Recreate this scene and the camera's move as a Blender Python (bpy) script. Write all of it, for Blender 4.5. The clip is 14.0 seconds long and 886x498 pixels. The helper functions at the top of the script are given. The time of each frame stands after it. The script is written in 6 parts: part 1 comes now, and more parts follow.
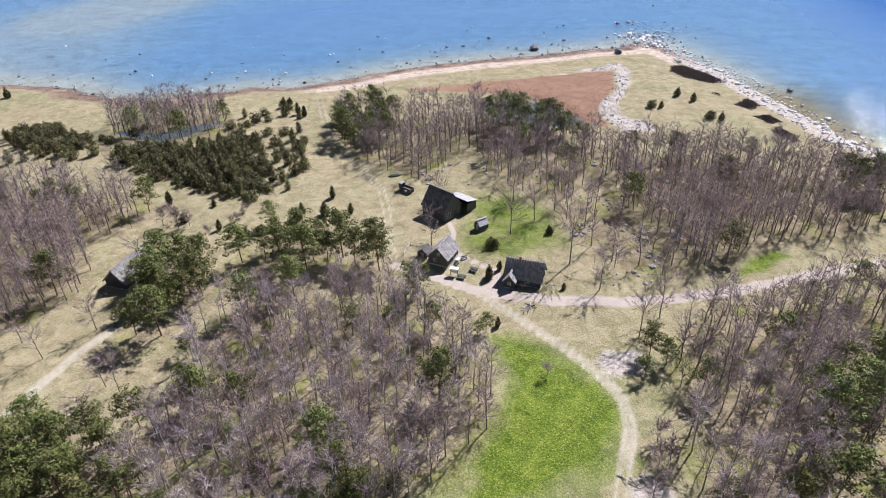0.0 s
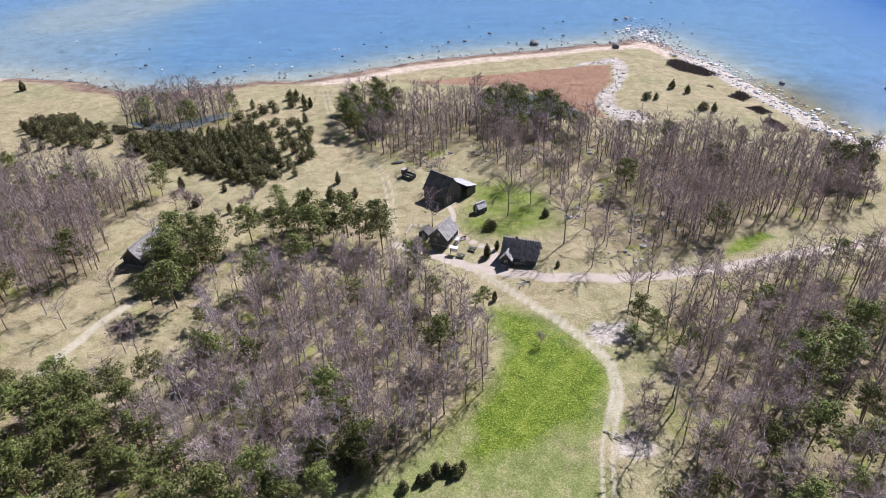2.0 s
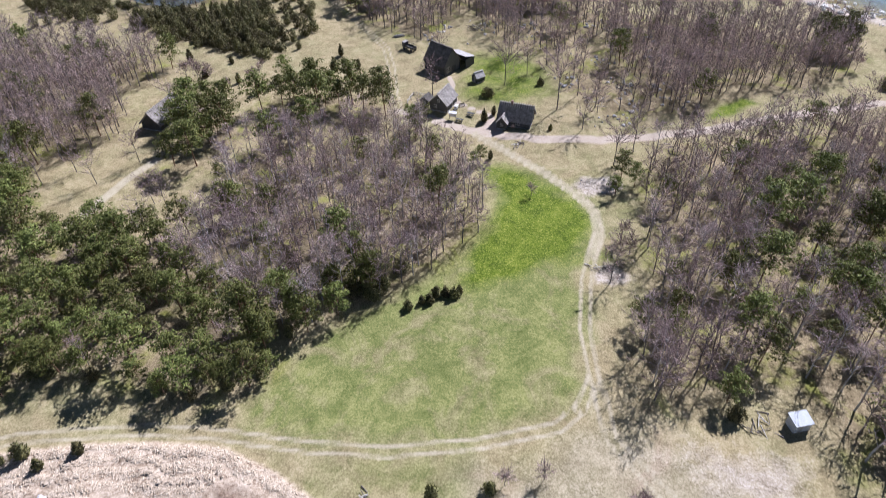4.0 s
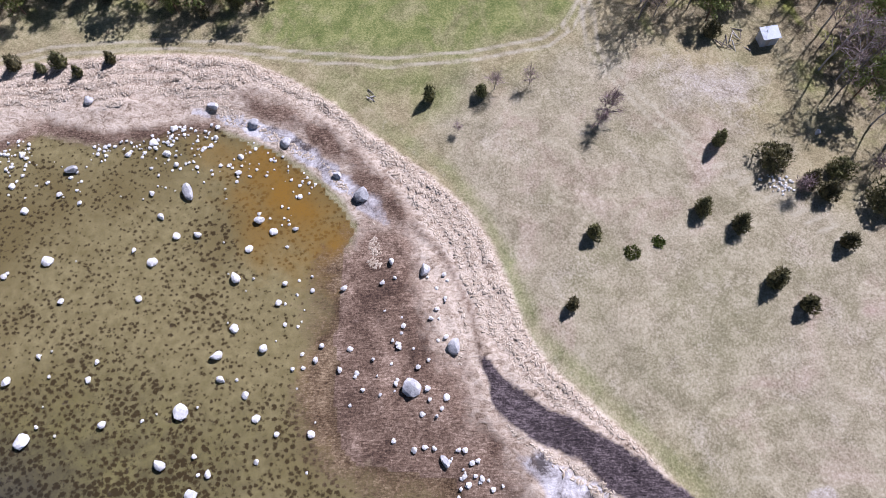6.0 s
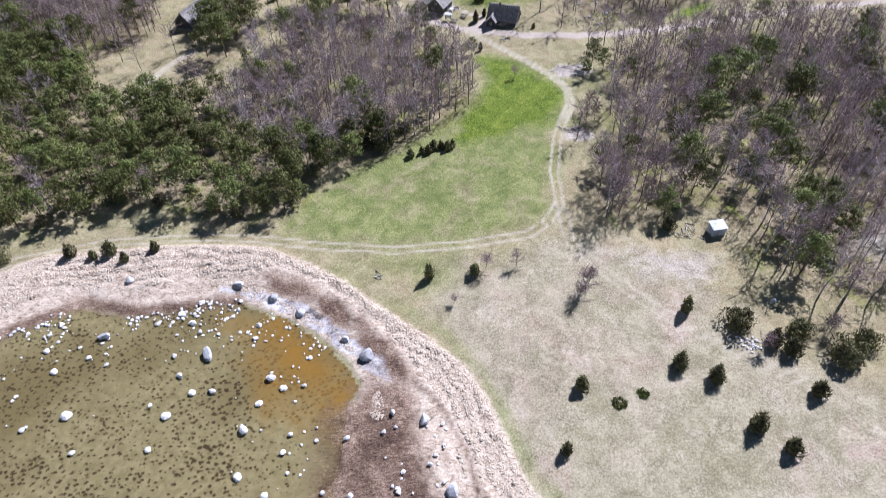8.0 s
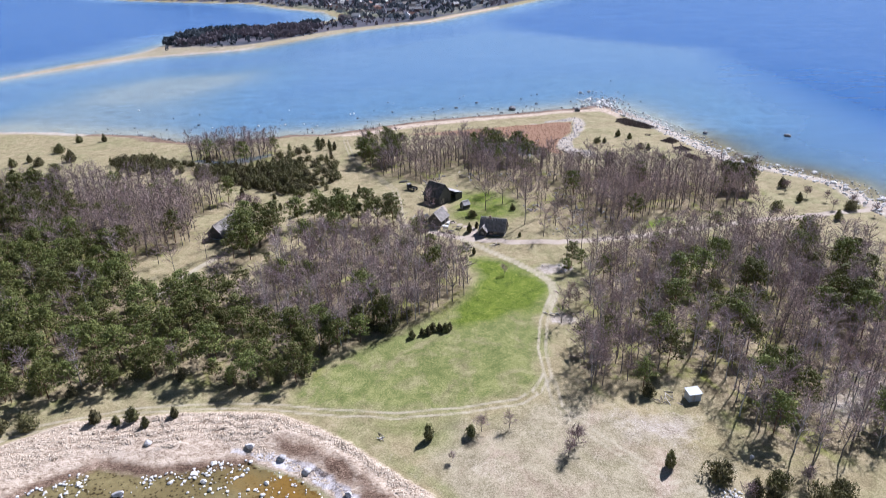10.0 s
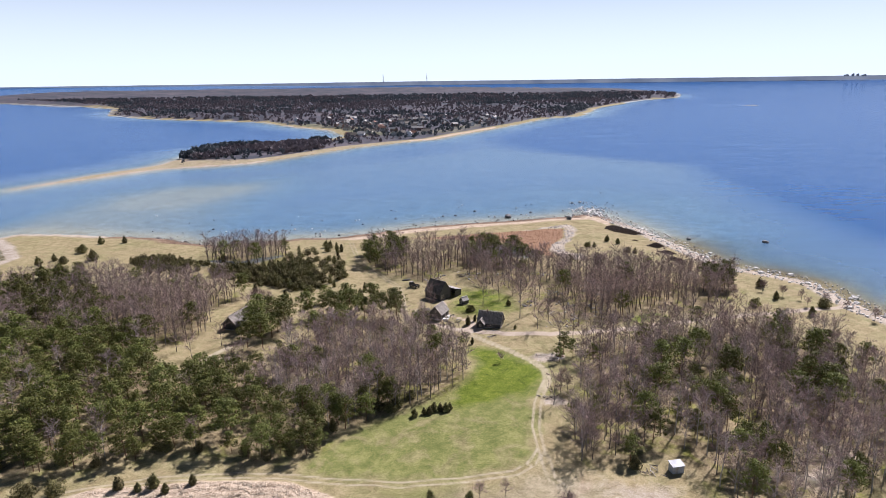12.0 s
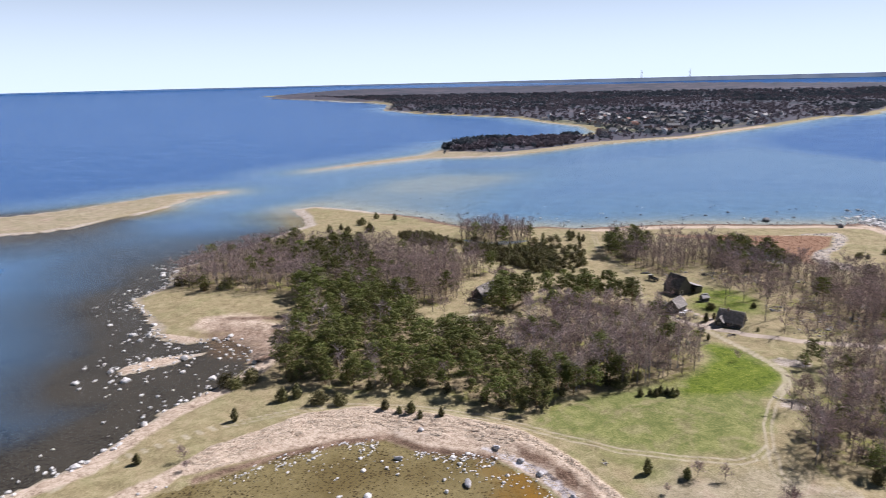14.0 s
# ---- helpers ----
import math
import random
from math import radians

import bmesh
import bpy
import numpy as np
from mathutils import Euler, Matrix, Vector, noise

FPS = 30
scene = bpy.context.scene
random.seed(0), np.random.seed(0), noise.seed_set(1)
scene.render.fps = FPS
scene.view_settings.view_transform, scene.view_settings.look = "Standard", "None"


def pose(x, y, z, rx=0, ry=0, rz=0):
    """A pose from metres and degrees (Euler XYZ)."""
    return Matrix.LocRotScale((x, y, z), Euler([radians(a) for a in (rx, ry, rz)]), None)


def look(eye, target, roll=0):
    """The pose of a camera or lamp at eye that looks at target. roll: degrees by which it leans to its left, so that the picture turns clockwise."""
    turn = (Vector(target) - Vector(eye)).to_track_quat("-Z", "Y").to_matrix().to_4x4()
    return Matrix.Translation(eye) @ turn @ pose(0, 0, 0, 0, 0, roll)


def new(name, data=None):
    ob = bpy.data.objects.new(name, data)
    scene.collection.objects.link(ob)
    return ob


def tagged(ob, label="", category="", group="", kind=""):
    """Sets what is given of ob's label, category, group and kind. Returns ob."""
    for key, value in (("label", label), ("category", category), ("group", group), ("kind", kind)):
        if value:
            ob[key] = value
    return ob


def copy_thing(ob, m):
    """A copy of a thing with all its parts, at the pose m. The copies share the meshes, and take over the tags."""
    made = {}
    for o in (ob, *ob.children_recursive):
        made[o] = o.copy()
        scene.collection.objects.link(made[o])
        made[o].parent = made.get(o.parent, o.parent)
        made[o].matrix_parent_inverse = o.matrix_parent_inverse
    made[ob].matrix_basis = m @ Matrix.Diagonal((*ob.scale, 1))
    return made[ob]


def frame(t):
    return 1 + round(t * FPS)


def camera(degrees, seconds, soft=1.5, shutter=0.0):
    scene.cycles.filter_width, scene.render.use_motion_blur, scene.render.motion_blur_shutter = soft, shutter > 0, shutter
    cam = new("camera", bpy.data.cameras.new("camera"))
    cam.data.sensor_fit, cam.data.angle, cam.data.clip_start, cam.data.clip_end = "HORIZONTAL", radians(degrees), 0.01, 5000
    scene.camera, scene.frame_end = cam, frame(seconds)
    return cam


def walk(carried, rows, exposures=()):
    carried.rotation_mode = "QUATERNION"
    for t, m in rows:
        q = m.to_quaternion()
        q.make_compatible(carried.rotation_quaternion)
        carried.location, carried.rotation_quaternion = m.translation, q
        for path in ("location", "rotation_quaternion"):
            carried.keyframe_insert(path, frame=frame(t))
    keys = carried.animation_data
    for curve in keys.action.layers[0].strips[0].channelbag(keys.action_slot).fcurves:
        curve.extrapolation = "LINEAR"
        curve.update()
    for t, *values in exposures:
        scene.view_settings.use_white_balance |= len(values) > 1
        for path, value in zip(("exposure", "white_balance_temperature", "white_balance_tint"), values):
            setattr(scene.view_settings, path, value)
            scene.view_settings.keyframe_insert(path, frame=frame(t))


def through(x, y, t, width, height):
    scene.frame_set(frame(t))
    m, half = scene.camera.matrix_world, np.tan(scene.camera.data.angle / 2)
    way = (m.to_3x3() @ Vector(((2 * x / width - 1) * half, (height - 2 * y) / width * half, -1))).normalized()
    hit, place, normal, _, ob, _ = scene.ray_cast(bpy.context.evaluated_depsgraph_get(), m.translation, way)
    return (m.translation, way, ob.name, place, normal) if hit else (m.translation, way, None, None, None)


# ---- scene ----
cam = camera(68.9, 14.0, soft=0.5, shutter=0.3)
PATH = [
    (0, (0.234, 8.304, 89.561), (0.217, 10.495, 88.159), -1.2),
    (0.5, (0.348, 7.208, 89.657), (0.329, 9.398, 88.254), -1.2),
    (1, (0.488, 5.103, 89.716), (0.467, 7.292, 88.314), -1.2),
    (1.5, (0.651, 2.365, 89.726), (0.627, 4.554, 88.323), -1.3),
    (2, (0.910, -1.087, 89.661), (0.881, 1.102, 88.260), -1.3),
    (2.2, (1.005, -2.601, 89.630), (0.975, -0.411, 88.230), -1.4),
    (4.3, (1.243, -20.019, 88.373), (1.204, -18.156, 86.559), -1.6),
    (4.5, (1.333, -21.657, 88.403), (1.292, -19.870, 86.514), -1.7),
    (5, (1.530, -26.105, 88.561), (1.483, -24.577, 86.459), -1.9),
    (5.5, (1.657, -30.390, 88.829), (1.608, -29.146, 86.546), -2.3),
    (6, (1.656, -34.488, 89.135), (1.609, -33.496, 86.732), -2.7),
    (6.5, (1.639, -38.702, 89.395), (1.595, -37.674, 87.006), -2.5),
    (7, (1.604, -43.739, 89.382), (1.564, -42.422, 87.140), -1.9),
    (7.5, (1.759, -48.707, 89.303), (1.720, -47.108, 87.255), -1.7),
    (8, (1.762, -53.564, 89.333), (1.729, -51.714, 87.507), -1.5),
    (8.5, (1.879, -58.231, 89.205), (1.849, -56.161, 87.632), -1.5),
    (9, (2.074, -63.280, 88.849), (2.047, -61.045, 87.520), -1.4),
    (9.2, (2.047, -65.374, 88.786), (2.024, -63.128, 87.478), -1.4),
    (11.3, (1.476, -84.872, 89.008), (1.473, -82.355, 88.353), -1.2),
    (11.5, (1.362, -86.731, 88.980), (1.360, -84.217, 88.321), -0.7),
    (12, (1.000, -91.330, 88.849), (1.002, -88.815, 88.192), -0.8),
    (12.5, (0.445, -95.693, 88.713), (0.374, -93.179, 88.056), -0.8),
    (13, (1.045, -100.012, 88.590), (0.741, -97.514, 87.931), -0.9),
    (13.5, (2.029, -104.345, 88.482), (1.434, -101.899, 87.825), -1.2),
    (14, (3.591, -108.550, 88.302), (2.657, -106.213, 87.651), -1.4),
]
walk(cam, [(t, look(e, g, r)) for t, e, g, r in PATH],
     exposures=[(0, 0.34, 5720, 20), (4.3, 0.27, 5650, 21), (6.2, 0.0, 5500, 26), (7.5, 0.24, 5400, 23), (9.2, 0.34, 5350, 19), (11.3, 0.12, 6230, 22), (12.5, 0.13, 6330, 22), (14, 0.03, 6150, 21)])

# ---- daylight ----
SUN_AZ, SUN_EL = radians(39), radians(45)
world = bpy.data.worlds.new("sky")
scene.world = world
world.use_nodes = True
wt = world.node_tree
sky = wt.nodes.new("ShaderNodeTexSky")
sky.sky_type, sky.sun_disc = "NISHITA", False
sky.sun_elevation, sky.sun_rotation = SUN_EL, SUN_AZ
sky.air_density, sky.dust_density, sky.ozone_density = 1.0, 0.0, 3.0
# pale haze low over the horizon
tex = wt.nodes.new("ShaderNodeTexCoord")
sep = wt.nodes.new("ShaderNodeSeparateXYZ")
wt.links.new(tex.outputs["Generated"], sep.inputs[0])
low = wt.nodes.new("ShaderNodeMapRange")
low.interpolation_type = "SMOOTHSTEP"
for i, v in enumerate((0.0, -0.02, 0.31, 0.95, 0.0)):
    if i:
        low.inputs[i].default_value = v
wt.links.new(sep.outputs[2], low.inputs[0])
haze = wt.nodes.new("ShaderNodeMix")
haze.data_type = "RGBA"
haze.inputs[7].default_value = (23.8, 29.2, 33.5, 1.0)
wt.links.new(low.outputs[0], haze.inputs[0])
wt.links.new(sky.outputs[0], haze.inputs[6])
wt.links.new(haze.outputs[2], wt.nodes["Background"].inputs[0])
wt.nodes["Background"].inputs[1].default_value = 0.0345
to_sun = Vector((math.sin(SUN_AZ) * math.cos(SUN_EL), math.cos(SUN_AZ) * math.cos(SUN_EL), math.sin(SUN_EL)))
lamp = bpy.data.lights.new("sun", "SUN")
lamp.energy, lamp.angle, lamp.color = 6.4, radians(0.5), (1.0, 0.97, 0.93)
new("sun", lamp).matrix_world = look(to_sun * 300, (0, 0, 0))

# ---- small tools ----
rng = np.random.default_rng(7)


def hash2(ix, iy, seed):
    h = np.sin(ix * 127.1 + iy * 311.7 + seed * 74.7) * 43758.5453
    return h - np.floor(h)


def value_noise(x, y, size, seed=0):
    """Smooth noise 0 to 1 with cells of the given size."""
    x, y = np.asarray(x) / size, np.asarray(y) / size
    ix, iy = np.floor(x), np.floor(y)
    fx, fy = x - ix, y - iy
    fx, fy = fx * fx * (3 - 2 * fx), fy * fy * (3 - 2 * fy)
    a, b = hash2(ix, iy, seed), hash2(ix + 1, iy, seed)
    c, d = hash2(ix, iy + 1, seed), hash2(ix + 1, iy + 1, seed)
    return (a * (1 - fx) + b * fx) * (1 - fy) + (c * (1 - fx) + d * fx) * fy


def line_distance(line, x, y, limit=1e9):
    """Distance from points to a polyline."""
    best = np.full(np.shape(x), limit, float)
    for (ax, ay), (bx, by) in zip(line[:-1], line[1:]):
        near = (x > min(ax, bx) - limit) & (x < max(ax, bx) + limit) & (y > min(ay, by) - limit) & (y < max(ay, by) + limit)
        if not near.any():
            continue
        px, py, dx, dy = x[near] - ax, y[near] - ay, bx - ax, by - ay
        k = np.clip((px * dx + py * dy) / (dx * dx + dy * dy + 1e-9), 0, 1)
        best[near] = np.minimum(best[near], np.hypot(px - k * dx, py - k * dy))
    return best


def within(poly, x, y):
    inside = np.zeros(np.shape(x), bool)
    for (ax, ay), (bx, by) in zip(poly, poly[1:] + poly[:1]):
        cross = (ay > y) != (by > y)
        inside ^= cross & (x < (bx - ax) * (y - ay) / (by - ay + 1e-12) + ax)
    return inside


def area_distance(poly, x, y, limit=1e9):
    """Signed distance to an outline, positive inside."""
    d = line_distance(poly + poly[:1], x, y, limit)
    return np.where(within(poly, x, y), d, -d)


FAR_EYE = np.array((1.5, -70.0, 89.0))


def fold_far(p):
    """Draws what lies beyond 2.5 km nearer along the line of sight, at the same bearing and height over the horizon."""
    p = np.asarray(p, float)
    v = p - FAR_EYE
    r = np.hypot(v[..., 0], v[..., 1])
    near = np.linspace(2500, 4850, 400)
    true = 89 * near / (89 - 82 * ((near - 2500) / 2350) ** 2)
    r2 = np.where(r > 2500, np.interp(r, true, near), r)
    return FAR_EYE + v * (r2 / np.maximum(r, 1e-6))[..., None]


def mesh_np(name, verts, faces, smooth=False):
    verts, faces = np.asarray(verts, np.float32), np.asarray(faces, np.int32)
    me = bpy.data.meshes.new(name)
    n = faces.shape[1]
    me.vertices.add(len(verts))
    me.vertices.foreach_set("co", verts.ravel())
    me.loops.add(faces.size)
    me.loops.foreach_set("vertex_index", faces.ravel())
    me.polygons.add(len(faces))
    me.polygons.foreach_set("loop_start", np.arange(0, faces.size, n, dtype=np.int32))
    me.polygons.foreach_set("use_smooth", np.full(len(faces), smooth))
    me.update(calc_edges=True)
    return me


def add_attr(me, name, values):
    me.attributes.new(name, "FLOAT", "POINT").data.foreach_set("value", np.asarray(values, np.float32).ravel())


def part(name, data, material, parent=None, label=""):
    """Links a bmesh or a mesh as one mesh object under a thing or part."""
    if isinstance(data, bmesh.types.BMesh):
        me = bpy.data.meshes.new(name)
        data.to_mesh(me)
        data.free()
    else:
        me = data
    if material and not me.materials:
        me.materials.append(material)
    ob = new(name, me)
    if parent:
        ob.parent = parent
    return tagged(ob, label)


def empty(name, m, label, category, group=""):
    ob = new(name)
    ob.matrix_world = m
    return tagged(ob, label, category, group)


def box(bm, cx, cy, cz, sx, sy, sz, rz=0.0, bevel=0.0):
    made = bmesh.ops.create_cube(bm, size=1, matrix=Matrix.Translation((cx, cy, cz)) @ Matrix.Rotation(rz, 4, "Z") @ Matrix.Diagonal((sx, sy, sz, 1)))
    if bevel:
        edges = list({e for v in made["verts"] for e in v.link_edges})
        bmesh.ops.bevel(bm, geom=edges, offset=bevel, segments=1, affect="EDGES")
    return bm


# ---- materials ----
def mat(name):
    m = bpy.data.materials.new(name)
    m.use_nodes = True
    m.node_tree.nodes.clear()
    return m, m.node_tree


def node(nt, kind, ins=None):
    n = nt.nodes.new("ShaderNode" + kind)
    for k, v in (ins or {}).items():
        if isinstance(v, bpy.types.NodeSocket):
            nt.links.new(v, n.inputs[k])
        else:
            n.inputs[k].default_value = v
    return n


def rgb(c):
    return (c[0], c[1], c[2], 1.0)


def mix(nt, fac, a, b, blend="MIX"):
    n = nt.nodes.new("ShaderNodeMix")
    n.data_type, n.blend_type = "RGBA", blend
    for i, v in ((0, fac), (6, a), (7, b)):
        if isinstance(v, bpy.types.NodeSocket):
            nt.links.new(v, n.inputs[i])
        else:
            n.inputs[i].default_value = v if i == 0 else rgb(v)
    return n.outputs[2]


def mask(nt, name):
    n = nt.nodes.new("ShaderNodeAttribute")
    n.attribute_name = name
    return n.outputs["Fac"]


def calc(nt, op, a, b=0.0, c=0.0, clamp=False):
    n = nt.nodes.new("ShaderNodeMath")
    n.operation, n.use_clamp = op, clamp
    for i, v in enumerate((a, b, c)):
        if isinstance(v, bpy.types.NodeSocket):
            nt.links.new(v, n.inputs[i])
        else:
            n.inputs[i].default_value = v
    return n.outputs[0]


def noise_tex(nt, vec, scale, detail=3.0, rough=0.55, distort=0.0):
    n = node(nt, "TexNoise", {"Vector": vec, "Scale": scale, "Detail": detail, "Roughness": rough, "Distortion": distort})
    return n.outputs[0]


def ramp(nt, fac, stops):
    n = nt.nodes.new("ShaderNodeValToRGB")
    nt.links.new(fac, n.inputs[0])
    while len(n.color_ramp.elements) < len(stops):
        n.color_ramp.elements.new(0.5)
    for e, (p, c) in zip(n.color_ramp.elements, stops):
        e.position, e.color = p, rgb(c)
    return n.outputs[0]


def surface(nt, color, rough=0.9, normal=None, metal=0.0, spec=0.3):
    ins = {"Base Color": color if isinstance(color, bpy.types.NodeSocket) else rgb(color), "Roughness": rough, "Metallic": metal, "Specular IOR Level": spec}
    if normal is not None:
        ins["Normal"] = normal
    b = node(nt, "BsdfPrincipled", ins)
    out = node(nt, "OutputMaterial", {"Surface": b.outputs[0]})
    return b


def bump(nt, height, strength=0.5, distance=0.1, normal=None):
    ins = {"Height": height, "Strength": strength, "Distance": distance}
    if normal is not None:
        ins["Normal"] = normal
    return node(nt, "Bump", ins).outputs[0]


def simple(name, dark, light, scale=2.0, rough=0.9, bump_size=0.03, per_object=0.15, fine=14.0, metal=0.0, spec=0.3):
    """Mottled surface at two scales, with a small difference from object to object."""
    m, nt = mat(name)
    vec = node(nt, "TexCoord").outputs["Object"]
    a, b = noise_tex(nt, vec, scale), noise_tex(nt, vec, scale * fine, 2.0)
    f = calc(nt, "ADD", calc(nt, "MULTIPLY", a, 0.6), calc(nt, "MULTIPLY", b, 0.4))
    col = ramp(nt, f, ((0.36, dark), (0.64, light)))
    rnd = node(nt, "ObjectInfo").outputs["Random"]
    gain = calc(nt, "ADD", calc(nt, "MULTIPLY", rnd, 2 * per_object), 1 - per_object)
    hsv = node(nt, "HueSaturation", {"Color": col, "Value": gain})
    surface(nt, hsv.outputs[0], rough, bump(nt, f, 0.6, bump_size), metal, spec)
    return m


def boarded(name, dark, light, rough=0.85):
    """Upright boards: seams every 18 cm, streaks along the grain."""
    m, nt = mat(name)
    vec = node(nt, "TexCoord").outputs["Object"]
    seam = node(nt, "TexWave", {"Vector": node(nt, "Mapping", {"Vector": vec, "Scale": (1, 1, 0)}).outputs[0], "Scale": 1.7, "Distortion": 0.3}).outputs["Fac"]
    grain = noise_tex(nt, node(nt, "Mapping", {"Vector": vec, "Scale": (6, 6, 0.5)}).outputs[0], 1.5, 4.0)
    f = calc(nt, "ADD", calc(nt, "MULTIPLY", seam, 0.3), calc(nt, "MULTIPLY", grain, 0.7))
    surface(nt, ramp(nt, f, ((0.3, dark), (0.75, light))), rough, bump(nt, f, 0.5, 0.03))
    return m


def leafy(name, dark, light, per_object=0.25, rough=0.7, through=0.25):
    """Foliage or twigs: differs from leaf clump to leaf clump and from plant to plant, lets some light through."""
    m, nt = mat(name)
    island = node(nt, "NewGeometry").outputs["Random Per Island"]
    rnd = node(nt, "ObjectInfo").outputs["Random"]
    col = ramp(nt, island, ((0.0, dark), (1.0, light)))
    gain = calc(nt, "ADD", calc(nt, "MULTIPLY", rnd, 2 * per_object), 1 - per_object)
    hue = calc(nt, "ADD", calc(nt, "MULTIPLY", rnd, 0.03), 0.485)
    hsv = node(nt, "HueSaturation", {"Color": col, "Value": gain, "Hue": hue})
    b = node(nt, "BsdfPrincipled", {"Base Color": hsv.outputs[0], "Roughness": rough, "Specular IOR Level": 0.2})
    t = node(nt, "BsdfTranslucent", {"Color": hsv.outputs[0]})
    mx = node(nt, "MixShader", {0: through, 1: b.outputs[0], 2: t.outputs[0]})
    node(nt, "OutputMaterial", {"Surface": mx.outputs[0]})
    return m


def layer(nt, below, name, color, wobble, gain=2.2, amount=0.8):
    """Lays one kind of ground over another where the named mask says, with a ragged edge."""
    a = mask(nt, name)
    f = calc(nt, "ADD", calc(nt, "SUBTRACT", a, 0.5), calc(nt, "MULTIPLY", calc(nt, "SUBTRACT", wobble, 0.5), amount))
    f = calc(nt, "ADD", calc(nt, "MULTIPLY", f, gain), 0.5, clamp=True)
    return mix(nt, f, below, color), f


def ground_material():
    m, nt = mat("ground")
    vec = node(nt, "TexCoord").outputs["Object"]
    broad = noise_tex(nt, vec, 0.035, 3.0)
    patch = noise_tex(nt, vec, 0.16, 4.0, 0.6, 0.6)
    mid = noise_tex(nt, vec, 0.7, 5.0, 0.65)
    fine = noise_tex(nt, vec, 3.0, 6.0, 0.85)
    blot2 = noise_tex(nt, vec, 0.28, 5.0, 0.68, 0.7)
    tuft = node(nt, "TexVoronoi", {"Vector": vec, "Scale": 1.1, "Randomness": 1.0}).outputs["Distance"]
    edge = calc(nt, "ADD", calc(nt, "MULTIPLY", mid, 0.6), calc(nt, "MULTIPLY", fine, 0.4))
    lay = noise_tex(nt, node(nt, "Mapping", {"Vector": vec, "Rotation": (0, 0, 0.75), "Scale": (0.8, 1.2, 1.0)}).outputs[0], 1.8, 5.0, 0.7, 0.3)
    grain = calc(nt, "ADD", calc(nt, "ADD", calc(nt, "MULTIPLY", fine, 0.62), calc(nt, "MULTIPLY", blot2, 0.3)), calc(nt, "MULTIPLY", lay, 0.08))
    grain = calc(nt, "ADD", calc(nt, "MULTIPLY", calc(nt, "SUBTRACT", grain, 0.5), 1.2), 0.5)
    # dry winter grass
    dry = ramp(nt, grain, ((0.37, (0.14, 0.113, 0.058)), (0.5, (0.30, 0.247, 0.135)), (0.63, (0.48, 0.405, 0.25))))
    green_dry = ramp(nt, grain, ((0.39, (0.115, 0.125, 0.045)), (0.5, (0.235, 0.232, 0.105)), (0.62, (0.40, 0.375, 0.205))))
    pick = calc(nt, "MULTIPLY", calc(nt, "SUBTRACT", calc(nt, "ADD", calc(nt, "MULTIPLY", patch, 0.5), calc(nt, "MULTIPLY", broad, 0.5)), 0.44), 3.0, clamp=True)
    col = mix(nt, pick, dry, green_dry)
    brown = ramp(nt, grain, ((0.38, (0.165, 0.138, 0.082)), (0.5, (0.325, 0.278, 0.18)), (0.62, (0.51, 0.44, 0.315))))
    brown = mix(nt, calc(nt, "MULTIPLY", calc(nt, "SUBTRACT", broad, 0.45), 3.0, clamp=True), brown, mix(nt, 0.2, brown, green_dry))
    blot = noise_tex(nt, vec, 0.075, 5.0, 0.62, 0.9)
    brown = mix(nt, calc(nt, "MULTIPLY", calc(nt, "SUBTRACT", blot, 0.5), 5.0, clamp=True), brown, ramp(nt, grain, ((0.38, (0.145, 0.13, 0.066)), (0.5, (0.27, 0.24, 0.14)), (0.62, (0.44, 0.385, 0.26)))))
    brown = mix(nt, calc(nt, "MULTIPLY", calc(nt, "SUBTRACT", 0.47, blot), 5.0, clamp=True), brown, ramp(nt, grain, ((0.38, (0.20, 0.135, 0.095)), (0.5, (0.385, 0.29, 0.215)), (0.62, (0.56, 0.455, 0.365)))))
    pale_straw = calc(nt, "MULTIPLY", calc(nt, "SUBTRACT", calc(nt, "ADD", calc(nt, "MULTIPLY", patch, 0.6), calc(nt, "MULTIPLY", fine, 0.5)), 0.60), 8.0, clamp=True)
    brown = mix(nt, calc(nt, "MULTIPLY", pale_straw, 0.6), brown, (0.56, 0.48, 0.38))
    col, _ = layer(nt, col, "brown", brown, patch, 1.6)
    # pale and lush meadow
    pale_a = ramp(nt, grain, ((0.39, (0.085, 0.11, 0.026)), (0.5, (0.17, 0.19, 0.06)), (0.62, (0.33, 0.315, 0.125))))
    pale_b = ramp(nt, grain, ((0.39, (0.125, 0.115, 0.05)), (0.5, (0.235, 0.215, 0.10)), (0.62, (0.40, 0.36, 0.19))))
    pale = mix(nt, calc(nt, "MULTIPLY", calc(nt, "SUBTRACT", noise_tex(nt, vec, 0.11, 5.0, 0.65, 0.8), 0.49), 7.0, clamp=True), pale_a, pale_b)
    col, _ = layer(nt, col, "meadow", pale, patch, 1.3, 0.7)
    lush_d = calc(nt, "MULTIPLY", calc(nt, "SUBTRACT", fine, 0.54), 12.0, clamp=True)
    lush = ramp(nt, grain, ((0.40, (0.04, 0.07, 0.006)), (0.5, (0.10, 0.145, 0.011)), (0.60, (0.205, 0.238, 0.034))))
    lush = mix(nt, calc(nt, "MULTIPLY", lush_d, 0.5), lush, (0.42, 0.40, 0.12))
    col, _ = layer(nt, col, "lush", lush, patch, 1.5, 0.9)
    # litter under the trees, with moss
    litter = ramp(nt, grain, ((0.39, (0.085, 0.065, 0.036)), (0.5, (0.225, 0.178, 0.102)), (0.62, (0.43, 0.355, 0.22))))
    moss = ramp(nt, grain, ((0.39, (0.10, 0.11, 0.02)), (0.61, (0.30, 0.29, 0.085))))
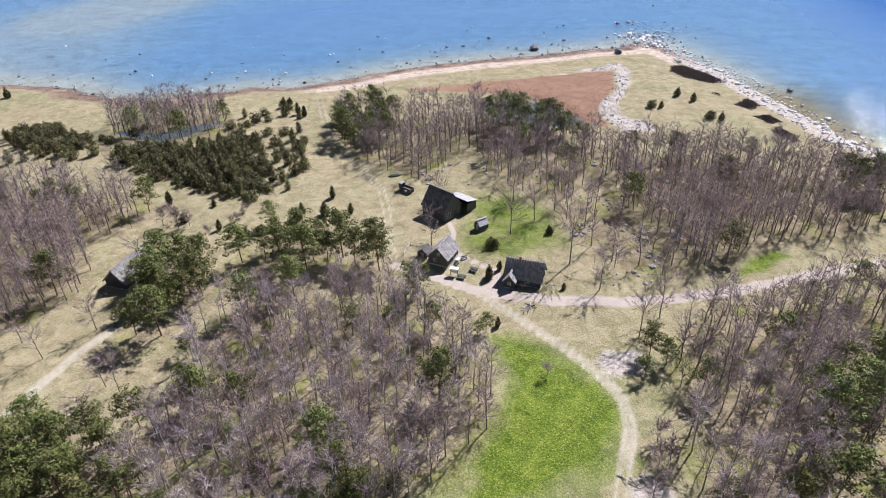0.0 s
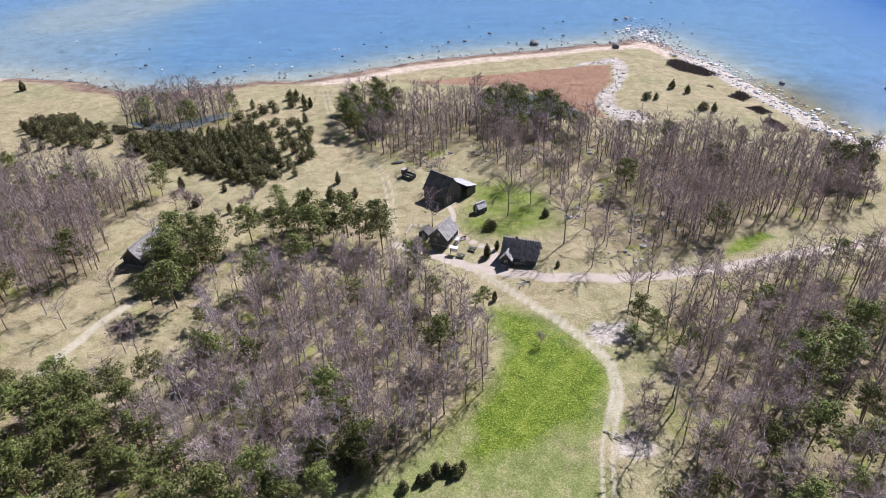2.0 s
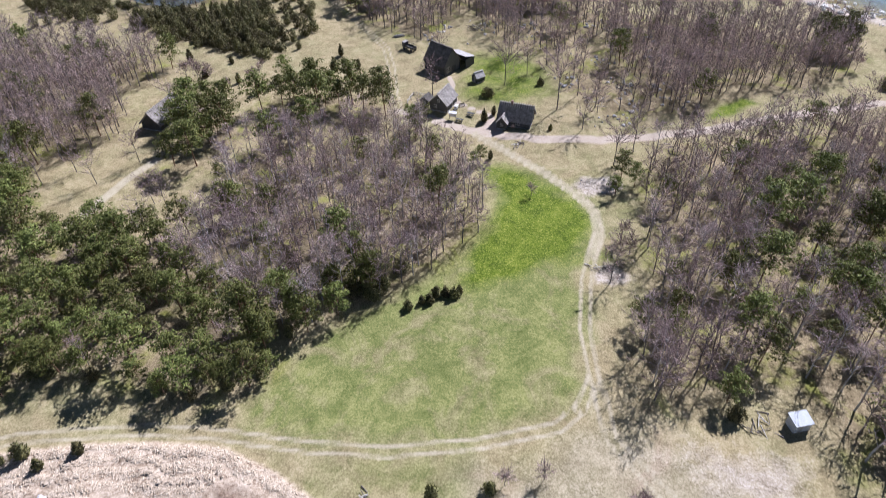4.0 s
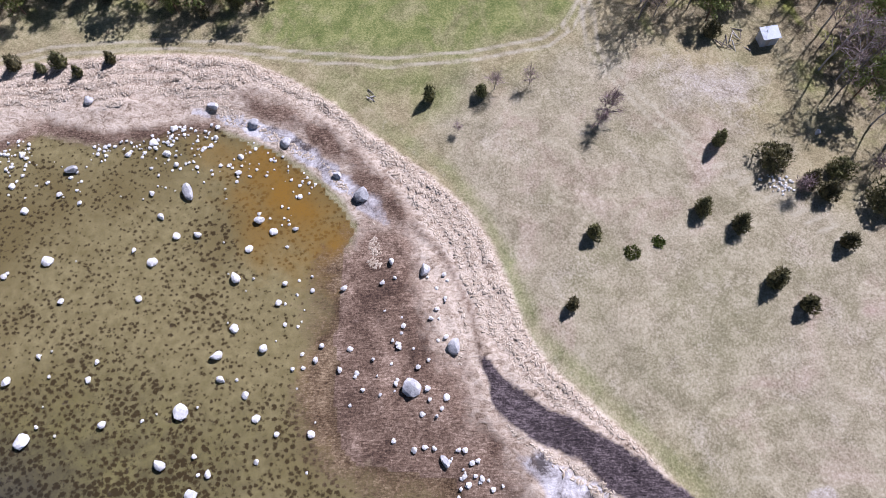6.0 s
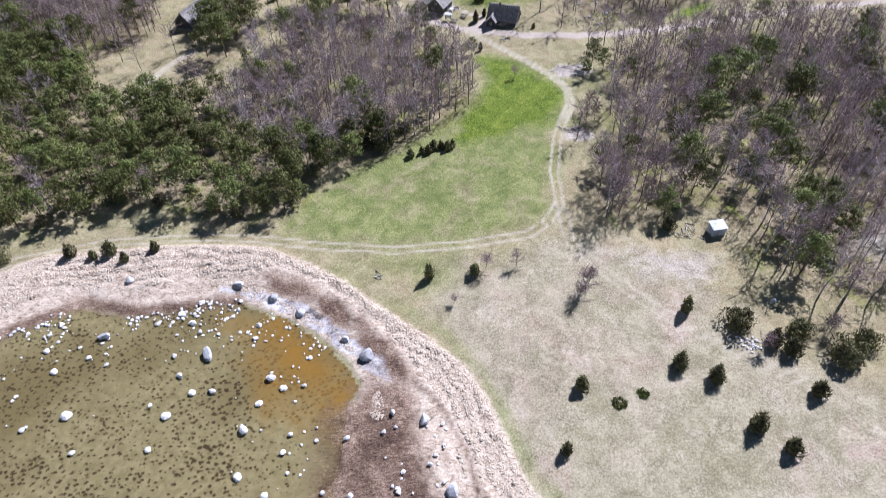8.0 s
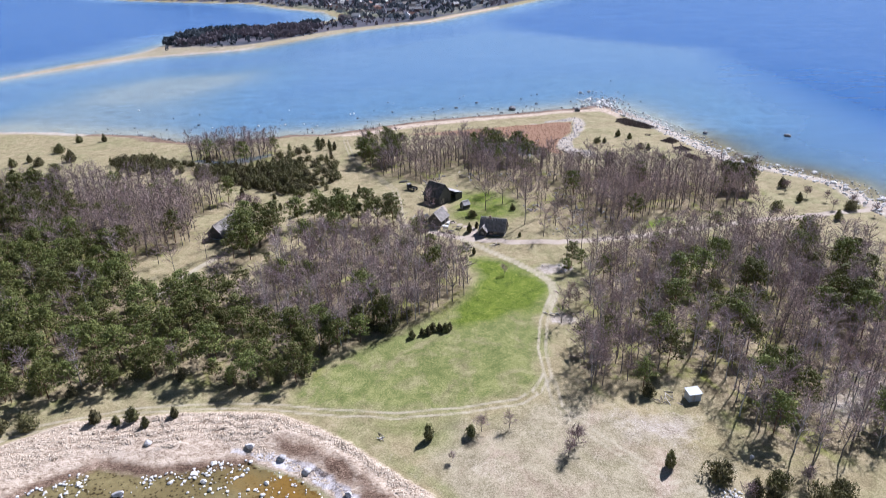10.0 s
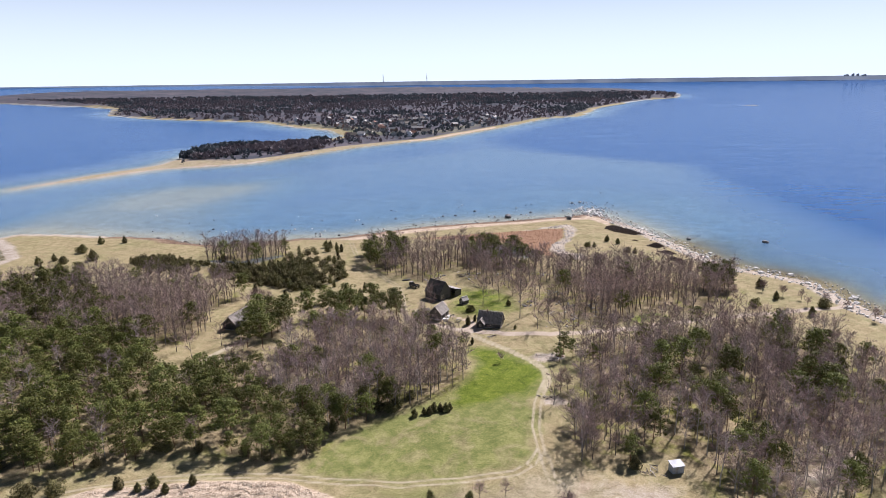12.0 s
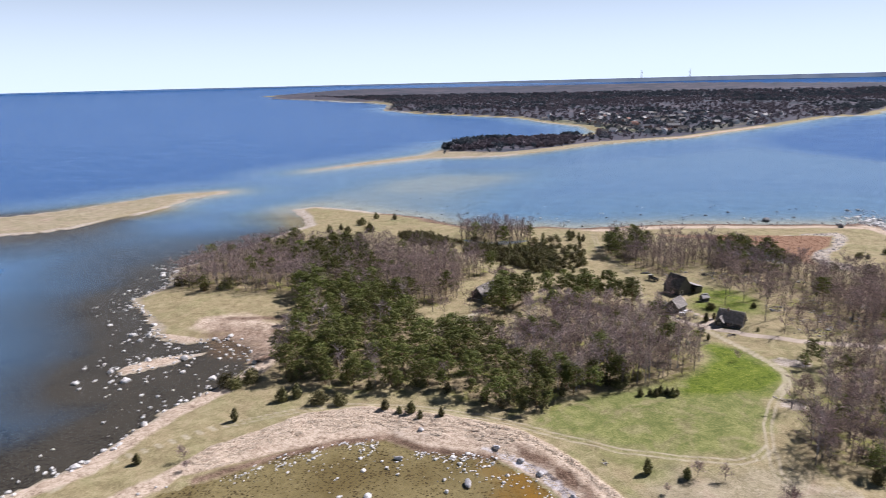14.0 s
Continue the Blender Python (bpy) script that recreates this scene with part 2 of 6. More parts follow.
    litter = mix(nt, calc(nt, "MULTIPLY", calc(nt, "SUBTRACT", patch, 0.5), 6.0, clamp=True), litter, moss)
    col, _ = layer(nt, col, "wood", litter, patch, 1.5, 0.9)
    # sand, gravel road, wheel ruts
    sand = ramp(nt, grain, ((0.39, (0.20, 0.165, 0.12)), (0.5, (0.42, 0.36, 0.29)), (0.61, (0.60, 0.54, 0.47))))
    col, _ = layer(nt, col, "sand", sand, edge, 2.6, 1.0)
    gravel = ramp(nt, grain, ((0.35, (0.345, 0.28, 0.215)), (0.65, (0.52, 0.445, 0.365))))
    col, _ = layer(nt, col, "gravel", gravel, edge, 3.0, 0.35)
    rut = ramp(nt, grain, ((0.35, (0.30, 0.26, 0.17)), (0.65, (0.52, 0.46, 0.34))))
    col, _ = layer(nt, col, "rut", rut, edge, 2.2, 0.8)
    # reed bed, washed-up straw, dark wrack, wet clay
    reed = ramp(nt, grain, ((0.33, (0.20, 0.11, 0.065)), (0.52, (0.285, 0.17, 0.105)), (0.7, (0.34, 0.215, 0.135))))
    col, _ = layer(nt, col, "reed", reed, mid, 3.0, 0.5)
    stretch = node(nt, "Mapping", {"Vector": vec, "Rotation": (0, 0, 0.6), "Scale": (0.85, 1.5, 1.0)}).outputs[0]
    wave = noise_tex(nt, stretch, 0.8, 4.0, 0.6, 1.2)
    sgrain = calc(nt, "ADD", calc(nt, "MULTIPLY", wave, 0.45), calc(nt, "MULTIPLY", grain, 0.6))
    straw = ramp(nt, sgrain, ((0.40, (0.12, 0.085, 0.06)), (0.455, (0.29, 0.215, 0.15)), (0.51, (0.455, 0.36, 0.265)), (0.60, (0.63, 0.525, 0.41))))
    col, sf = layer(nt, col, "straw", straw, mid, 3.5, 0.45)
    strand = noise_tex(nt, node(nt, "Mapping", {"Vector": vec, "Rotation": (0, 0, 0.5), "Scale": (0.7, 3.2, 1.0)}).outputs[0], 1.6, 6.0, 0.75, 0.5)
    wf = calc(nt, "ADD", calc(nt, "ADD", calc(nt, "MULTIPLY", fine, 0.4), calc(nt, "MULTIPLY", strand, 0.35)), calc(nt, "MULTIPLY", patch, 0.25))
    wrack = ramp(nt, wf, ((0.40, (0.035, 0.022, 0.018)), (0.47, (0.115, 0.072, 0.048)), (0.535, (0.25, 0.172, 0.12)), (0.60, (0.52, 0.39, 0.29))))
    clay = ramp(nt, calc(nt, "ADD", calc(nt, "MULTIPLY", grain, 0.45), calc(nt, "MULTIPLY", blot2, 0.55)), ((0.42, (0.10, 0.085, 0.08)), (0.465, (0.33, 0.295, 0.28)), (0.52, (0.50, 0.46, 0.445)), (0.60, (0.72, 0.68, 0.66))))
    col, _ = layer(nt, col, "clay", clay, edge, 3.0, 0.6)
    # sea bed: olive silt with weed tufts, rusty patch, pale sand
    weed_v = node(nt, "TexVoronoi", {"Vector": node(nt, "Mapping", {"Vector": vec, "Scale": (1.0, 1.15, 1.0)}).outputs[0], "Scale": 1.2, "Randomness": 1.0}).outputs["Distance"]
    weed_n = noise_tex(nt, vec, 1.5, 4.0, 0.62)
    dens = noise_tex(nt, vec, 0.07, 4.0, 0.6, 0.8)
    reach = calc(nt, "ADD", calc(nt, "MULTIPLY", dens, 1.05), calc(nt, "ADD", calc(nt, "MULTIPLY", weed_n, 0.55), calc(nt, "MULTIPLY", mask(nt, "weed"), 0.14)))
    weed = calc(nt, "MULTIPLY", calc(nt, "SUBTRACT", calc(nt, "ADD", calc(nt, "SUBTRACT", reach, 0.445), calc(nt, "MULTIPLY", calc(nt, "SUBTRACT", fine, 0.5), 1.3)), weed_v), 5.0, clamp=True)
    silt = mix(nt, calc(nt, 'MULTIPLY', calc(nt, 'SUBTRACT', broad, 0.48), 6.0, clamp=True), ramp(nt, mid, ((0.3, (0.22, 0.178, 0.092)), (0.7, (0.36, 0.30, 0.17)))), (0.20, 0.155, 0.075))
    silt = mix(nt, calc(nt, "SUBTRACT", mask(nt, "weed"), 0.5, clamp=True), silt, ramp(nt, blot2, ((0.4, (0.06, 0.055, 0.028)), (0.6, (0.19, 0.17, 0.07)))))
    bed = mix(nt, calc(nt, 'MULTIPLY', weed, 0.92), silt, (0.055, 0.035, 0.018))
    bed, _ = layer(nt, bed, "rust", (0.30, 0.165, 0.035), patch, 1.6, 0.8)
    bed, _ = layer(nt, bed, "shoal", mix(nt, weed, (0.42, 0.47, 0.51), (0.22, 0.25, 0.28)), patch, 1.5, 0.9)
    bed, _ = layer(nt, bed, "outer", mix(nt, weed, (0.085, 0.075, 0.068), (0.03, 0.026, 0.024)), patch, 1.5, 0.5)
    col, _ = layer(nt, col, "under", bed, edge, 3.0, 0.5)
    col, _ = layer(nt, col, "wrack", wrack, edge, 1.8, 1.5)
    mud = ramp(nt, calc(nt, "ADD", calc(nt, "MULTIPLY", strand, 0.5), calc(nt, "MULTIPLY", grain, 0.5)), ((0.40, (0.012, 0.010, 0.011)), (0.5, (0.06, 0.045, 0.046)), (0.60, (0.22, 0.175, 0.17))))
    col, _ = layer(nt, col, "mud", mud, calc(nt, "ADD", calc(nt, "MULTIPLY", blot2, 0.7), calc(nt, "MULTIPLY", fine, 0.3)), 2.6, 2.6)
    # woods of the far shore, blue-grey haze of distance put into the colour
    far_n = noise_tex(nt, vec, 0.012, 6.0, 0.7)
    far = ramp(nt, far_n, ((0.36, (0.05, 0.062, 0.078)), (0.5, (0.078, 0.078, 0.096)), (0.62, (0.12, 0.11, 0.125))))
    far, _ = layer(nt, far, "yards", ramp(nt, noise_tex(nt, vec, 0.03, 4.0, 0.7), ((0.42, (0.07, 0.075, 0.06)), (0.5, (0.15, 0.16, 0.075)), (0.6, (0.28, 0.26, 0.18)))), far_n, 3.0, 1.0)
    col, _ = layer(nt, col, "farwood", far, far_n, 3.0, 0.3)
    h = calc(nt, "ADD", calc(nt, "MULTIPLY", fine, 0.5), calc(nt, "MULTIPLY", tuft, 0.08))
    h = calc(nt, "ADD", h, calc(nt, "MULTIPLY", calc(nt, "MULTIPLY", wave, sf), 3.2))
    surface(nt, col, 0.95, bump(nt, h, 0.3, 0.18), 0.0, 0.15)
    return m


def water_material():
    m, nt = mat("water")
    vec = node(nt, "TexCoord").outputs["Object"]
    depth = mask(nt, "depth")
    drift = noise_tex(nt, node(nt, "Mapping", {"Vector": vec, "Rotation": (0, 0, -0.25), "Scale": (0.5, 1.6, 1.0)}).outputs[0], 0.02, 6.0, 0.65, 1.2)
    veil = calc(nt, "SUBTRACT", 1.0, calc(nt, "POWER", 2.718, calc(nt, "MULTIPLY", calc(nt, "MAXIMUM", calc(nt, "SUBTRACT", depth, 0.45), 0.0), -0.8)))
    veil = calc(nt, "MULTIPLY", veil, calc(nt, "ADD", 0.82, calc(nt, "MULTIPLY", drift, 0.3)), clamp=True)
    deep = calc(nt, "MULTIPLY", calc(nt, "SUBTRACT", depth, 1.2), 0.32, clamp=True)
    body = mix(nt, deep, (0.135, 0.265, 0.44), (0.007, 0.088, 0.275))
    clear = node(nt, "BsdfTransparent", {"Color": mix(nt, calc(nt, "MULTIPLY", calc(nt, "SUBTRACT", depth, 0.4), 1.2, clamp=True), (0.88, 0.88, 0.80), (0.58, 0.80, 0.92))})
    dif = node(nt, "BsdfDiffuse", {"Color": body})
    inner = node(nt, "MixShader", {0: veil, 1: clear.outputs[0], 2: dif.outputs[0]})
    waves = noise_tex(nt, vec, 0.9, 6.0, 0.7, 0.4)
    swell = noise_tex(nt, vec, 0.09, 3.0)
    nrm = bump(nt, calc(nt, "ADD", waves, calc(nt, "MULTIPLY", swell, 0.3)), 0.3, 0.6)
    gloss = node(nt, "BsdfGlossy", {"Color": rgb((1, 1, 1)), "Roughness": 0.12, "Normal": nrm})
    fr = node(nt, "Fresnel", {"IOR": 1.33})
    mx = node(nt, "MixShader", {0: calc(nt, "MINIMUM", calc(nt, "MULTIPLY", fr.outputs[0], 0.65), 0.29), 1: inner.outputs[0], 2: gloss.outputs[0]})
    node(nt, "OutputMaterial", {"Surface": mx.outputs[0]})
    return m


M_GROUND, M_WATER = ground_material(), water_material()
M_BARK = simple("grey_brown_bark", (0.085, 0.072, 0.066), (0.25, 0.22, 0.205), 3.0, 0.95)
M_BIRCH = simple("pale_birch_bark", (0.20, 0.185, 0.175), (0.56, 0.535, 0.505), 2.0, 0.9)
M_PINEBARK = simple("rusty_pine_bark", (0.11, 0.065, 0.04), (0.25, 0.14, 0.08), 3.0, 0.95)
M_TWIG = leafy("alder_twigs", (0.12, 0.087, 0.079), (0.54, 0.405, 0.375), 0.28, 0.9, 0.1)
M_TWIGB = leafy("birch_twigs", (0.15, 0.114, 0.106), (0.60, 0.47, 0.44), 0.28, 0.9, 0.1)
M_NEEDLE = leafy("pine_needles", (0.075, 0.09, 0.023), (0.205, 0.22, 0.056), 0.34, 0.65, 0.1)
M_JUNIPER = leafy("juniper_needles", (0.05, 0.05, 0.022), (0.235, 0.21, 0.085), 0.32, 0.75, 0.1)
M_ROCK = simple("pale_granite", (0.48, 0.46, 0.43), (0.85, 0.83, 0.80), 1.2, 0.9, 0.04, 0.15, 9.0)
M_ROCKD = simple("grey_granite", (0.27, 0.265, 0.265), (0.62, 0.60, 0.59), 1.0, 0.9, 0.05, 0.2, 9.0)
M_ROCKB = simple("wet_dark_granite", (0.06, 0.058, 0.06), (0.26, 0.25, 0.25), 0.8, 0.7, 0.05, 0.2, 9.0)
M_TAR = boarded("dark_tarred_boards", (0.05, 0.051, 0.051), (0.155, 0.152, 0.145))
M_THATCH = simple("grey_reed_thatch", (0.15, 0.135, 0.12), (0.40, 0.37, 0.34), 1.6, 0.95, 0.06, 0.1)
M_THATCHD = simple("dark_mossy_thatch", (0.07, 0.064, 0.058), (0.22, 0.20, 0.18), 1.0, 0.95, 0.06, 0.1)
M_BOARD = simple("weathered_grey_boards", (0.26, 0.25, 0.24), (0.52, 0.50, 0.48), 1.5, 0.85, 0.02, 0.1)
M_PALE = simple("bleached_poles", (0.42, 0.39, 0.34), (0.68, 0.64, 0.58), 2.0, 0.85, 0.02, 0.1)
M_WHITE = simple("white_painted_metal", (0.66, 0.67, 0.68), (0.82, 0.82, 0.82), 0.7, 0.5, 0.005, 0.04)
M_SHEET = simple("dull_zinc_sheet", (0.34, 0.37, 0.41), (0.50, 0.53, 0.57), 0.7, 0.5, 0.005, 0.04)
M_GLASS = simple("dark_window_glass", (0.03, 0.035, 0.04), (0.06, 0.065, 0.07), 1.0, 0.08, 0.0, 0.0, 5.0, 0.0, 0.6)
M_BRICK = simple("sooty_brick", (0.16, 0.10, 0.08), (0.34, 0.22, 0.18), 3.0, 0.95)
M_RED = simple("red_brown_roof_tiles", (0.14, 0.07, 0.05), (0.26, 0.14, 0.10), 0.3, 0.8)
M_PLASTER = simple("pale_plaster", (0.46, 0.44, 0.40), (0.72, 0.70, 0.66), 0.4, 0.9)
M_THICKET = leafy("bare_thicket_twigs", (0.085, 0.066, 0.058), (0.22, 0.175, 0.15), 0.15, 0.9, 0.1)
# both far wood colours have bluish distance haze mixed in
M_FARPINE_HAZED = leafy("hazed_far_pine_foliage", (0.062, 0.076, 0.09), (0.10, 0.115, 0.125), 0.1, 0.8, 0.2)
M_FARBARE_HAZED = leafy("hazed_far_bare_twigs", (0.12, 0.104, 0.118), (0.175, 0.15, 0.162), 0.1, 0.9, 0.2)
M_STRAW = leafy("bleached_straw", (0.42, 0.33, 0.24), (0.62, 0.515, 0.40), 0.1, 0.9, 0.1)
M_REED = leafy("rusty_reed", (0.31, 0.175, 0.105), (0.44, 0.265, 0.165), 0.1, 0.9, 0.1)

# ---- plan of the island, metres ----
NORTH_SHORE = [(-231, 239), (-249, 262), (-271, 284), (-261, 300), (-235, 298), (-207, 291), (-184, 287), (-162, 281), (-143, 269), (-127, 263), (-107, 268), (-83, 277), (-64, 278.5),
               (-43, 286), (-27, 297), (-7, 305), (15, 312), (31, 316), (48, 319), (70, 326), (88, 329), (96, 336), (105.5, 333)]
EAST_SHORE = [(110, 321), (116, 306), (123, 283), (127.5, 259), (132, 239), (136, 215), (144, 203), (157, 191), (166, 177), (166, 158), (167, 146), (176, 110), (186, 60), (172, 5), (140, -45), (95, -85), (45, -95)]
BAY_SHORE = [(18, -62), (5, -35.3), (1.3, -29.6), (-6.2, -29.6), (-12.4, -26.6), (-15.2, -20.6), (-14.8, -14.1), (-14.8, -7.3), (-14, -0.1), (-13.1, 6.1), (-16.4, 10.6), (-22.3, 16.4), (-29.2, 20.2),
             (-36.1, 23.3), (-42.7, 23.4), (-54.4, 20.6), (-66.8, 23.4), (-76.5, 17.4), (-87.2, 8.3), (-94.9, -3.3), (-104.5, -16.2), (-112, -35), (-121, -62)]
WEST_SHORE = [(-141, -64), (-144, -45), (-138, -27.6), (-131, -13.3), (-131, -2.9), (-131.5, 17), (-127.6, 31.3), (-126.7, 46), (-137, 59.4), (-153, 64.7), (-161.6, 56.5), (-177.5, 56.8), (-198, 74.7), (-214, 84),
              (-221.3, 89.3), (-221, 110.5), (-240, 134), (-236, 146), (-233.5, 165), (-232.5, 199)]
ISLAND = NORTH_SHORE + EAST_SHORE + BAY_SHORE + WEST_SHORE
BAR = [(-164, 29), (-168, 34), (-162, 44), (-148, 55), (-154, 40)]
SPIT = [(-620, 60), (-560, 130), (-470, 204), (-447, 231), (-433, 271), (-418, 316), (-382, 345), (-371, 339), (-383, 304), (-372, 262), (-376, 219), (-379, 190), (-390, 170), (-407, 160), (-460, 110), (-520, 40)]
MAINLAND = [(-386, 468), (-344, 534), (-299, 604), (-216, 642), (-178, 707), (-127, 798), (-62, 874), (-12, 915), (45, 1027), (128, 1181), (242, 1423), (335, 1497), (505, 1980), (838, 2606), (1059, 2844),
            (1300, 3500), (1500, 5200), (-200, 9000), (-5200, 9000), (-3500, 4600), (-2000, 3270), (-1239, 2423), (-983, 1863), (-757, 1637), (-581, 1526), (-413, 1426), (-292, 1237), (-208, 1146),
            (-161, 1010), (-186, 908), (-257, 845), (-323, 790), (-321, 740), (-321, 640), (-357, 559)]
HEADLAND = [(-2960, 3800), (-2400, 3500), (-1800, 2990), (-1320, 2560), (-1000, 3000), (-1800, 4300), (-2760, 4000)]
ISLET = [(920, 1975), (985, 1995), (1030, 1950), (985, 1960)]
STRAIT = [(-330, 300), (-290, 90), (-230, 250), (-120, 275), (0, 320), (90, 345), (140, 260), (230, 230), (330, 600), (60, 880), (-160, 640), (-330, 500), (-385, 430)]
VILLAGE = [(-330, 1290), (-160, 955), (-64, 912), (36, 1041), (192, 1434), (340, 1660), (420, 1900), (100, 2000), (-300, 1690)]
SPIT_WOOD = [(-316, 690), (-278, 672), (-215, 690), (-163, 782), (-157, 835), (-188, 902), (-257, 842), (-318, 785)]
SHOAL_A = [(-272, 351), (-292, 427), (-254, 502), (-146, 524), (-126, 463), (-149, 395), (-180, 347), (-235, 341)]
SHOAL_B = [(-334, 135), (-360, 170), (-318, 178), (-280, 172), (-262, 140), (-300, 120)]

ROAD = [(170, 150), (135, 143), (106.5, 137.6), (96, 135.5), (80.6, 131.2), (66, 127.6), (52, 124.8), (39, 123.5), (26.6, 124.2), (14, 126.9), (3.9, 130.7), (-4.2, 136), (-12.6, 139.8)]
TRACK_NORTH = [(-12.6, 139.8), (-14.6, 149), (-16.5, 166.8), (-19.2, 180.6), (-31.4, 205), (-41.8, 225), (-50, 260)]
TRACK_EAST = [(7.7, 127.7), (16.9, 117.3), (24.1, 108.9), (29.6, 100.4), (32.4, 94.5), (32.1, 87), (29.4, 79.5), (27.2, 73.5), (24.7, 60), (24.6, 49), (25.2, 38), (30.4, 29.7), (36.1, 22.2), (43.2, 15.4), (60, 3)]
TRACK_SHORE = [(24.3, 49), (21.5, 43.5), (17.4, 39.9), (4.4, 36.9), (-9.4, 35.9), (-20.9, 36.6), (-35.2, 38.9), (-47.3, 40), (-68, 38.6), (-78, 35.3), (-88, 32), (-110, 14), (-125, -10), (-132, -40)]
TRACK_BANK = [(-9, 23.5), (0.5, 15.5), (6.5, 7.5), (10.5, -3), (13.5, -11), (21, -18.5), (34, -32)]
FOOTPATH_A = [(10.6, 132.1), (12.5, 136.3), (3.8, 143), (1.2, 148.5), (2.1, 154), (0.9, 160)]
FOOTPATH_B = [(-82, 92), (-80.5, 95.8), (-79.4, 99.8), (-78, 103.7), (-76.8, 108.3), (-75.1, 112.1), (-72, 117.6)]
LUSH = [(11, 111), (19.5, 108.5), (27, 101.4), (30.3, 94), (29.8, 85), (27, 80), (22, 77), (15.8, 74), (9, 71.5), (3.3, 70), (3.8, 84.5), (7, 93.6), (10.6, 97.9), (10, 104)]
MEADOW = [(10.8, 113), (26.6, 108), (31, 91), (27, 74), (23.4, 55), (20, 43.5), (9, 38), (-9.4, 36.5), (-31, 40), (-34.5, 45), (-28.6, 55), (-14, 68), (-3.3, 80), (7.5, 92)]
MEADOW_STRIP = [(-33, 37.5), (-24, 34), (-14, 29), (-5, 24), (3, 29), (2, 36), (-15, 36)]
LAWN = [(4, 172), (18.8, 179), (31, 163), (31, 148), (14, 139), (4, 145), (3, 154), (6, 164)]
GREEN_POND = [(68, 132), (73.5, 139.8), (82, 143.8), (84.5, 140.7), (75.6, 134.9)]
FIELD = [(26, 45), (12, 35), (-3, 27), (-5, 20), (5, 7), (10, -7), (15, -16), (22, -21), (60, -60), (110, -60), (120, 0), (64, 8), (42, 24)]
SAND_PATCH = [(29.2, 105.4), (32, 108.4), (38, 108.6), (40.6, 103.5), (38, 100.4), (31.6, 100.8)]
SAND_PATCH_B = [(27.8, 75.6), (33, 78), (36.3, 71.6), (28.5, 71.3)]
SAND_PATCH_C = [(36, 35), (43, 37), (52, 35), (56, 26), (48, 22), (38, 27)]
SAND_PATCH_D = [(74, 38), (95, 52), (104, 44), (88, 28), (76, 30)]
SAND_PATCH_E = [(46.5, -35.5), (49, -35), (50, -32.2), (48, -31.4), (46.2, -32.5)]
REED_BED = [(-20, 271), (28, 280), (60, 287), (74, 289), (69.5, 266), (60.5, 249), (57, 238), (60, 223), (51, 233), (45, 246), (35, 258), (17, 264)]
WASH = [(49.4, 285), (70, 297), (81, 301), (82, 287), (74, 261), (66, 246), (66, 233), (75, 230), (73, 222), (62, 219), (60, 231), (57, 240), (61, 252), (67, 258), (72, 272), (75, 291), (63, 288)]
POND_A = [(-121, 231), (-118, 232.5), (-103, 229), (-95, 236), (-83, 242), (-82, 237), (-92, 226), (-101, 221.5), (-114, 226)]
POND_B = [(12, 251), (20, 257), (35, 257), (46, 247), (52, 233), (44, 226), (24, 234)]
STRAW_OUT = [(-106, 4), (-92, 26), (-77.5, 35.5), (-67.7, 36.2), (-58, 37.3), (-45, 37.8), (-34, 36.7), (-25.7, 32.7), (-17.6, 27.3), (-9.7, 20.6), (-2.2, 14.6), (4, 8.5), (7.4, 2.6), (9.3, -2.9), (11.5, -10), (14.5, -15), (19.3, -19.8), (25, -25), (33, -34), (50, -60)]
STRAW_IN = [(-110, -14), (-98, -2), (-88, 9), (-76.5, 18), (-66.8, 24), (-54, 21), (-43, 24), (-36, 23.5), (-29, 20.5), (-22, 16.6), (-16, 11), (-13, 6), (-14, 0), (-14.8, -7), (-14.8, -14), (-15, -20.6), (-12, -26.6), (-6, -29.6), (1.3, -29.6), (6, -30), (14, -36), (24, -48), (40, -70)]
WRACK = [(-12, 8), (-7, 6), (-4, 2), (-1.5, -4), (0, -12), (2, -18), (9, -27), (12, -38), (4, -38), (0, -33), (-8, -31.5), (-15, -29), (-19, -22), (-19, -12), (-16.5, -2)]
FURROW = [(-9, 14), (-5.5, 7.2), (0.5, -0.1), (3.8, -7.4), (5.3, -14.2), (9.1, -20.6), (13.5, -24.6)]
WRACK_WEST = [(-164, 60), (-128, 50), (-124, 64), (-136, 78), (-166, 80)]
WRACK_LINE = [(5.5, -14.5), (8.5, -19.5), (13.5, -23.2), (19.5, -26), (26, -31), (33, -38), (42, -53)]
WRACK_LINE_B = [(-32, 28.5), (-24, 24.5), (-15, 18), (-9.5, 11), (-6, 5)]
WRACK_LINE_C = [(-100, -8), (-88, 7), (-76, 18), (-66, 24), (-55, 21.5), (-43, 23.5), (-38, 24)]
CLAY = [(-41, 26.8), (-33.5, 25.6), (-24.7, 22.4), (-16.8, 16), (-10.6, 11.2), (-7, 7.5), (-8.6, 6.2), (-12, 8.4), (-18, 13.6), (-25.5, 20), (-34, 23.6)]
CLAY_B = [(8.5, -27), (13, -26.5), (24, -33), (30, -38), (36, -52), (26, -52), (14, -34)]
RUST = [(-40, 22.5), (-29, 19), (-20, 13), (-14.5, 7), (-15, -3), (-20, 3), (-27, 8), (-34, 14)]
RUST_B = [(-15, -8), (-9, -12), (-7, -22), (-14, -24), (-17, -14)]

WEEDY = [(-75, -20), (-64, -14), (-50, -15), (-37, -20), (-30, -27), (-30, -45), (-50, -60), (-90, -60)]
MUD = [(-172, 72), (-190, 70), (-200, 40), (-175, 5), (-150, -20), (-128, -2), (-128, 30), (-127, 50), (-140, 62)]


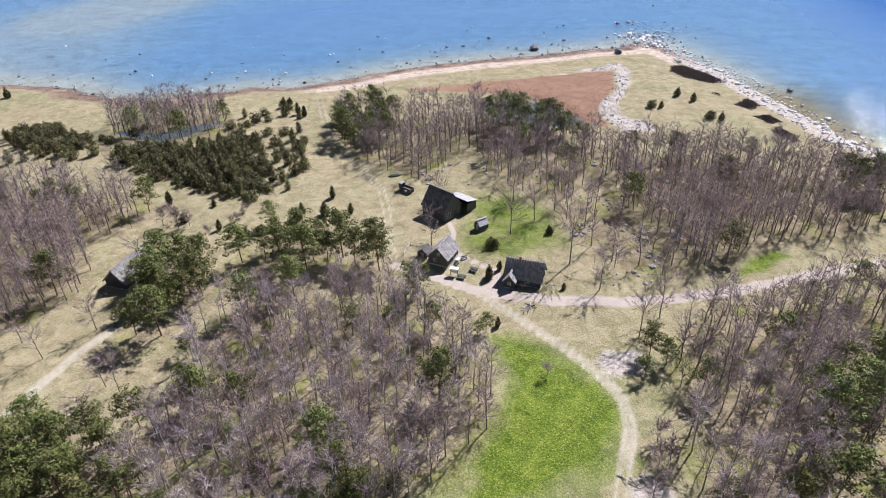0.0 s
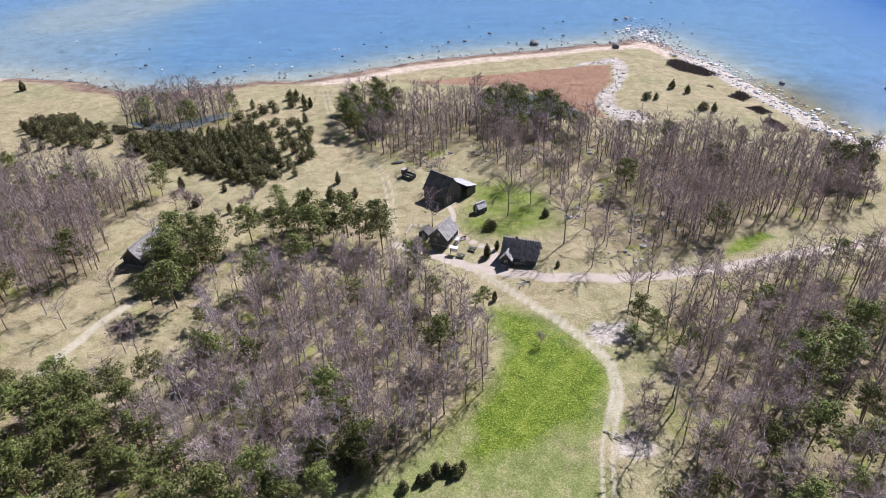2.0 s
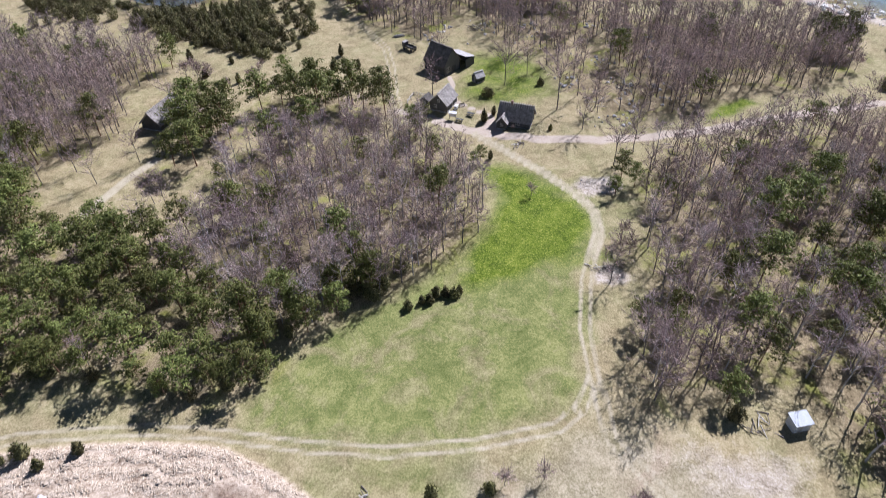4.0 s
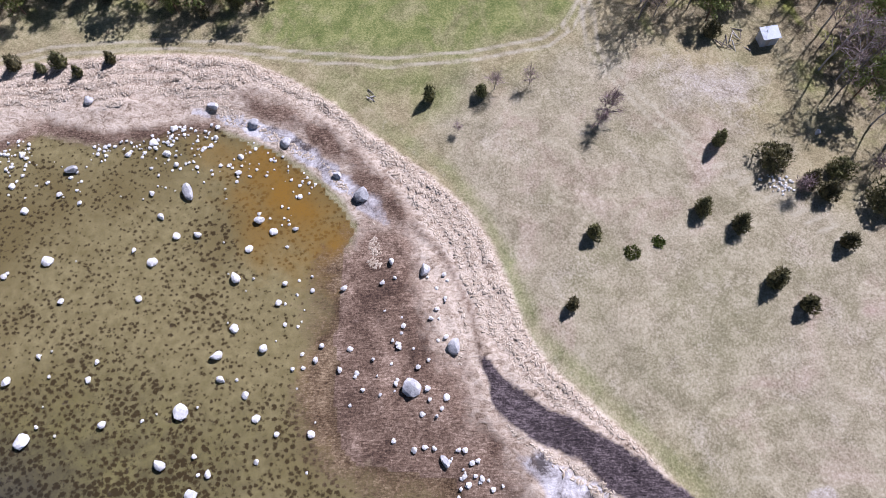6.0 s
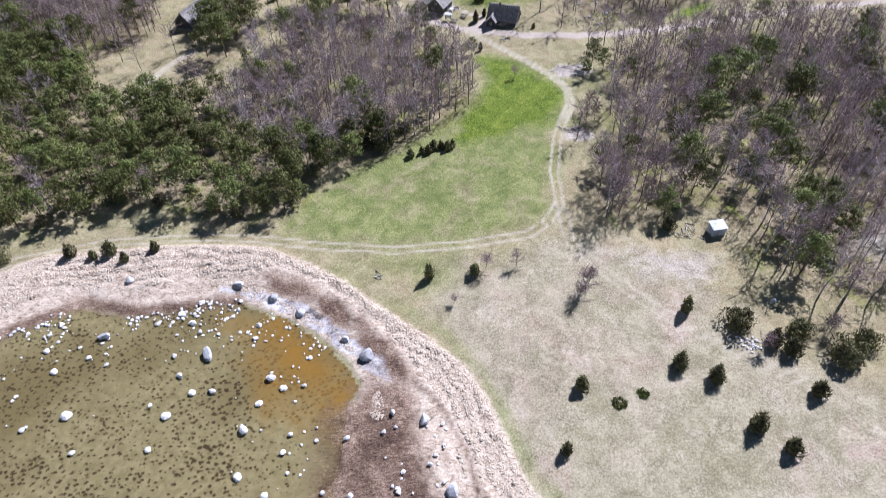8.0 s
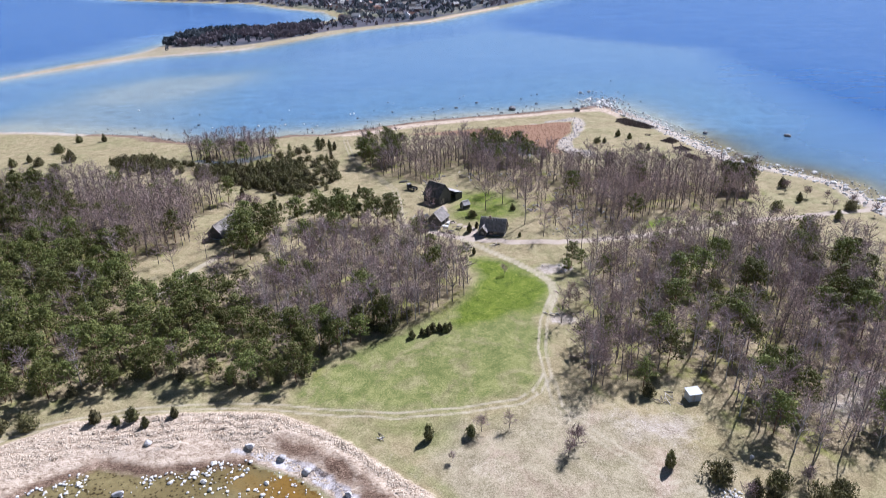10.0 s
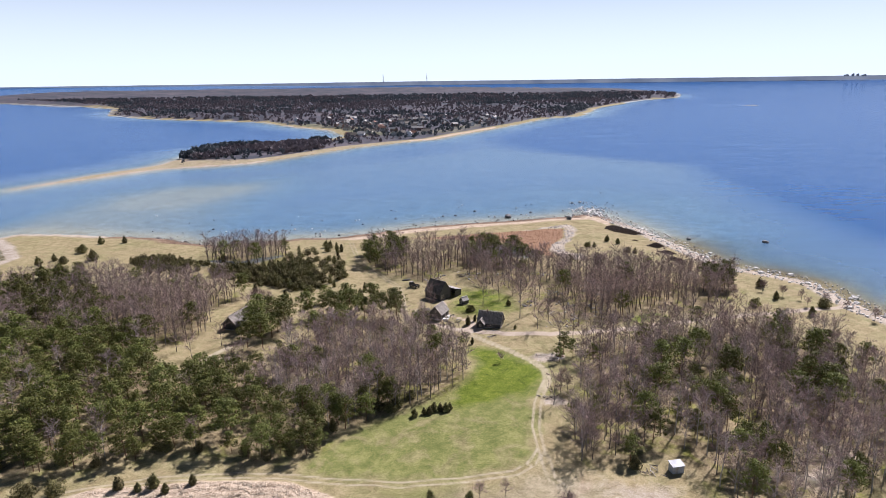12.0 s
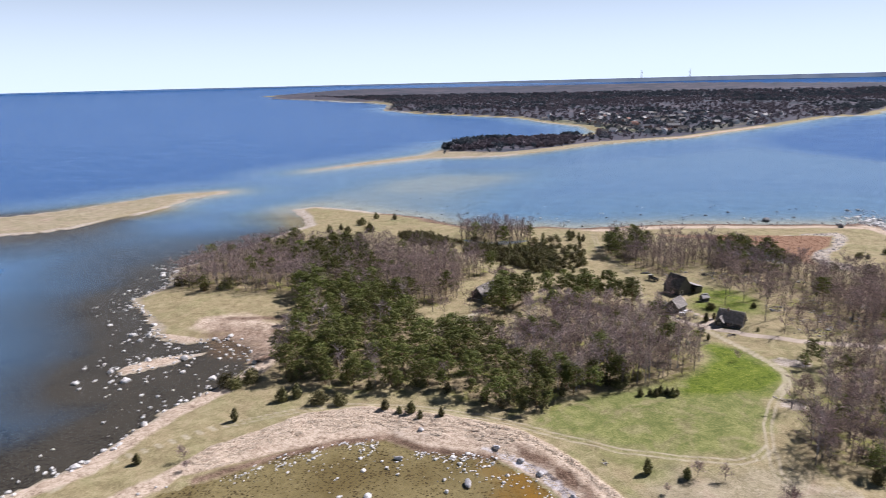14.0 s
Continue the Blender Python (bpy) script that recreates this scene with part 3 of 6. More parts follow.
def axis(*runs):
    """Grid lines: runs of (start, end, first step, growth)."""
    out = []
    for a, b, step, grow in runs:
        x = a
        while x < b:
            out.append(x)
            x += step
            step *= grow
    return np.array(out)


def mirrored(start, end, step, grow):
    return -axis((-start, -end, step, grow))[::-1]


GX = np.concatenate([mirrored(-480, -62000, 8, 1.09), mirrored(-260, -480, 3.2, 1.025), np.arange(-260, -86, 1.8), np.arange(-86, 40, 0.7), np.arange(40, 175, 1.8), axis((175, 62000, 2.0, 1.09))])
GY = np.concatenate([mirrored(-112, -3000, 2.0, 1.15), np.arange(-112, -62, 1.8), np.arange(-62, -38, 1.3), np.arange(-38, 42, 0.7), np.arange(42, 342, 1.7), axis((342, 1050, 4.0, 1.015), (1050, 62000, 12, 1.055))])


def land_shape(x, y):
    """Signed distance from the waterline, positive on land, of all the shores together."""
    d = np.full(x.shape, -400.0)
    for poly in (ISLAND, BAR, SPIT, MAINLAND, ISLET):
        d = np.maximum(d, area_distance(poly, x, y, 400.0))
    for poly in (HEADLAND,):
        d = np.maximum(d, np.where(within(poly, x, y), 300.0, -400.0))
    near = np.abs(d) < 12
    fray = 1.6 * value_noise(x, y, 5.5, 17) + 1.0 * value_noise(x, y, 2.2, 18) + 2.4 * value_noise(x, y, 16, 19) - 2.5
    return d + np.where(near, fray * (1 - np.abs(d) / 12), 0.0)


def sea_depth(x, y, d):
    out = np.clip(-d, 0, None)
    dep = 0.2 + 0.045 * out
    inner = (x > -112) & (x < 8) & (y > -70) & (y < 30)
    dep = np.where(inner, np.minimum(0.08 + 0.006 * out, 0.33), dep)
    west = np.clip((-96 - x) / 14, 0, 1) * np.clip((225 - y) / 40, 0, 1) * np.clip((150 - out) / 90, 0, 1)
    dep = dep * (1 - west) + np.minimum(0.15 + 0.016 * out, 2.4) * west
    hollow = np.clip(area_distance(WEEDY, x, y, 16.0) / 16 + 0.5, 0, 1)
    dep = dep + 0.05 * hollow * inner
    strait = np.clip(area_distance(STRAIT, x, y, 130.0) / 160 + 0.5, 0, 1)
    dep = dep * (1 - strait) + np.minimum(0.25 + 0.012 * out, 1.8) * strait
    for shoal in (SHOAL_A, SHOAL_B):
        s = np.clip(area_distance(shoal, x, y, 90.0) / 80 + 0.5, 0, 1)
        dep = dep * (1 - s) + 0.58 * s
    return np.minimum(dep, 14.0)


def ground_height(x, y, d):
    hum = value_noise(x, y, 9, 3) * 0.5 + value_noise(x, y, 3, 4) * 0.22 + value_noise(x, y, 38, 5) * 0.7 - 0.55
    inland = np.clip(d / 12, 0, 1)
    z = 0.05 + 0.75 * (1 - np.exp(-np.clip(d, 0, None) / 7)) + hum * inland
    bank = np.clip(strip_mask(x, y) * 1.6 - 0.3, 0, 1) * np.clip((d - 2) / 5, 0, 1)
    off = np.where(bank > 0, line_distance(STRAW_OUT, x, y, 24.0), 0.0)
    row = np.abs(np.sin(off * 1.5 + 3.2 * value_noise(x, y, 3.2, 8) + 2.0 * value_noise(x, y, 9, 10)))
    z = z + bank * (0.2 + 0.5 * row * (0.25 + 0.75 * value_noise(x, y, 2.1, 9)))
    far = np.clip((d - 30) / 60, 0, 1) * np.clip((y - 900) / 120, 0, 1) * (1 - np.clip(area_distance(VILLAGE, x, y, 120.0) / 60 + 0.5, 0, 1))
    z = z + far * (3 + 7 * value_noise(x, y, 60, 6) + 4 * value_noise(x, y, 22, 7)) + 2.0 * np.clip((d - 8) / 40, 0, 1) * (y > 640)
    under = -sea_depth(x, y, d)
    return np.where(d > 0, z, np.maximum(under, -9.0))


def strip_mask(x, y):
    """1 on the bank of washed-up straw round the bay."""
    band = STRAW_OUT + STRAW_IN[::-1]
    return np.clip(0.5 + area_distance(band, x, y, 6.0) / 3.0, 0, 1)


def soft(poly, x, y, width, ragged=0.0):
    d = area_distance(poly, x, y, width * 2 + ragged)
    if ragged:
        d = d + ragged * (1.3 * value_noise(x, y, ragged * 2.2, 15) + 0.7 * value_noise(x, y, ragged * 0.8, 16) - 1.0)
    return np.clip(0.5 + d / (2 * width), 0, 1)


def along(line, x, y, half, edge):
    return np.clip(0.5 + (half - line_distance(line, x, y, half + edge * 2 + 1)) / (2 * edge), 0, 1)


def build_ground():
    x, y = np.meshgrid(GX, GY)
    x, y = x.ravel(), y.ravel()
    d = land_shape(x, y)
    z = ground_height(x, y, d)
    for pond in (POND_A, POND_B):
        z = z - 1.6 * soft(pond, x, y, 3.0)
    nx, ny = len(GX), len(GY)
    i = np.arange(nx * ny).reshape(ny, nx)
    quads = np.stack([i[:-1, :-1], i[:-1, 1:], i[1:, 1:], i[1:, :-1]], -1).reshape(-1, 4)
    me = mesh_np("ground", fold_far(np.stack([x, y, z], -1)), quads, True)
    home = (y < 640) & (x > -330)
    shore = np.clip(0.5 - (d - 2.5 - 4 * value_noise(x, y, 25, 12)) / 3.0, 0, 1) * (d > -2) * home
    north = (y > 255 + 0.25 * x * (x < 0)) | (x > 112)
    bayside = (y < 45) & (x > -112) & (x < 40)
    add_attr(me, "lush", np.maximum.reduce([soft(LUSH, x, y, 4.5, 5.0), soft(LAWN, x, y, 5.0) * 0.72, soft(GREEN_POND, x, y, 1.5)]))
    add_attr(me, "meadow", np.maximum.reduce([soft(MEADOW, x, y, 3.5, 3.0), soft(MEADOW_STRIP, x, y, 4, 4.0) * 0.62, along(TRACK_BANK, x, y, 1.3, 1.0) * 0.52, soft(SAND_PATCH + [(44, 96), (40, 92), (33, 96)], x, y, 5) * 0.7]))
    add_attr(me, "brown", np.maximum.reduce([soft(FIELD, x, y, 5, 5.0), soft(SPIT, x, y, 12, 14.0), soft(MAINLAND, x, y, 14, 10.0) * (y < 900)]))
    wood = np.zeros(x.shape)
    for poly in WOODS:
        wood = np.maximum(wood, soft(poly, x, y, 5))
    add_attr(me, "wood", wood)
    sand = np.maximum.reduce([shore * ~bayside * np.where((x < -100) & (y < 240), 0.55, 0.9), np.clip(0.5 - (d - 9) / 6, 0, 1) * (d > -1) * (x > 100) * (y > 90) * home, soft(SAND_PATCH, x, y, 1.5, 2.0) * 0.72, soft(SAND_PATCH_B, x, y, 1.5, 2.0) * 0.75, soft(SAND_PATCH_C, x, y, 5, 4.0) * 0.62, soft(SAND_PATCH_D, x, y, 5, 5.0) * 0.6,
                              soft(SAND_PATCH_E, x, y, 0.8, 1.2), soft(WASH, x, y, 1.5, 2.0) * 0.8, np.clip(0.5 - (d - 5) / 6, 0, 1) * (d > 0) * (x < -330) * (y < 640), np.clip(0.5 - (d - 1) / 3, 0, 1) * (d > 0) * (y > 440) * (y < 4000) * 0.8,
                              np.clip(0.5 - (d - 7) / 6, 0, 1) * (d > 0) * (x < -205) * (x > -330) * (y > 225), soft(BAR, x, y, 2)])
    add_attr(me, "sand", sand)
    add_attr(me, "gravel", np.maximum.reduce([along(ROAD, x, y, 1.7, 0.5), along(FOOTPATH_A, x, y, 0.7, 0.4), soft([(12.5, 136), (9, 131), (2, 132), (12, 127), (15, 129)], x, y, 1.0)]))
    ruts = []
    for track in (TRACK_EAST, TRACK_SHORE, TRACK_NORTH, TRACK_BANK):
        away = line_distance(track, x, y, 6.0)
        ruts.append(np.clip(1 - np.abs(away - 0.9) / 0.75, 0, 1) * 0.85)
    ruts[3] *= 0.5
    ruts.append(along(TRACK_EAST[:7], x, y, 1.5, 1.0) * 0.62)
    ruts.append(along(FOOTPATH_B, x, y, 1.2, 0.8))
    add_attr(me, "rut", np.maximum.reduce(ruts))
    add_attr(me, "reed", soft(REED_BED, x, y, 2))
    flat = [(-172, 68), (-150, 66), (-135, 60), (-126, 50), (-124, 66), (-136, 82), (-160, 88), (-176, 80)]
    add_attr(me, "straw", np.maximum(np.maximum(strip_mask(x, y), soft(flat, x, y, 5, 8.0) * 0.8), np.maximum(np.clip(1.25 - np.abs(d - 4) / 4, 0, 1) * (x < -104) * (y < 62) * 0.9, np.clip(1.25 - np.abs(d - 9) / 8, 0, 1) * (y > 268) * np.clip((x + 75) / 30, 0, 1) * (x < 105) * 0.9)))
    dark = np.clip(1.2 - np.abs(d - 2.5) / 5.5 * (0.5 + 0.9 * value_noise(x, y, 18, 14)), 0, 1) * (y > 250) * (x > -200) * home * (d > -3) * np.clip((118 - x) / 10, 0, 1)
    add_attr(me, "wrack", np.maximum.reduce([soft(WRACK, x, y, 3.6, 4.0), along(FURROW, x, y, 0.5, 0.5) * (0.45 + 0.6 * value_noise(x, y, 3, 27)), along(WRACK_LINE_B, x, y, 2.2, 1.6) * (0.25 + 0.95 * value_noise(x, y, 2.6, 24)), along(WRACK_LINE_C, x, y, 1.4, 1.2) * 0.9, along([(-128, 52), (-124, 60), (-127, 70), (-138, 77)], x, y, 2.6, 2.5), along([(-164, 80), (-150, 86), (-137, 88)], x, y, 2.0, 2.5) * 0.9, soft(WRACK_WEST, x, y, 4, 6.0) * 0.6, dark]))
    add_attr(me, "clay", np.maximum(soft(CLAY, x, y, 0.6, 1.0), soft(CLAY_B, x, y, 1.0, 2.0) * 0.9))
    add_attr(me, "under", np.clip(0.5 - z * 6, 0, 1))
    add_attr(me, "rust", np.maximum(soft(RUST, x, y, 9, 6.0), soft(RUST_B, x, y, 5, 4.0) * 0.8))
    add_attr(me, "shoal", np.clip((y - 250) / 30, 0, 1) * 0.68 + soft(SHOAL_B, x, y, 20) * 0.8)
    add_attr(me, "outer", np.maximum.reduce([np.clip((-108 - x) / 14, 0, 1) * np.clip((245 - y) / 30, 0, 1), np.clip((-20 - y) / 14, 0, 1) * np.clip((-36 - x) / 25, 0, 1) * 0.9]))
    shift = 2.4 * value_noise(x, y, 3.5, 25) - 1.2
    add_attr(me, "mud", np.clip(0.5 + (np.interp(y, (-30, -21, -14), (2.9, 1.9, 0.1)) + 0.5 * shift - line_distance(WRACK_LINE, x, y, 9.0)) / 1.0, 0, 1))
    add_attr(me, "weed", np.clip((4 - y) / 40, 0, 0.7) + 0.4 * soft(WEEDY, x, y, 9, 7.0))
    add_attr(me, "yards", soft(VILLAGE, x, y, 40) * np.clip((130 - d) / 90, 0, 1) * 0.62)
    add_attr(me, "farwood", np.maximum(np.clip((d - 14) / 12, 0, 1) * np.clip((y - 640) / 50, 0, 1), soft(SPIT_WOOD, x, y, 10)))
    me.materials.append(M_GROUND)
    tagged(new("ground", me), "low grassy island ground with shores and sea bed", "ground", "", "structure")


def build_water():
    x, y = np.meshgrid(np.concatenate([GX[::3], [GX[-1]]]), np.concatenate([GY[::3], [GY[-1]]]))
    shape = x.shape
    x, y = x.ravel(), y.ravel()
    d = land_shape(x, y)
    i = np.arange(x.size).reshape(shape)
    quads = np.stack([i[:-1, :-1], i[:-1, 1:], i[1:, 1:], i[1:, :-1]], -1).reshape(-1, 4)
    quads = quads[(d[quads] < 25).any(1)]
    me = mesh_np("sea", fold_far(np.stack([x, y, np.zeros(x.shape)], -1)), quads, True)
    add_attr(me, "depth", sea_depth(x, y, d))
    me.materials.append(M_WATER)
    tagged(new("sea", me), "calm clear blue sea round the island", "sea", "", "structure")
    for k, pond in enumerate((POND_A, POND_B)):
        c = np.mean(pond, 0)
        bm = bmesh.new()
        bm.faces.new([bm.verts.new((c[0] + (px - c[0]) * 1.1, c[1] + (py - c[1]) * 1.1, 0.12)) for px, py in pond])
        bmesh.ops.triangulate(bm, faces=bm.faces[:])
        ob = part("pond", bm, M_WATER)
        add_attr(ob.data, "depth", np.full(len(ob.data.vertices), 0.65))
        tagged(ob, "still dark blue pool among bare trees", "pond", "", "structure")

# ---- woods: outlines, spacing and mixture ----
WOOD_SW = [(-54, 112), (-44, 128), (-24, 128), (-11.5, 126), (-5.6, 121), (3.3, 110), (9, 97), (8.6, 90), (2, 80), (-5, 74), (-14, 67), (-30, 60), (-46, 70), (-58, 74), (-52, 83), (-47, 95)]
PINES_W = [(-157, 117), (-148, 124), (-132, 130), (-118, 126), (-104, 116), (-94, 99), (-84, 90), (-68, 87), (-59, 86), (-46, 70), (-34, 60), (-29, 52), (-33, 47), (-44, 46), (-54, 49), (-63, 52), (-74, 48), (-86, 43), (-108, 41), (-120, 48), (-127, 70), (-136, 92)]
WOOD_W = [(-216, 107), (-221, 130), (-221, 160), (-206, 184), (-177, 188), (-143, 190), (-129, 181), (-113, 181), (-94, 177), (-84, 169), (-86, 160), (-96, 152), (-88, 142), (-86, 130), (-92, 120), (-102, 114), (-119, 112), (-140, 112), (-160, 118), (-172, 111), (-186, 111), (-198, 105)]
PINES_NW = [(-200, 155), (-190, 172), (-170, 186), (-158, 182), (-140, 158), (-122, 146), (-128, 132), (-150, 130), (-166, 145)]
PINES_HUT = [(-72, 139), (-64, 141), (-54, 136), (-54, 126), (-60, 122), (-69, 125), (-73, 131)]
PINES_GLADE = [(-70, 113), (-65, 119), (-58, 118), (-57, 113), (-64, 111)]
PINES_MID = [(-54, 141), (-48, 148), (-40, 150), (-26, 150), (-16, 143), (-15, 136), (-30, 137), (-46, 137)]
JUNIPERS_A = [(-159, 224), (-155, 233), (-145, 238), (-135, 226), (-125, 222), (-126, 209), (-140, 211)]
JUNIPERS_B = [(-113, 212), (-107.5, 199), (-98, 197), (-88, 188), (-78, 183), (-68, 180), (-57.5, 175), (-55, 177), (-56.5, 188), (-57.5, 198), (-61, 209), (-66, 219), (-73, 221), (-80, 215), (-95, 214)]
WOOD_POND = [(-125, 241), (-104, 248), (-85, 246), (-76, 233), (-79, 222), (-96, 218), (-113, 221), (-121, 229)]
WOOD_N = [(-46, 230), (-30, 246), (-17, 240), (15, 238), (34, 230), (47, 212), (56, 201), (48, 181), (34, 172), (22, 178), (12, 192), (10, 211), (3, 206), (0, 190), (-8, 186), (-15, 190), (-25, 199), (-35, 208)]
CLEARING_N = [(22, 178), (12, 192), (10, 211), (3, 206), (0, 190), (6, 180)]
PINES_N = [(-45, 229), (-28, 249), (-19, 235), (-19, 212), (-31, 210), (-40, 217)]
PINES_N2 = [(15, 234), (28, 238), (44, 225), (40, 206), (24, 206), (16, 214)]
WOOD_E = [(56, 203), (78, 203), (98, 196), (110, 188), (127, 180), (124, 164), (116, 156), (102, 148), (90, 148.5), (78, 147), (69, 138), (62, 134), (58, 146), (50, 165), (50, 180)]
WOOD_E2 = [(30, 166), (48, 180), (58, 150), (66, 148), (62, 136), (52, 132), (44, 134), (33, 150)]
WOOD_SE = [(41, 84), (45, 103), (52, 118), (63, 122), (85, 126), (104, 129), (118, 121), (130, 108), (132, 70), (104, 40), (84, 22), (70, 20), (62, 28), (56, 46), (44, 47), (33, 44), (34, 58), (39, 68)]
PINES_SE = [(61, 86), (72, 102), (80, 94), (86, 74), (78, 58), (64, 52), (54, 47), (47, 53)]
PINES_SE2 = [(67, 48), (78, 53), (82, 44), (73, 31), (64, 32)]
PINES_SE3 = [(110, 119), (116, 112), (126, 108), (122, 84), (104, 56), (94, 62), (101, 80)]
PINES_E = [(116, 184), (127, 179), (124, 166), (117, 160), (114, 172)]
WOODS = [WOOD_SW, PINES_W, WOOD_W, PINES_HUT, PINES_GLADE, PINES_MID, JUNIPERS_B, WOOD_POND, WOOD_N, WOOD_E, WOOD_E2, WOOD_SE]
OPEN_LINES = [(ROAD, 2.6), (TRACK_EAST, 2.5), (TRACK_NORTH, 2.5), (FOOTPATH_A, 2.0), (FOOTPATH_B, 4.0)]
BUILT = [(-1, 165.5, 8), (-1, 142, 6), (18, 132.6, 8), (9.3, 156, 4), (54, 40.4, 8.5), (-76, 137.5, 7.5)]

build_ground()
build_water()


# ---- plants ----
def frame_of(d):
    d = d / np.linalg.norm(d)
    s = np.cross(d, (0, 0, 1.0)) if abs(d[2]) < 0.95 else np.cross(d, (1.0, 0, 0))
    s = s / np.linalg.norm(s)
    return d, s, np.cross(d, s)


class Soup:
    """Collects triangles."""

    def __init__(self):
        self.v, self.f, self.n = [], [], 0

    def add(self, verts, faces):
        self.v.append(np.asarray(verts, float))
        self.f.append(np.asarray(faces, int) + self.n)
        self.n += len(verts)

    def limb(self, a, b, ra, rb, sides=4):
        a, b = np.asarray(a, float), np.asarray(b, float)
        d, s, t = frame_of(b - a)
        k = np.arange(sides) * 2 * np.pi / sides
        ring = np.cos(k)[:, None] * s + np.sin(k)[:, None] * t
        vs = np.concatenate([a + ring * ra, b + ring * rb])
        i = np.arange(sides)
        j = (i + 1) % sides
        self.add(vs, np.concatenate([np.stack([i, j, j + sides], -1), np.stack([i, j + sides, i + sides], -1)]))

    def blades(self, base, tip, width, r):
        """Slim triangles from base points to tips."""
        d = tip - base
        s = np.cross(d, r.normal(size=d.shape))
        s = s / (np.linalg.norm(s, axis=1, keepdims=True) + 1e-9) * np.asarray(width)[..., None] * 0.5
        n = len(base)
        vs = np.stack([base - s, base + s, tip], 1).reshape(-1, 3)
        self.add(vs, np.arange(3 * n).reshape(n, 3))

    def plates(self, c, out, size, r):
        """Small sprays that lie on the crown's outside, each facing out."""
        t = np.cross(out, r.normal(size=out.shape))
        t /= np.linalg.norm(t, axis=1, keepdims=True) + 1e-9
        s = np.cross(out, t)
        k = np.asarray(size)[:, None]
        n = len(c)
        vs = np.stack([c - t * k * 0.5 - s * k * 0.28, c - t * k * 0.4 + s * k * 0.28, c + t * k * 0.75 + out * k * 0.12], 1).reshape(-1, 3)
        self.add(vs, np.arange(3 * n).reshape(n, 3))

    def arrays(self):
        return np.concatenate(self.v), np.concatenate(self.f)


def bare_tree(seed, height, spread, twigs, limbs=20):
    """Leafless tree: slim curved trunk, rising limbs from mid height and a dense haze of fine twigs; twigs sets how many."""
    r = np.random.default_rng(seed)
    trunk, crown = Soup(), Soup()
    lean = r.normal(0, 0.04, 2)
    n = 5
    pts = [np.array((lean[0] * height * (k / n) ** 1.4 + (r.normal(0, 0.1) if k else 0), lean[1] * height * (k / n) ** 1.4 + (r.normal(0, 0.1) if k else 0), height * 0.93 * k / n - 0.4 * (k == 0))) for k in range(n + 1)]
    rad = 0.0115 * height
    for k in range(n):
        trunk.limb(pts[k], pts[k + 1], rad * (1 - k / n) + 0.02, rad * (1 - (k + 1) / n) + 0.02, 5)
    for b in range(limbs):
        u = r.uniform(0.3, 0.95)
        k = min(int(u * n), n - 1)
        base = pts[k] + (pts[k + 1] - pts[k]) * (u * n - k)
        ang, rise = b * 2.4 + r.normal(0, 0.4), r.uniform(0.5, 1.7)
        ln = height * spread * r.uniform(0.55, 1.1) * (1.15 - 0.8 * abs(u - 0.5))
        d = np.array((np.cos(ang), np.sin(ang), rise))
        d /= np.linalg.norm(d)
        trunk.limb(base, base + d * ln, rad * 0.36 * (1.1 - u) + 0.02, 0.02, 3)
        for q in range(3):
            sb = base + d * ln * r.uniform(0.15, 1.0)
            sd = d + r.normal(0, 0.5, 3)
            sd[2] = abs(sd[2]) * 0.8 + 0.05
            sd /= np.linalg.norm(sd)
            sl = ln * r.uniform(0.35, 0.7)
            crown.blades(sb[None], (sb + sd * sl)[None], np.array([0.1]), r)
            k2 = r.uniform(0.05, 1.0, twigs)[:, None]
            bases = sb + sd * sl * k2
            td = sd + r.normal(0, 0.65, (twigs, 3))
            td[:, 2] += 0.15
            td /= np.linalg.norm(td, axis=1, keepdims=True)
            crown.blades(bases, bases + td * r.uniform(0.5, 1.5, twigs)[:, None], r.uniform(0.045, 0.07, twigs), r)
    return trunk.arrays(), crown.arrays()


def pine_tree(seed, height, leaves=38):
    """Pine: bare lower trunk, spreading limbs, flattened needle clumps that close to a lumpy uneven crown."""
    r = np.random.default_rng(seed)
    trunk, crown = Soup(), Soup()
    lean = r.normal(0, 0.03, 2)
    n = 5
    pts = [np.array((lean[0] * height * k / n, lean[1] * height * k / n, height * 0.95 * k / n - 0.4 * (k == 0))) for k in range(n + 1)]
    rad = 0.014 * height
    for k in range(n):
        trunk.limb(pts[k], pts[k + 1], rad * (1 - 0.85 * k / n), rad * (1 - 0.85 * (k + 1) / n), 6)
    unit = height / 12
    for b in range(22):
        u = 0.34 + 0.66 * ((b + r.uniform(0, 1)) / 22) ** 0.85
        base = pts[0] + (pts[-1] - pts[0]) * u
        ang = b * 2.4 + r.normal(0, 0.3)
        ln = height * 0.34 * r.uniform(0.55, 1.15) * max(0.08, 1 - max(0.0, (u - 0.5) / 0.52) ** 2) ** 0.6
        d = np.array((np.cos(ang), np.sin(ang), r.uniform(0.0, 0.4)))
        trunk.limb(base, base + d * ln, 0.06, 0.02, 3)
        for q in range(2):
            c = base + d * ln * (0.5 + 0.5 * q) + r.normal(0, 0.2, 3)
            size = np.array((1, 1, 0.6)) * r.uniform(0.8, 1.45) * unit
            p = r.normal(0, 1, (leaves, 3))
            p[:, 2] += 0.25
            p = p / np.linalg.norm(p, axis=1, keepdims=True) * r.uniform(0.6, 1.0, leaves)[:, None]
            out = p * 0.8 + r.normal(0, 0.45, (leaves, 3)) + np.array((0, 0, 0.35))
            out /= np.linalg.norm(out, axis=1, keepdims=True)
            crown.plates(c + p * size, out, r.uniform(0.34, 0.62, leaves) * unit, r)
    return trunk.arrays(), crown.arrays()


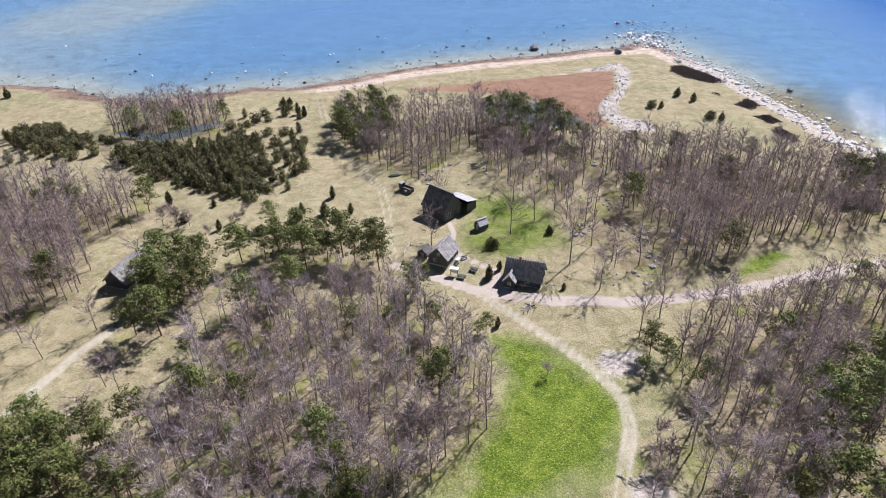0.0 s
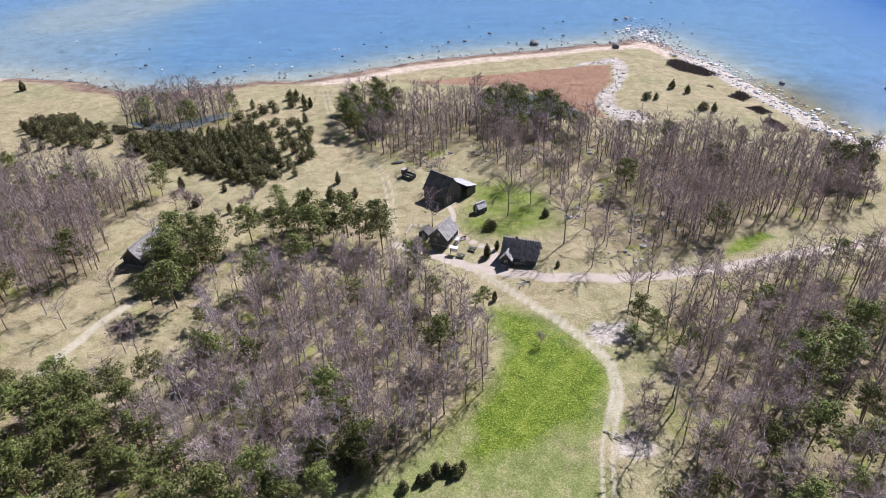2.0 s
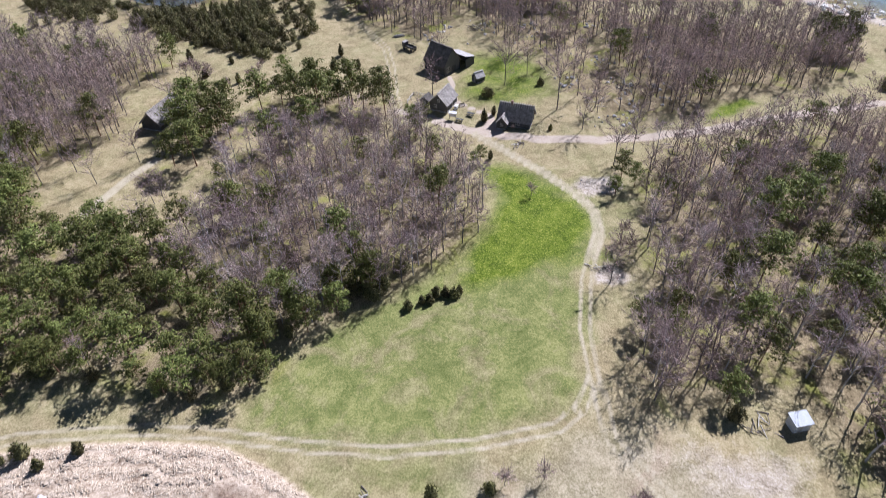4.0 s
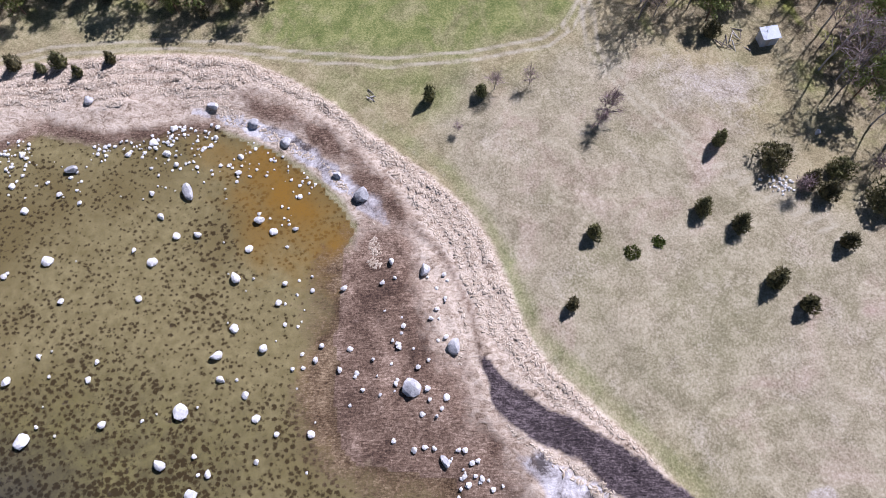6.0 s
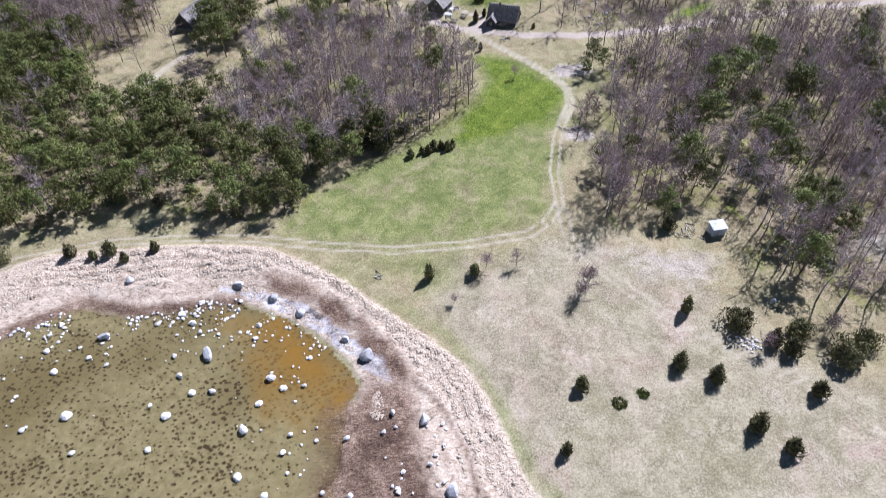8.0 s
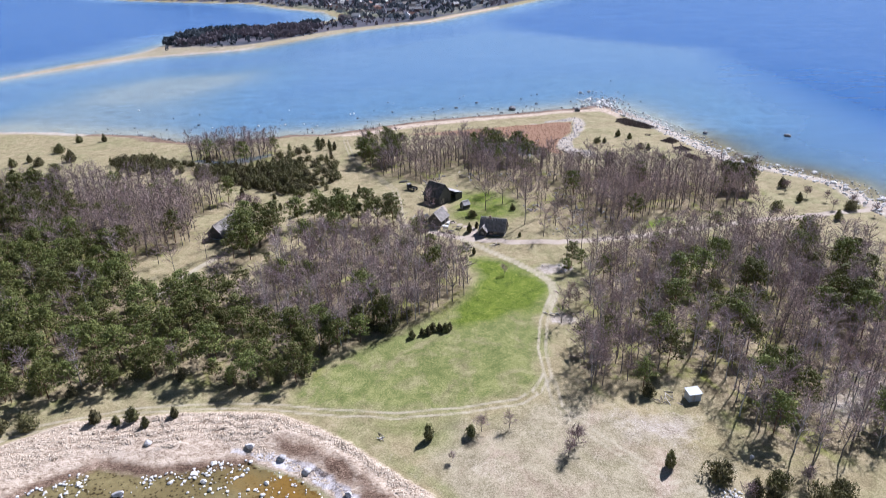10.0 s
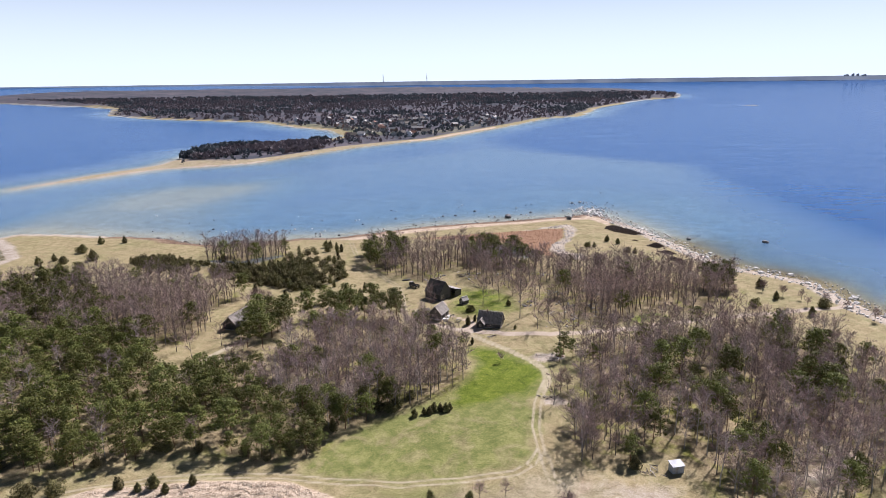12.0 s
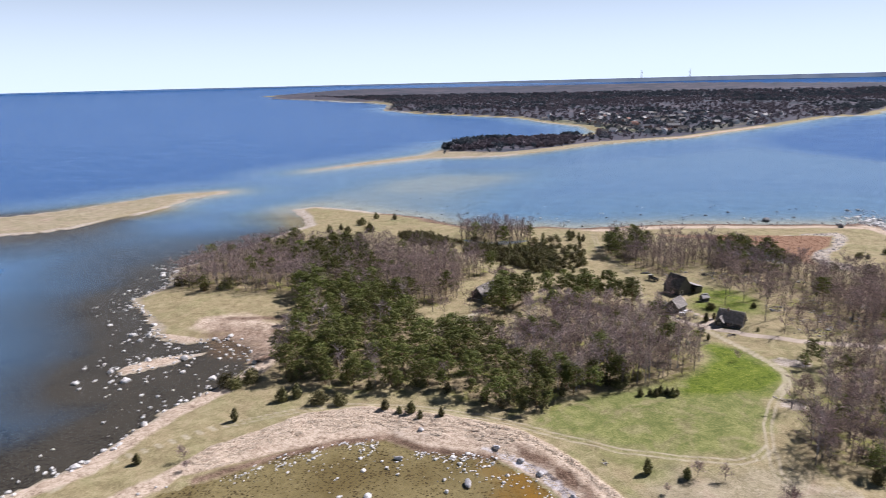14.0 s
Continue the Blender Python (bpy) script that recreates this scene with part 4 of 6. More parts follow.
def bush_shape(seed, height, width, leaves, upright=1.0, blade=0.3):
    """Needle bush made of many upward sprays, with an uneven outline."""
    r = np.random.default_rng(seed)
    stem, crown = Soup(), Soup()
    lobes = max(3, int(width * 2.2))
    for k in range(lobes):
        ang, rr = r.uniform(0, 2 * np.pi), r.uniform(0.0, 0.34) * width * (k > 0)
        base = np.array((np.cos(ang) * rr, np.sin(ang) * rr, 0.0))
        h = height * r.uniform(0.65, 1.0) * (1 - 0.5 * rr / width)
        tipv = base + np.array((np.cos(ang) * rr * 0.5, np.sin(ang) * rr * 0.5, h))
        if k == 0:
            stem.limb(base - np.array((0, 0, 0.2)), base + (tipv - base) * 0.6, 0.07, 0.02, 5)
        m = leaves // lobes
        u = r.uniform(0.03, 1.0, m)
        prof = np.sin(np.pi * np.clip(u, 0, 1) ** 0.7 * 0.93 + 0.15)
        a = r.uniform(0, 2 * np.pi, m)
        lw = width * (0.5 if lobes < 4 else 0.34) * r.uniform(0.6, 1.0, m) * prof
        p = base + (tipv - base) * u[:, None] + np.stack([np.cos(a) * lw, np.sin(a) * lw, np.zeros(m)], -1)
        out = np.stack([np.cos(a) * 0.6, np.sin(a) * 0.6, np.full(m, upright)], -1) + r.normal(0, 0.35, (m, 3))
        out /= np.linalg.norm(out, axis=1, keepdims=True)
        half_m = m // 2
        crown.blades(p[:half_m] - out[:half_m] * 0.15, p[:half_m] + out[:half_m] * r.uniform(0.3, 0.65, half_m)[:, None], r.uniform(blade * 0.5, blade * 0.8, half_m), r)
        face = np.stack([np.cos(a), np.sin(a), u * 1.4], -1) + r.normal(0, 0.25, (m, 3))
        face /= np.linalg.norm(face, axis=1, keepdims=True)
        crown.plates(p[half_m:], face[half_m:], r.uniform(blade * 1.0, blade * 1.9, m - half_m), r)
    return stem.arrays(), crown.arrays()


def plant(name, made, stem_mat, crown_mat, label, category, group, stem="trunk", crown="crown"):
    ob = empty(name, pose(0, 0, -500), label, category, group)
    part(stem, mesh_np(stem, *made[0], True), stem_mat, ob)
    part(crown, mesh_np(crown, *made[1]), crown_mat, ob)
    return ob


def height_at(x, y):
    x, y = np.atleast_1d(np.asarray(x, float)), np.atleast_1d(np.asarray(y, float))
    return ground_height(x, y, land_shape(x, y))


def scatter(poly, gap, seed, edge=0.0, holes=()):
    """Random points in an outline, no two nearer than gap."""
    r = np.random.default_rng(seed)
    p = np.array(poly)
    lo, hi = p.min(0), p.max(0)
    count = int((hi - lo).prod() / gap ** 2 * 3)
    c = r.uniform(lo, hi, (count, 2))
    ok = within(poly, c[:, 0], c[:, 1])
    for line, half in OPEN_LINES:
        ok &= line_distance(line, c[:, 0], c[:, 1], half + 1) > half
    for bx, by, br in BUILT:
        ok &= np.hypot(c[:, 0] - bx, c[:, 1] - by) > br
    for hole in holes:
        ok &= ~within(hole, c[:, 0], c[:, 1])
    cells, out = {}, []
    for x, y in c[ok]:
        k = (int(x // gap), int(y // gap))
        if all(math.hypot(x - a, y - b) >= gap for i in (-1, 0, 1) for j in (-1, 0, 1) for a, b in cells.get((k[0] + i, k[1] + j), ())):
            cells.setdefault(k, []).append((x, y))
            out.append((x, y))
    return out


PINE_AREAS = (PINES_W, PINES_HUT, PINES_GLADE, PINES_MID, PINES_N, PINES_N2, PINES_SE, PINES_SE2, PINES_SE3, PINES_NW, PINES_E)
bare_spots, pine_spots, juniper_spots = [], [], []
for poly, gap, share, seed in ((WOOD_SW, 2.6, 0.06, 1), (WOOD_W, 2.6, 0.05, 2), (WOOD_POND, 2.8, 0.05, 3), (WOOD_N, 2.8, 0.03, 4), (WOOD_E, 2.5, 0.015, 5), (WOOD_E2, 5.0, 0.03, 6), (WOOD_SE, 2.7, 0.04, 7)):
    for x, y in scatter(poly, gap, seed, holes=(LAWN, CLEARING_N)):
        inner = any(bool(within(q, np.array([x]), np.array([y]))[0]) for q in PINE_AREAS)
        chance = rng.random()
        if (inner and chance < 0.5) or float(value_noise(x, y, 6.5, 83)) < 0.2:
            continue
        (pine_spots if chance > 1 - share else bare_spots).append((x, y))
for poly, gap, seed in ((PINES_W, 4.2, 11), (PINES_HUT, 4.0, 12), (PINES_GLADE, 3.6, 20), (PINES_MID, 4.2, 13), (PINES_N, 4.2, 14), (PINES_N2, 4.6, 15), (PINES_SE, 5.9, 16), (PINES_SE2, 5.4, 17), (PINES_SE3, 5.2, 18), (PINES_NW, 4.8, 19), (PINES_E, 4.0, 23)):
    for x, y in scatter(poly, gap, seed):
        (bare_spots if rng.random() < 0.12 else pine_spots).append((x, y))
for poly, gap, seed in ((JUNIPERS_A, 2.5, 21), (JUNIPERS_B, 2.2, 22)):
    juniper_spots += scatter(poly, gap, seed)
# upright junipers east of the thicket and single ones round both thickets
juniper_spots += [(-62.7, 223.9), (-56.8, 224.7), (-54.8, 209.9), (-50.5, 212.5), (-47.5, 206.4), (-44.8, 196.7), (-50.6, 198.6), (-54.9, 201.4), (-55.5, 191.8), (-52.9, 187.8), (-50.1, 186.9), (-47.2, 181.2), (-53.1, 181), (-46.7, 192.3), (-57.7, 214.8),
                  (-60.6, 243.1), (-54.4, 238.7), (-52, 226), (-60.2, 249.1), (-68.2, 243.5), (-69.8, 236.6), (-75.1, 240.9), (-65.5, 236.4), (-49, 202), (-52.5, 206), (-46, 201), (-49, 216), (-53, 219), (-48, 209)]
juniper_spots += [(-140, 206), (-127, 200), (-135.8, 209), (-124, 206.5), (-117, 219), (-111.5, 215), (-121, 221.5), (-110.6, 225), (-144, 204), (-118, 209), (-72, 232), (-77, 229)]

ALDERS = [plant("alder_tree", bare_tree(100 + k, 10.8 + k * 0.8, 0.26, 8), M_BARK, M_TWIG, "leafless grey alder with pinkish brown twigs", "tree", "bare trees of the woods") for k in range(4)]
BIRCHES = [plant("birch_tree", bare_tree(120 + k, 11.5 + k * 0.9, 0.23, 8), M_BIRCH, M_TWIGB, "leafless pale-barked birch with fine twigs", "tree", "bare trees of the woods") for k in range(3)]
PINES = [plant("pine_tree", pine_tree(140 + k, 9.8 + k * 0.9), M_PINEBARK, M_NEEDLE, "green pine with rusty trunk and clumped crown", "tree", "pines of the woods") for k in range(4)]
JUNIPERS = [plant("juniper", bush_shape(160 + k, h, w, 580, 0.55, 0.3), M_BARK, M_JUNIPER, "dark green juniper bush on dry grass", "bush", "junipers", "stem", "foliage") for k, (h, w) in enumerate(((4.2, 3.6), (3.5, 4.2), (2.8, 4.4), (5.0, 2.8)))]
MASTERS = ALDERS + BIRCHES + PINES + JUNIPERS


def put_plant(master, x, y, scale, turn=None, squash=1.0, label=""):
    ob = copy_thing(master, Matrix.Translation((x, y, float(height_at(x, y)[0]) - 0.05)) @ Matrix.Rotation(rng.uniform(0, 6.28) if turn is None else turn, 4, "Z"))
    ob.scale = (scale, scale, scale * squash)
    return tagged(ob, label)


def baked(masters, spots, low, high, name, material, stems, label):
    """Many far trees joined into one mesh: trunks in one object, crowns in another."""
    for which, mt in ((0, stems), (1, material)):
        vs, fs, n = [], [], 0
        r = np.random.default_rng(5)
        zs = height_at([p[0] for p in spots], [p[1] for p in spots])
        for (x, y), z in zip(spots, zs):
            v, f = masters[r.integers(len(masters))][which]
            a, s, q = r.uniform(0, 6.28), r.uniform(low, high), r.uniform(0.9, 1.15)
            c, sn = np.cos(a) * s, np.sin(a) * s
            vs.append(np.stack([v[:, 0] * c - v[:, 1] * sn + x, v[:, 0] * sn + v[:, 1] * c + y, v[:, 2] * s * q + z - 0.05], -1))
            fs.append(f + n)
            n += len(v)
        ob = part(name + ("_trunks" if which == 0 else "_crowns"), mesh_np(name, np.concatenate(vs), np.concatenate(fs)), mt)
        tagged(ob, label, "trees", "", "stuff")


order = sorted(bare_spots, key=lambda p: abs(p[0] * 0.3) + p[1])
near_bare, far_bare = order[:600], order[600:]
for k, (x, y) in enumerate(near_bare):
    put_plant(BIRCHES[rng.integers(3)] if k % 2 else ALDERS[rng.integers(4)], x, y, rng.uniform(0.7, 1.1))
LITE = [bare_tree(200 + k, 10.8 + k * 0.7, 0.25, 7, 17) for k in range(5)]
half = len(far_bare) // 2
baked(LITE, far_bare[:half], 0.7, 1.1, "alder_wood", M_TWIG, M_BARK, "dense wood of leafless grey alders")
baked(LITE, far_bare[half:], 0.7, 1.1, "birch_wood", M_TWIGB, M_BARK, "dense wood of leafless birches and alders")
for x, y in pine_spots[:300]:
    put_plant(PINES[rng.integers(4)], x, y, rng.uniform(0.7, 1.12))
if len(pine_spots) > 300:
    baked([pine_tree(240, 11), pine_tree(241, 12)], pine_spots[300:], 0.65, 1.08, "pine_wood", M_NEEDLE, M_PINEBARK, "dense group of green pines")
for x, y in juniper_spots:
    put_plant(JUNIPERS[rng.integers(4)], x, y, rng.uniform(0.7, 1.25))
# low dense edge of the western pine wood
SKIRT = [(-108, 41), (-96, 43), (-84, 43), (-74, 47), (-63, 51), (-54, 47.5), (-44, 45.5), (-37, 46), (-31, 49.5), (-29.5, 56), (-27, 64), (-24, 67), (-13.5, 71), (-9.5, 76)]
for (ax, ay), (bx, by) in zip(SKIRT[:-1], SKIRT[1:]):
    for k in range(int(math.hypot(bx - ax, by - ay) / 2.6)):
        u = rng.random()
        x, y = ax + (bx - ax) * u + rng.normal(0, 0.9), ay + (by - ay) * u + rng.uniform(-0.5, 3.5)
        if k % 2:
            put_plant(JUNIPERS[rng.integers(4)], x, y, rng.uniform(0.7, 1.1))
        else:
            put_plant(PINES[rng.integers(4)], x, y, rng.uniform(0.45, 0.75))
for ob in MASTERS:
    for o in list(ob.children) + [ob]:
        bpy.data.objects.remove(o)

# ---- single plants in the open ----
BUSHES = [plant("juniper", bush_shape(300 + k, h, w, n), M_BARK, M_JUNIPER, "dark green juniper bush on dry grass", "bush", "junipers", "stem", "foliage") for k, (h, w, n) in enumerate(((4.2, 1.6, 520), (3.3, 3.0, 650), (2.7, 2.3, 500), (4.2, 5.2, 1300)))]
SHRUBS = [plant("bare_shrub", bare_tree(320 + k, 3.6, 0.42, 5), M_BARK, M_TWIG, "leafless grey-brown shrub on dry grass", "shrub", "bare shrubs", "stem", "crown") for k in range(2)]
WIDE = [plant("ash_tree", bare_tree(330 + k, 15, 0.42, 24), M_BARK, M_TWIG, "tall spreading leafless tree in the open", "tree", "single bare trees") for k in range(2)]
YOUNG = [plant("pine_tree", pine_tree(340 + k, 9 + k), M_PINEBARK, M_NEEDLE, "green pine with rusty trunk in the open", "tree", "pines in the open") for k in range(2)]
TALL, BUSHY, LOW, BIG = BUSHES
for m, x, y, s in ((TALL, -2.1, 28.6, 1.0), (LOW, 6.2, 29.2, 0.95), (TALL, 42.8, 20.0, 1.05), (LOW, 22.1, 4.3, 1.1), (LOW, 18.3, -7.0, 0.85), (BUSHY, 38.8, 8.6, 1.0), (BUSHY, 43.8, 5.8, 1.05), (BUSHY, 47.3, -3.6, 1.2),
                   (LOW, 51.2, -6.8, 1.15), (LOW, 58.8, 2.6, 1.15), (BIG, 50.9, 16.2, 1.05), (BUSHY, 55.6, 13.0, 1.1), (BIG, 61.0, 14.6, 0.8), (BUSHY, 57.6, 10.9, 1.1), (BIG, 65.6, 9.6, 1.05), (BIG, 71, 12, 0.8),
                   (BUSHY, -72.1, 34.8, 0.95), (LOW, -67.4, 34.4, 0.75), (BUSHY, -64.2, 35.6, 1.0), (LOW, -60.9, 33.5, 0.75), (LOW, -55.7, 35.8, 0.9), (BUSHY, 44.8, 41.4, 1.1),
                   (TALL, -108.6, 16.7, 0.95), (LOW, -117.6, -7.6, 0.9), (BIG, -213.9, 110, 1.2), (BIG, -209, 114, 1.0), (BUSHY, -198, 107, 1.4), (BIG, -189, 113, 1.3), (BIG, -194, 248, 1.1), (BUSHY, -204, 224, 1.3), (BUSHY, -185, 240, 1.2), (BIG, -125, 34, 1.0), (BIG, -119, 37.5, 1.1), (BIG, -121, 33, 0.9), (BUSHY, -101.7, 30, 1.3), (BUSHY, -99, 33, 1.2), (BIG, -91.6, 32, 0.9), (BIG, -86, 34, 0.8)):
    put_plant(m, x, y, s * rng.uniform(1.02, 1.16))
for m, x, y, s in ((BIG, 124, 149, 1.0), (LOW, 136.7, 157.8, 1.2), (BUSHY, 137.4, 174, 1.3), (LOW, 140.3, 138.4, 1.3), (BIG, 150.7, 147.4, 1.0), (BUSHY, -194, 267, 1.4), (BUSHY, -181.7, 269.5, 1.3), (BIG, -180, 232, 1.3), (BIG, -192.5, 226.4, 1.1), (BIG, -179, 215.4, 1.1), (BUSHY, -200, 232, 1.2), (BIG, -150.6, 223, 0.9), (BIG, 79, 244, 0.8), (BUSHY, 82, 243, 0.9), (BUSHY, 92.6, 256.7, 1.1), (LOW, 96.5, 250, 1.2),
                   (BIG, 97, 231.7, 0.8), (BUSHY, 100, 230, 1.0), (TALL, -32.9, 175.7, 1.0), (TALL, -40.4, 166.6, 0.95), (BUSHY, -33.5, 164.8, 1.3), (TALL, -26.8, 166.2, 0.95), (TALL, -54, 152.2, 1.1), (TALL, -52.7, 153.9, 0.9), (TALL, -61.3, 158.2, 0.9), (LOW, -66.6, 172, 0.8), (BUSHY, -72, 163, 1.0), (TALL, -80.2, 173.5, 1.1),
                   (LOW, -67.2, 173.5, 0.6), (BUSHY, -62.4, 251.4, 1.3), (TALL, -55.3, 243.2, 1.3), (TALL, -53, 241, 1.2), (BUSHY, -60.7, 254.4, 1.0), (BUSHY, -6.9, 65.2, 0.75), (LOW, -4.6, 66.6, 0.8), (BUSHY, -3.0, 66.8, 0.75), (LOW, -1.8, 68.6, 1.0),
                   (BUSHY, 2.4, 69.4, 0.75), (BUSHY, -0.4, 69, 0.8), (BIG, -31, 78.5, 0.9), (BIG, -9, 75.5, 0.7), (BIG, -14, 68.5, 0.8), (LOW, 1.2, 68.2, 1.0), (TALL, 12.6, 137.2, 0.75), (TALL, 10.7, 116.5, 0.75), (BIG, 11.5, 147, 0.75), (BUSHY, 26.8, 153, 0.8), (LOW, 27, 129, 0.6)):
    put_plant(m, x, y, s * rng.uniform(0.95, 1.05))
for x, y, s in ((8.3, 30.2, 1.0), (13.9, 31.1, 0.9), (24.6, 22.8, 1.0), (26.0, 25.0, 1.2), (27.3, 27.2, 0.9), (2.3, 22.4, 0.6), (-107.9, -2.9, 0.9), (53.5, 11.5, 1.0), (-63, 154.8, 0.8), (-58.7, 161.2, 0.7), (-56.6, 165.1, 0.8), (-57.6, 163, 0.75), (-56.2, 168, 0.7), (-74.7, 162.6, 1.4), (-77.3, 161.2, 1.4), (-70.3, 160.9, 1.2), (-73, 160, 1.3), (66, 14.5, 1.1),
                (-104, -6, 0.7), (19.2, 100.6, 0.8), (17.3, 129, 0.4), (120, 160, 1.4), (136, 168, 1.1), (141, 161, 1.2), (146, 156, 1.0), (152, 150, 1.2), (155, 141, 1.1), (160, 132, 1.3), (139, 172, 0.9), (144, 148, 1.0), (114, 205, 1.3), (118, 200, 1.2), (36, 84, 1.3), (34.5, 79, 1.2), (37, 80, 1.4)):
    put_plant(SHRUBS[rng.integers(2)], x, y, s)
for x, y, s in ((29.9, 138.5, 1.08), (16.9, 153.5, 0.8), (19.3, 171.4, 0.8), (-3.7, 148.5, 0.72), (31.4, 71.8, 0.62), (33.8, 54, 0.75), (37, 52, 0.7), (35.5, 49, 0.7), (-83, 108, 0.6), (-90, 113, 0.65), (-63, 98, 0.6), (-66.3, 99.5, 0.55),
                (-88, 131, 0.7), (-96, 108, 0.7), (-1.8, 172, 0.55), (40, 112, 0.75), (46, 118, 0.8), (24, 160, 0.7), (35, 128, 0.7), (-76, 117, 0.6), (-100, 232, 0.6), (40.5, 137, 0.6), (110, 135, 0.7)):
    put_plant(WIDE[rng.integers(2)], x, y, s)
for x, y, s in ((-47.6, 160.5, 0.85), (-71.5, 131, 1.0), (-69.5, 135, 1.05), (-65.5, 126, 1.0), (-26.8, 153.6, 0.6), (6.3, 113, 0.5), (8.2, 114.8, 0.5), (-6.7, 129, 0.85), (-3.3, 115, 0.9), (-7.9, 125, 0.8), (40.5, 106, 0.8), (43, 103, 0.75), (-9, 131, 0.7), (45, 44.5, 0.8), (-32, 58, 0.9), (-25, 60, 0.9), (-20, 64, 0.8), (-28, 64, 0.95),
                (-22, 69, 0.8), (-15, 72, 0.9), (-36, 62, 0.95), (-61, 78, 0.9), (-66, 82, 0.95), (-68, 74, 0.9), (-56, 68, 0.9), (38, 100, 0.6), (41, 62, 0.8), (39, 57, 0.85), (43, 71, 0.7), (-53, 108, 0.6), (-50, 99, 0.7), (-48.4, 92.6, 0.8), (-45.9, 94.6, 0.7), (-55.2, 88.7, 0.95), (-60.7, 85, 1.0), (-9.8, 102.2, 0.6), (-20, 113.5, 0.8), (-37, 112, 0.6), (48, 212, 0.8), (62, 205, 0.8), (76, 203, 0.8), (112, 168, 0.8), (103, 132, 0.7)):
    put_plant(YOUNG[rng.integers(2)], x, y, s)
SPRUCE = plant("young_spruce", bush_shape(350, 4.2, 1.7, 700, 0.15, 0.32), M_BARK, M_JUNIPER, "small dark conical spruce beside the gravel path", "tree", "", "trunk", "branches")
put_plant(SPRUCE, 10.1, 134.6, 1.0)


def thicket(poly, count, label):
    """Low dense growth of bare twigs."""
    r = np.random.default_rng(len(poly) * 7 + count)
    s = Soup()
    p = np.array(poly)
    c = r.uniform(p.min(0), p.max(0), (count * 3, 2))
    c = c[within(poly, c[:, 0], c[:, 1])][:count]
    z = height_at(c[:, 0], c[:, 1])
    base = np.column_stack([c, z - 0.1])
    edge = np.clip(area_distance(poly, c[:, 0], c[:, 1], 10.0) / 2.5, 0.25, 1)
    tip = base + np.column_stack([r.normal(0, 0.5, (len(c), 2)), r.uniform(0.6, 1.7, len(c)) * edge])
    s.blades(base, tip, np.full(len(c), 0.3), r)
    ob = part("thicket", mesh_np("thicket", *s.arrays()), M_THICKET)
    tagged(ob, label, "thicket", "low thickets")


for poly, n in (([(99, 288), (103, 297), (108, 296), (113, 287), (118.5, 273.5), (111.5, 270.8), (102.3, 278.7)], 5200), ([(111, 245.6), (117.9, 251.5), (120.7, 245), (115, 239.4)], 1500), ([(112.5, 232.7), (119, 233.5), (121, 226.8), (115.6, 225)], 1300), ([(113.3, 218.4), (117.2, 222.8), (119.9, 215.6), (119.1, 209.8), (115.3, 211.9)], 1100), ([(106.5, 258), (109, 260), (110.5, 257.5), (108, 256)], 120)):
    thicket(poly, n, "low brown leafless thicket on the grassy point")

# cushions of low green growth in the dry field
for x, y, s in ((27.8, 1.4, 1.0), (31.8, 3.1, 0.8)):
    r = np.random.default_rng(int(x))
    sp = Soup()
    a, q = r.uniform(0, 6.28, 260), np.sqrt(r.uniform(0, 1, 260)) * 1.2 * s
    b = np.column_stack([x + np.cos(a) * q, y + np.sin(a) * q, np.full(260, float(height_at(x, y)[0]))])
    sp.blades(b, b + np.column_stack([r.normal(0, 0.2, (260, 2)), r.uniform(0.15, 0.45, 260)]), np.full(260, 0.25), r)
    tagged(part("juniper_mat", mesh_np("juniper_mat", *sp.arrays()), M_NEEDLE), "low round mat of green juniper in dry grass", "bush", "juniper mats")

for ob in BUSHES + SHRUBS + WIDE + YOUNG + [SPRUCE]:
    for o in list(ob.children) + [ob]:
        bpy.data.objects.remove(o)


# ---- stones ----
def rock_mesh(seed, level, flat=0.7):
    r = np.random.default_rng(seed)
    bm = bmesh.new()
    bmesh.ops.create_icosphere(bm, subdivisions=level, radius=1.0)
    cuts = [(Vector(r.normal(size=3)).normalized(), r.uniform(0.5, 0.85)) for _ in range(10)]
    sx, sy = r.uniform(0.7, 1.35, 2)
    for v in bm.verts:
        for nrm, far in cuts:
            k = v.co.dot(nrm) - far
            if k > 0:
                v.co -= nrm * k * 0.85
        v.co += v.co.normalized() * r.normal(0, 0.02)
        v.co.x *= sx
        v.co.y *= sy
        v.co.z *= flat
    me = bpy.data.meshes.new("rock")
    bm.to_mesh(me)
    bm.free()
    return me


PALE_ROCKS = [rock_mesh(400 + k, 2) for k in range(6)]
DARK_ROCKS = [rock_mesh(420 + k, 2, 0.8) for k in range(4)]
SMALL_ROCKS = [rock_mesh(440 + k, 1) for k in range(6)]
for me in PALE_ROCKS + SMALL_ROCKS:
    me.materials.append(M_ROCK)
for me in DARK_ROCKS:
    me.materials.append(M_ROCKD)
WET_ROCKS = [rock_mesh(460 + k, 2, 0.6) for k in range(4)]
for me in WET_ROCKS:
    me.materials.append(M_ROCKB)


def rock(meshes, x, y, size, label, group, sink=0.25, floor=-0.35, name="stone"):
    ob = new("boulder" if size > 0.9 else name, meshes[rng.integers(len(meshes))])
    z = max(float(height_at(x, y)[0]), floor)
    ob.matrix_world = Matrix.Translation((x, y, z + size * (0.55 - sink))) @ Matrix.Rotation(rng.uniform(0, 6.28), 4, "Z") @ Matrix.Diagonal((size, size, size, 1))
    return tagged(ob, label, "rock", group)


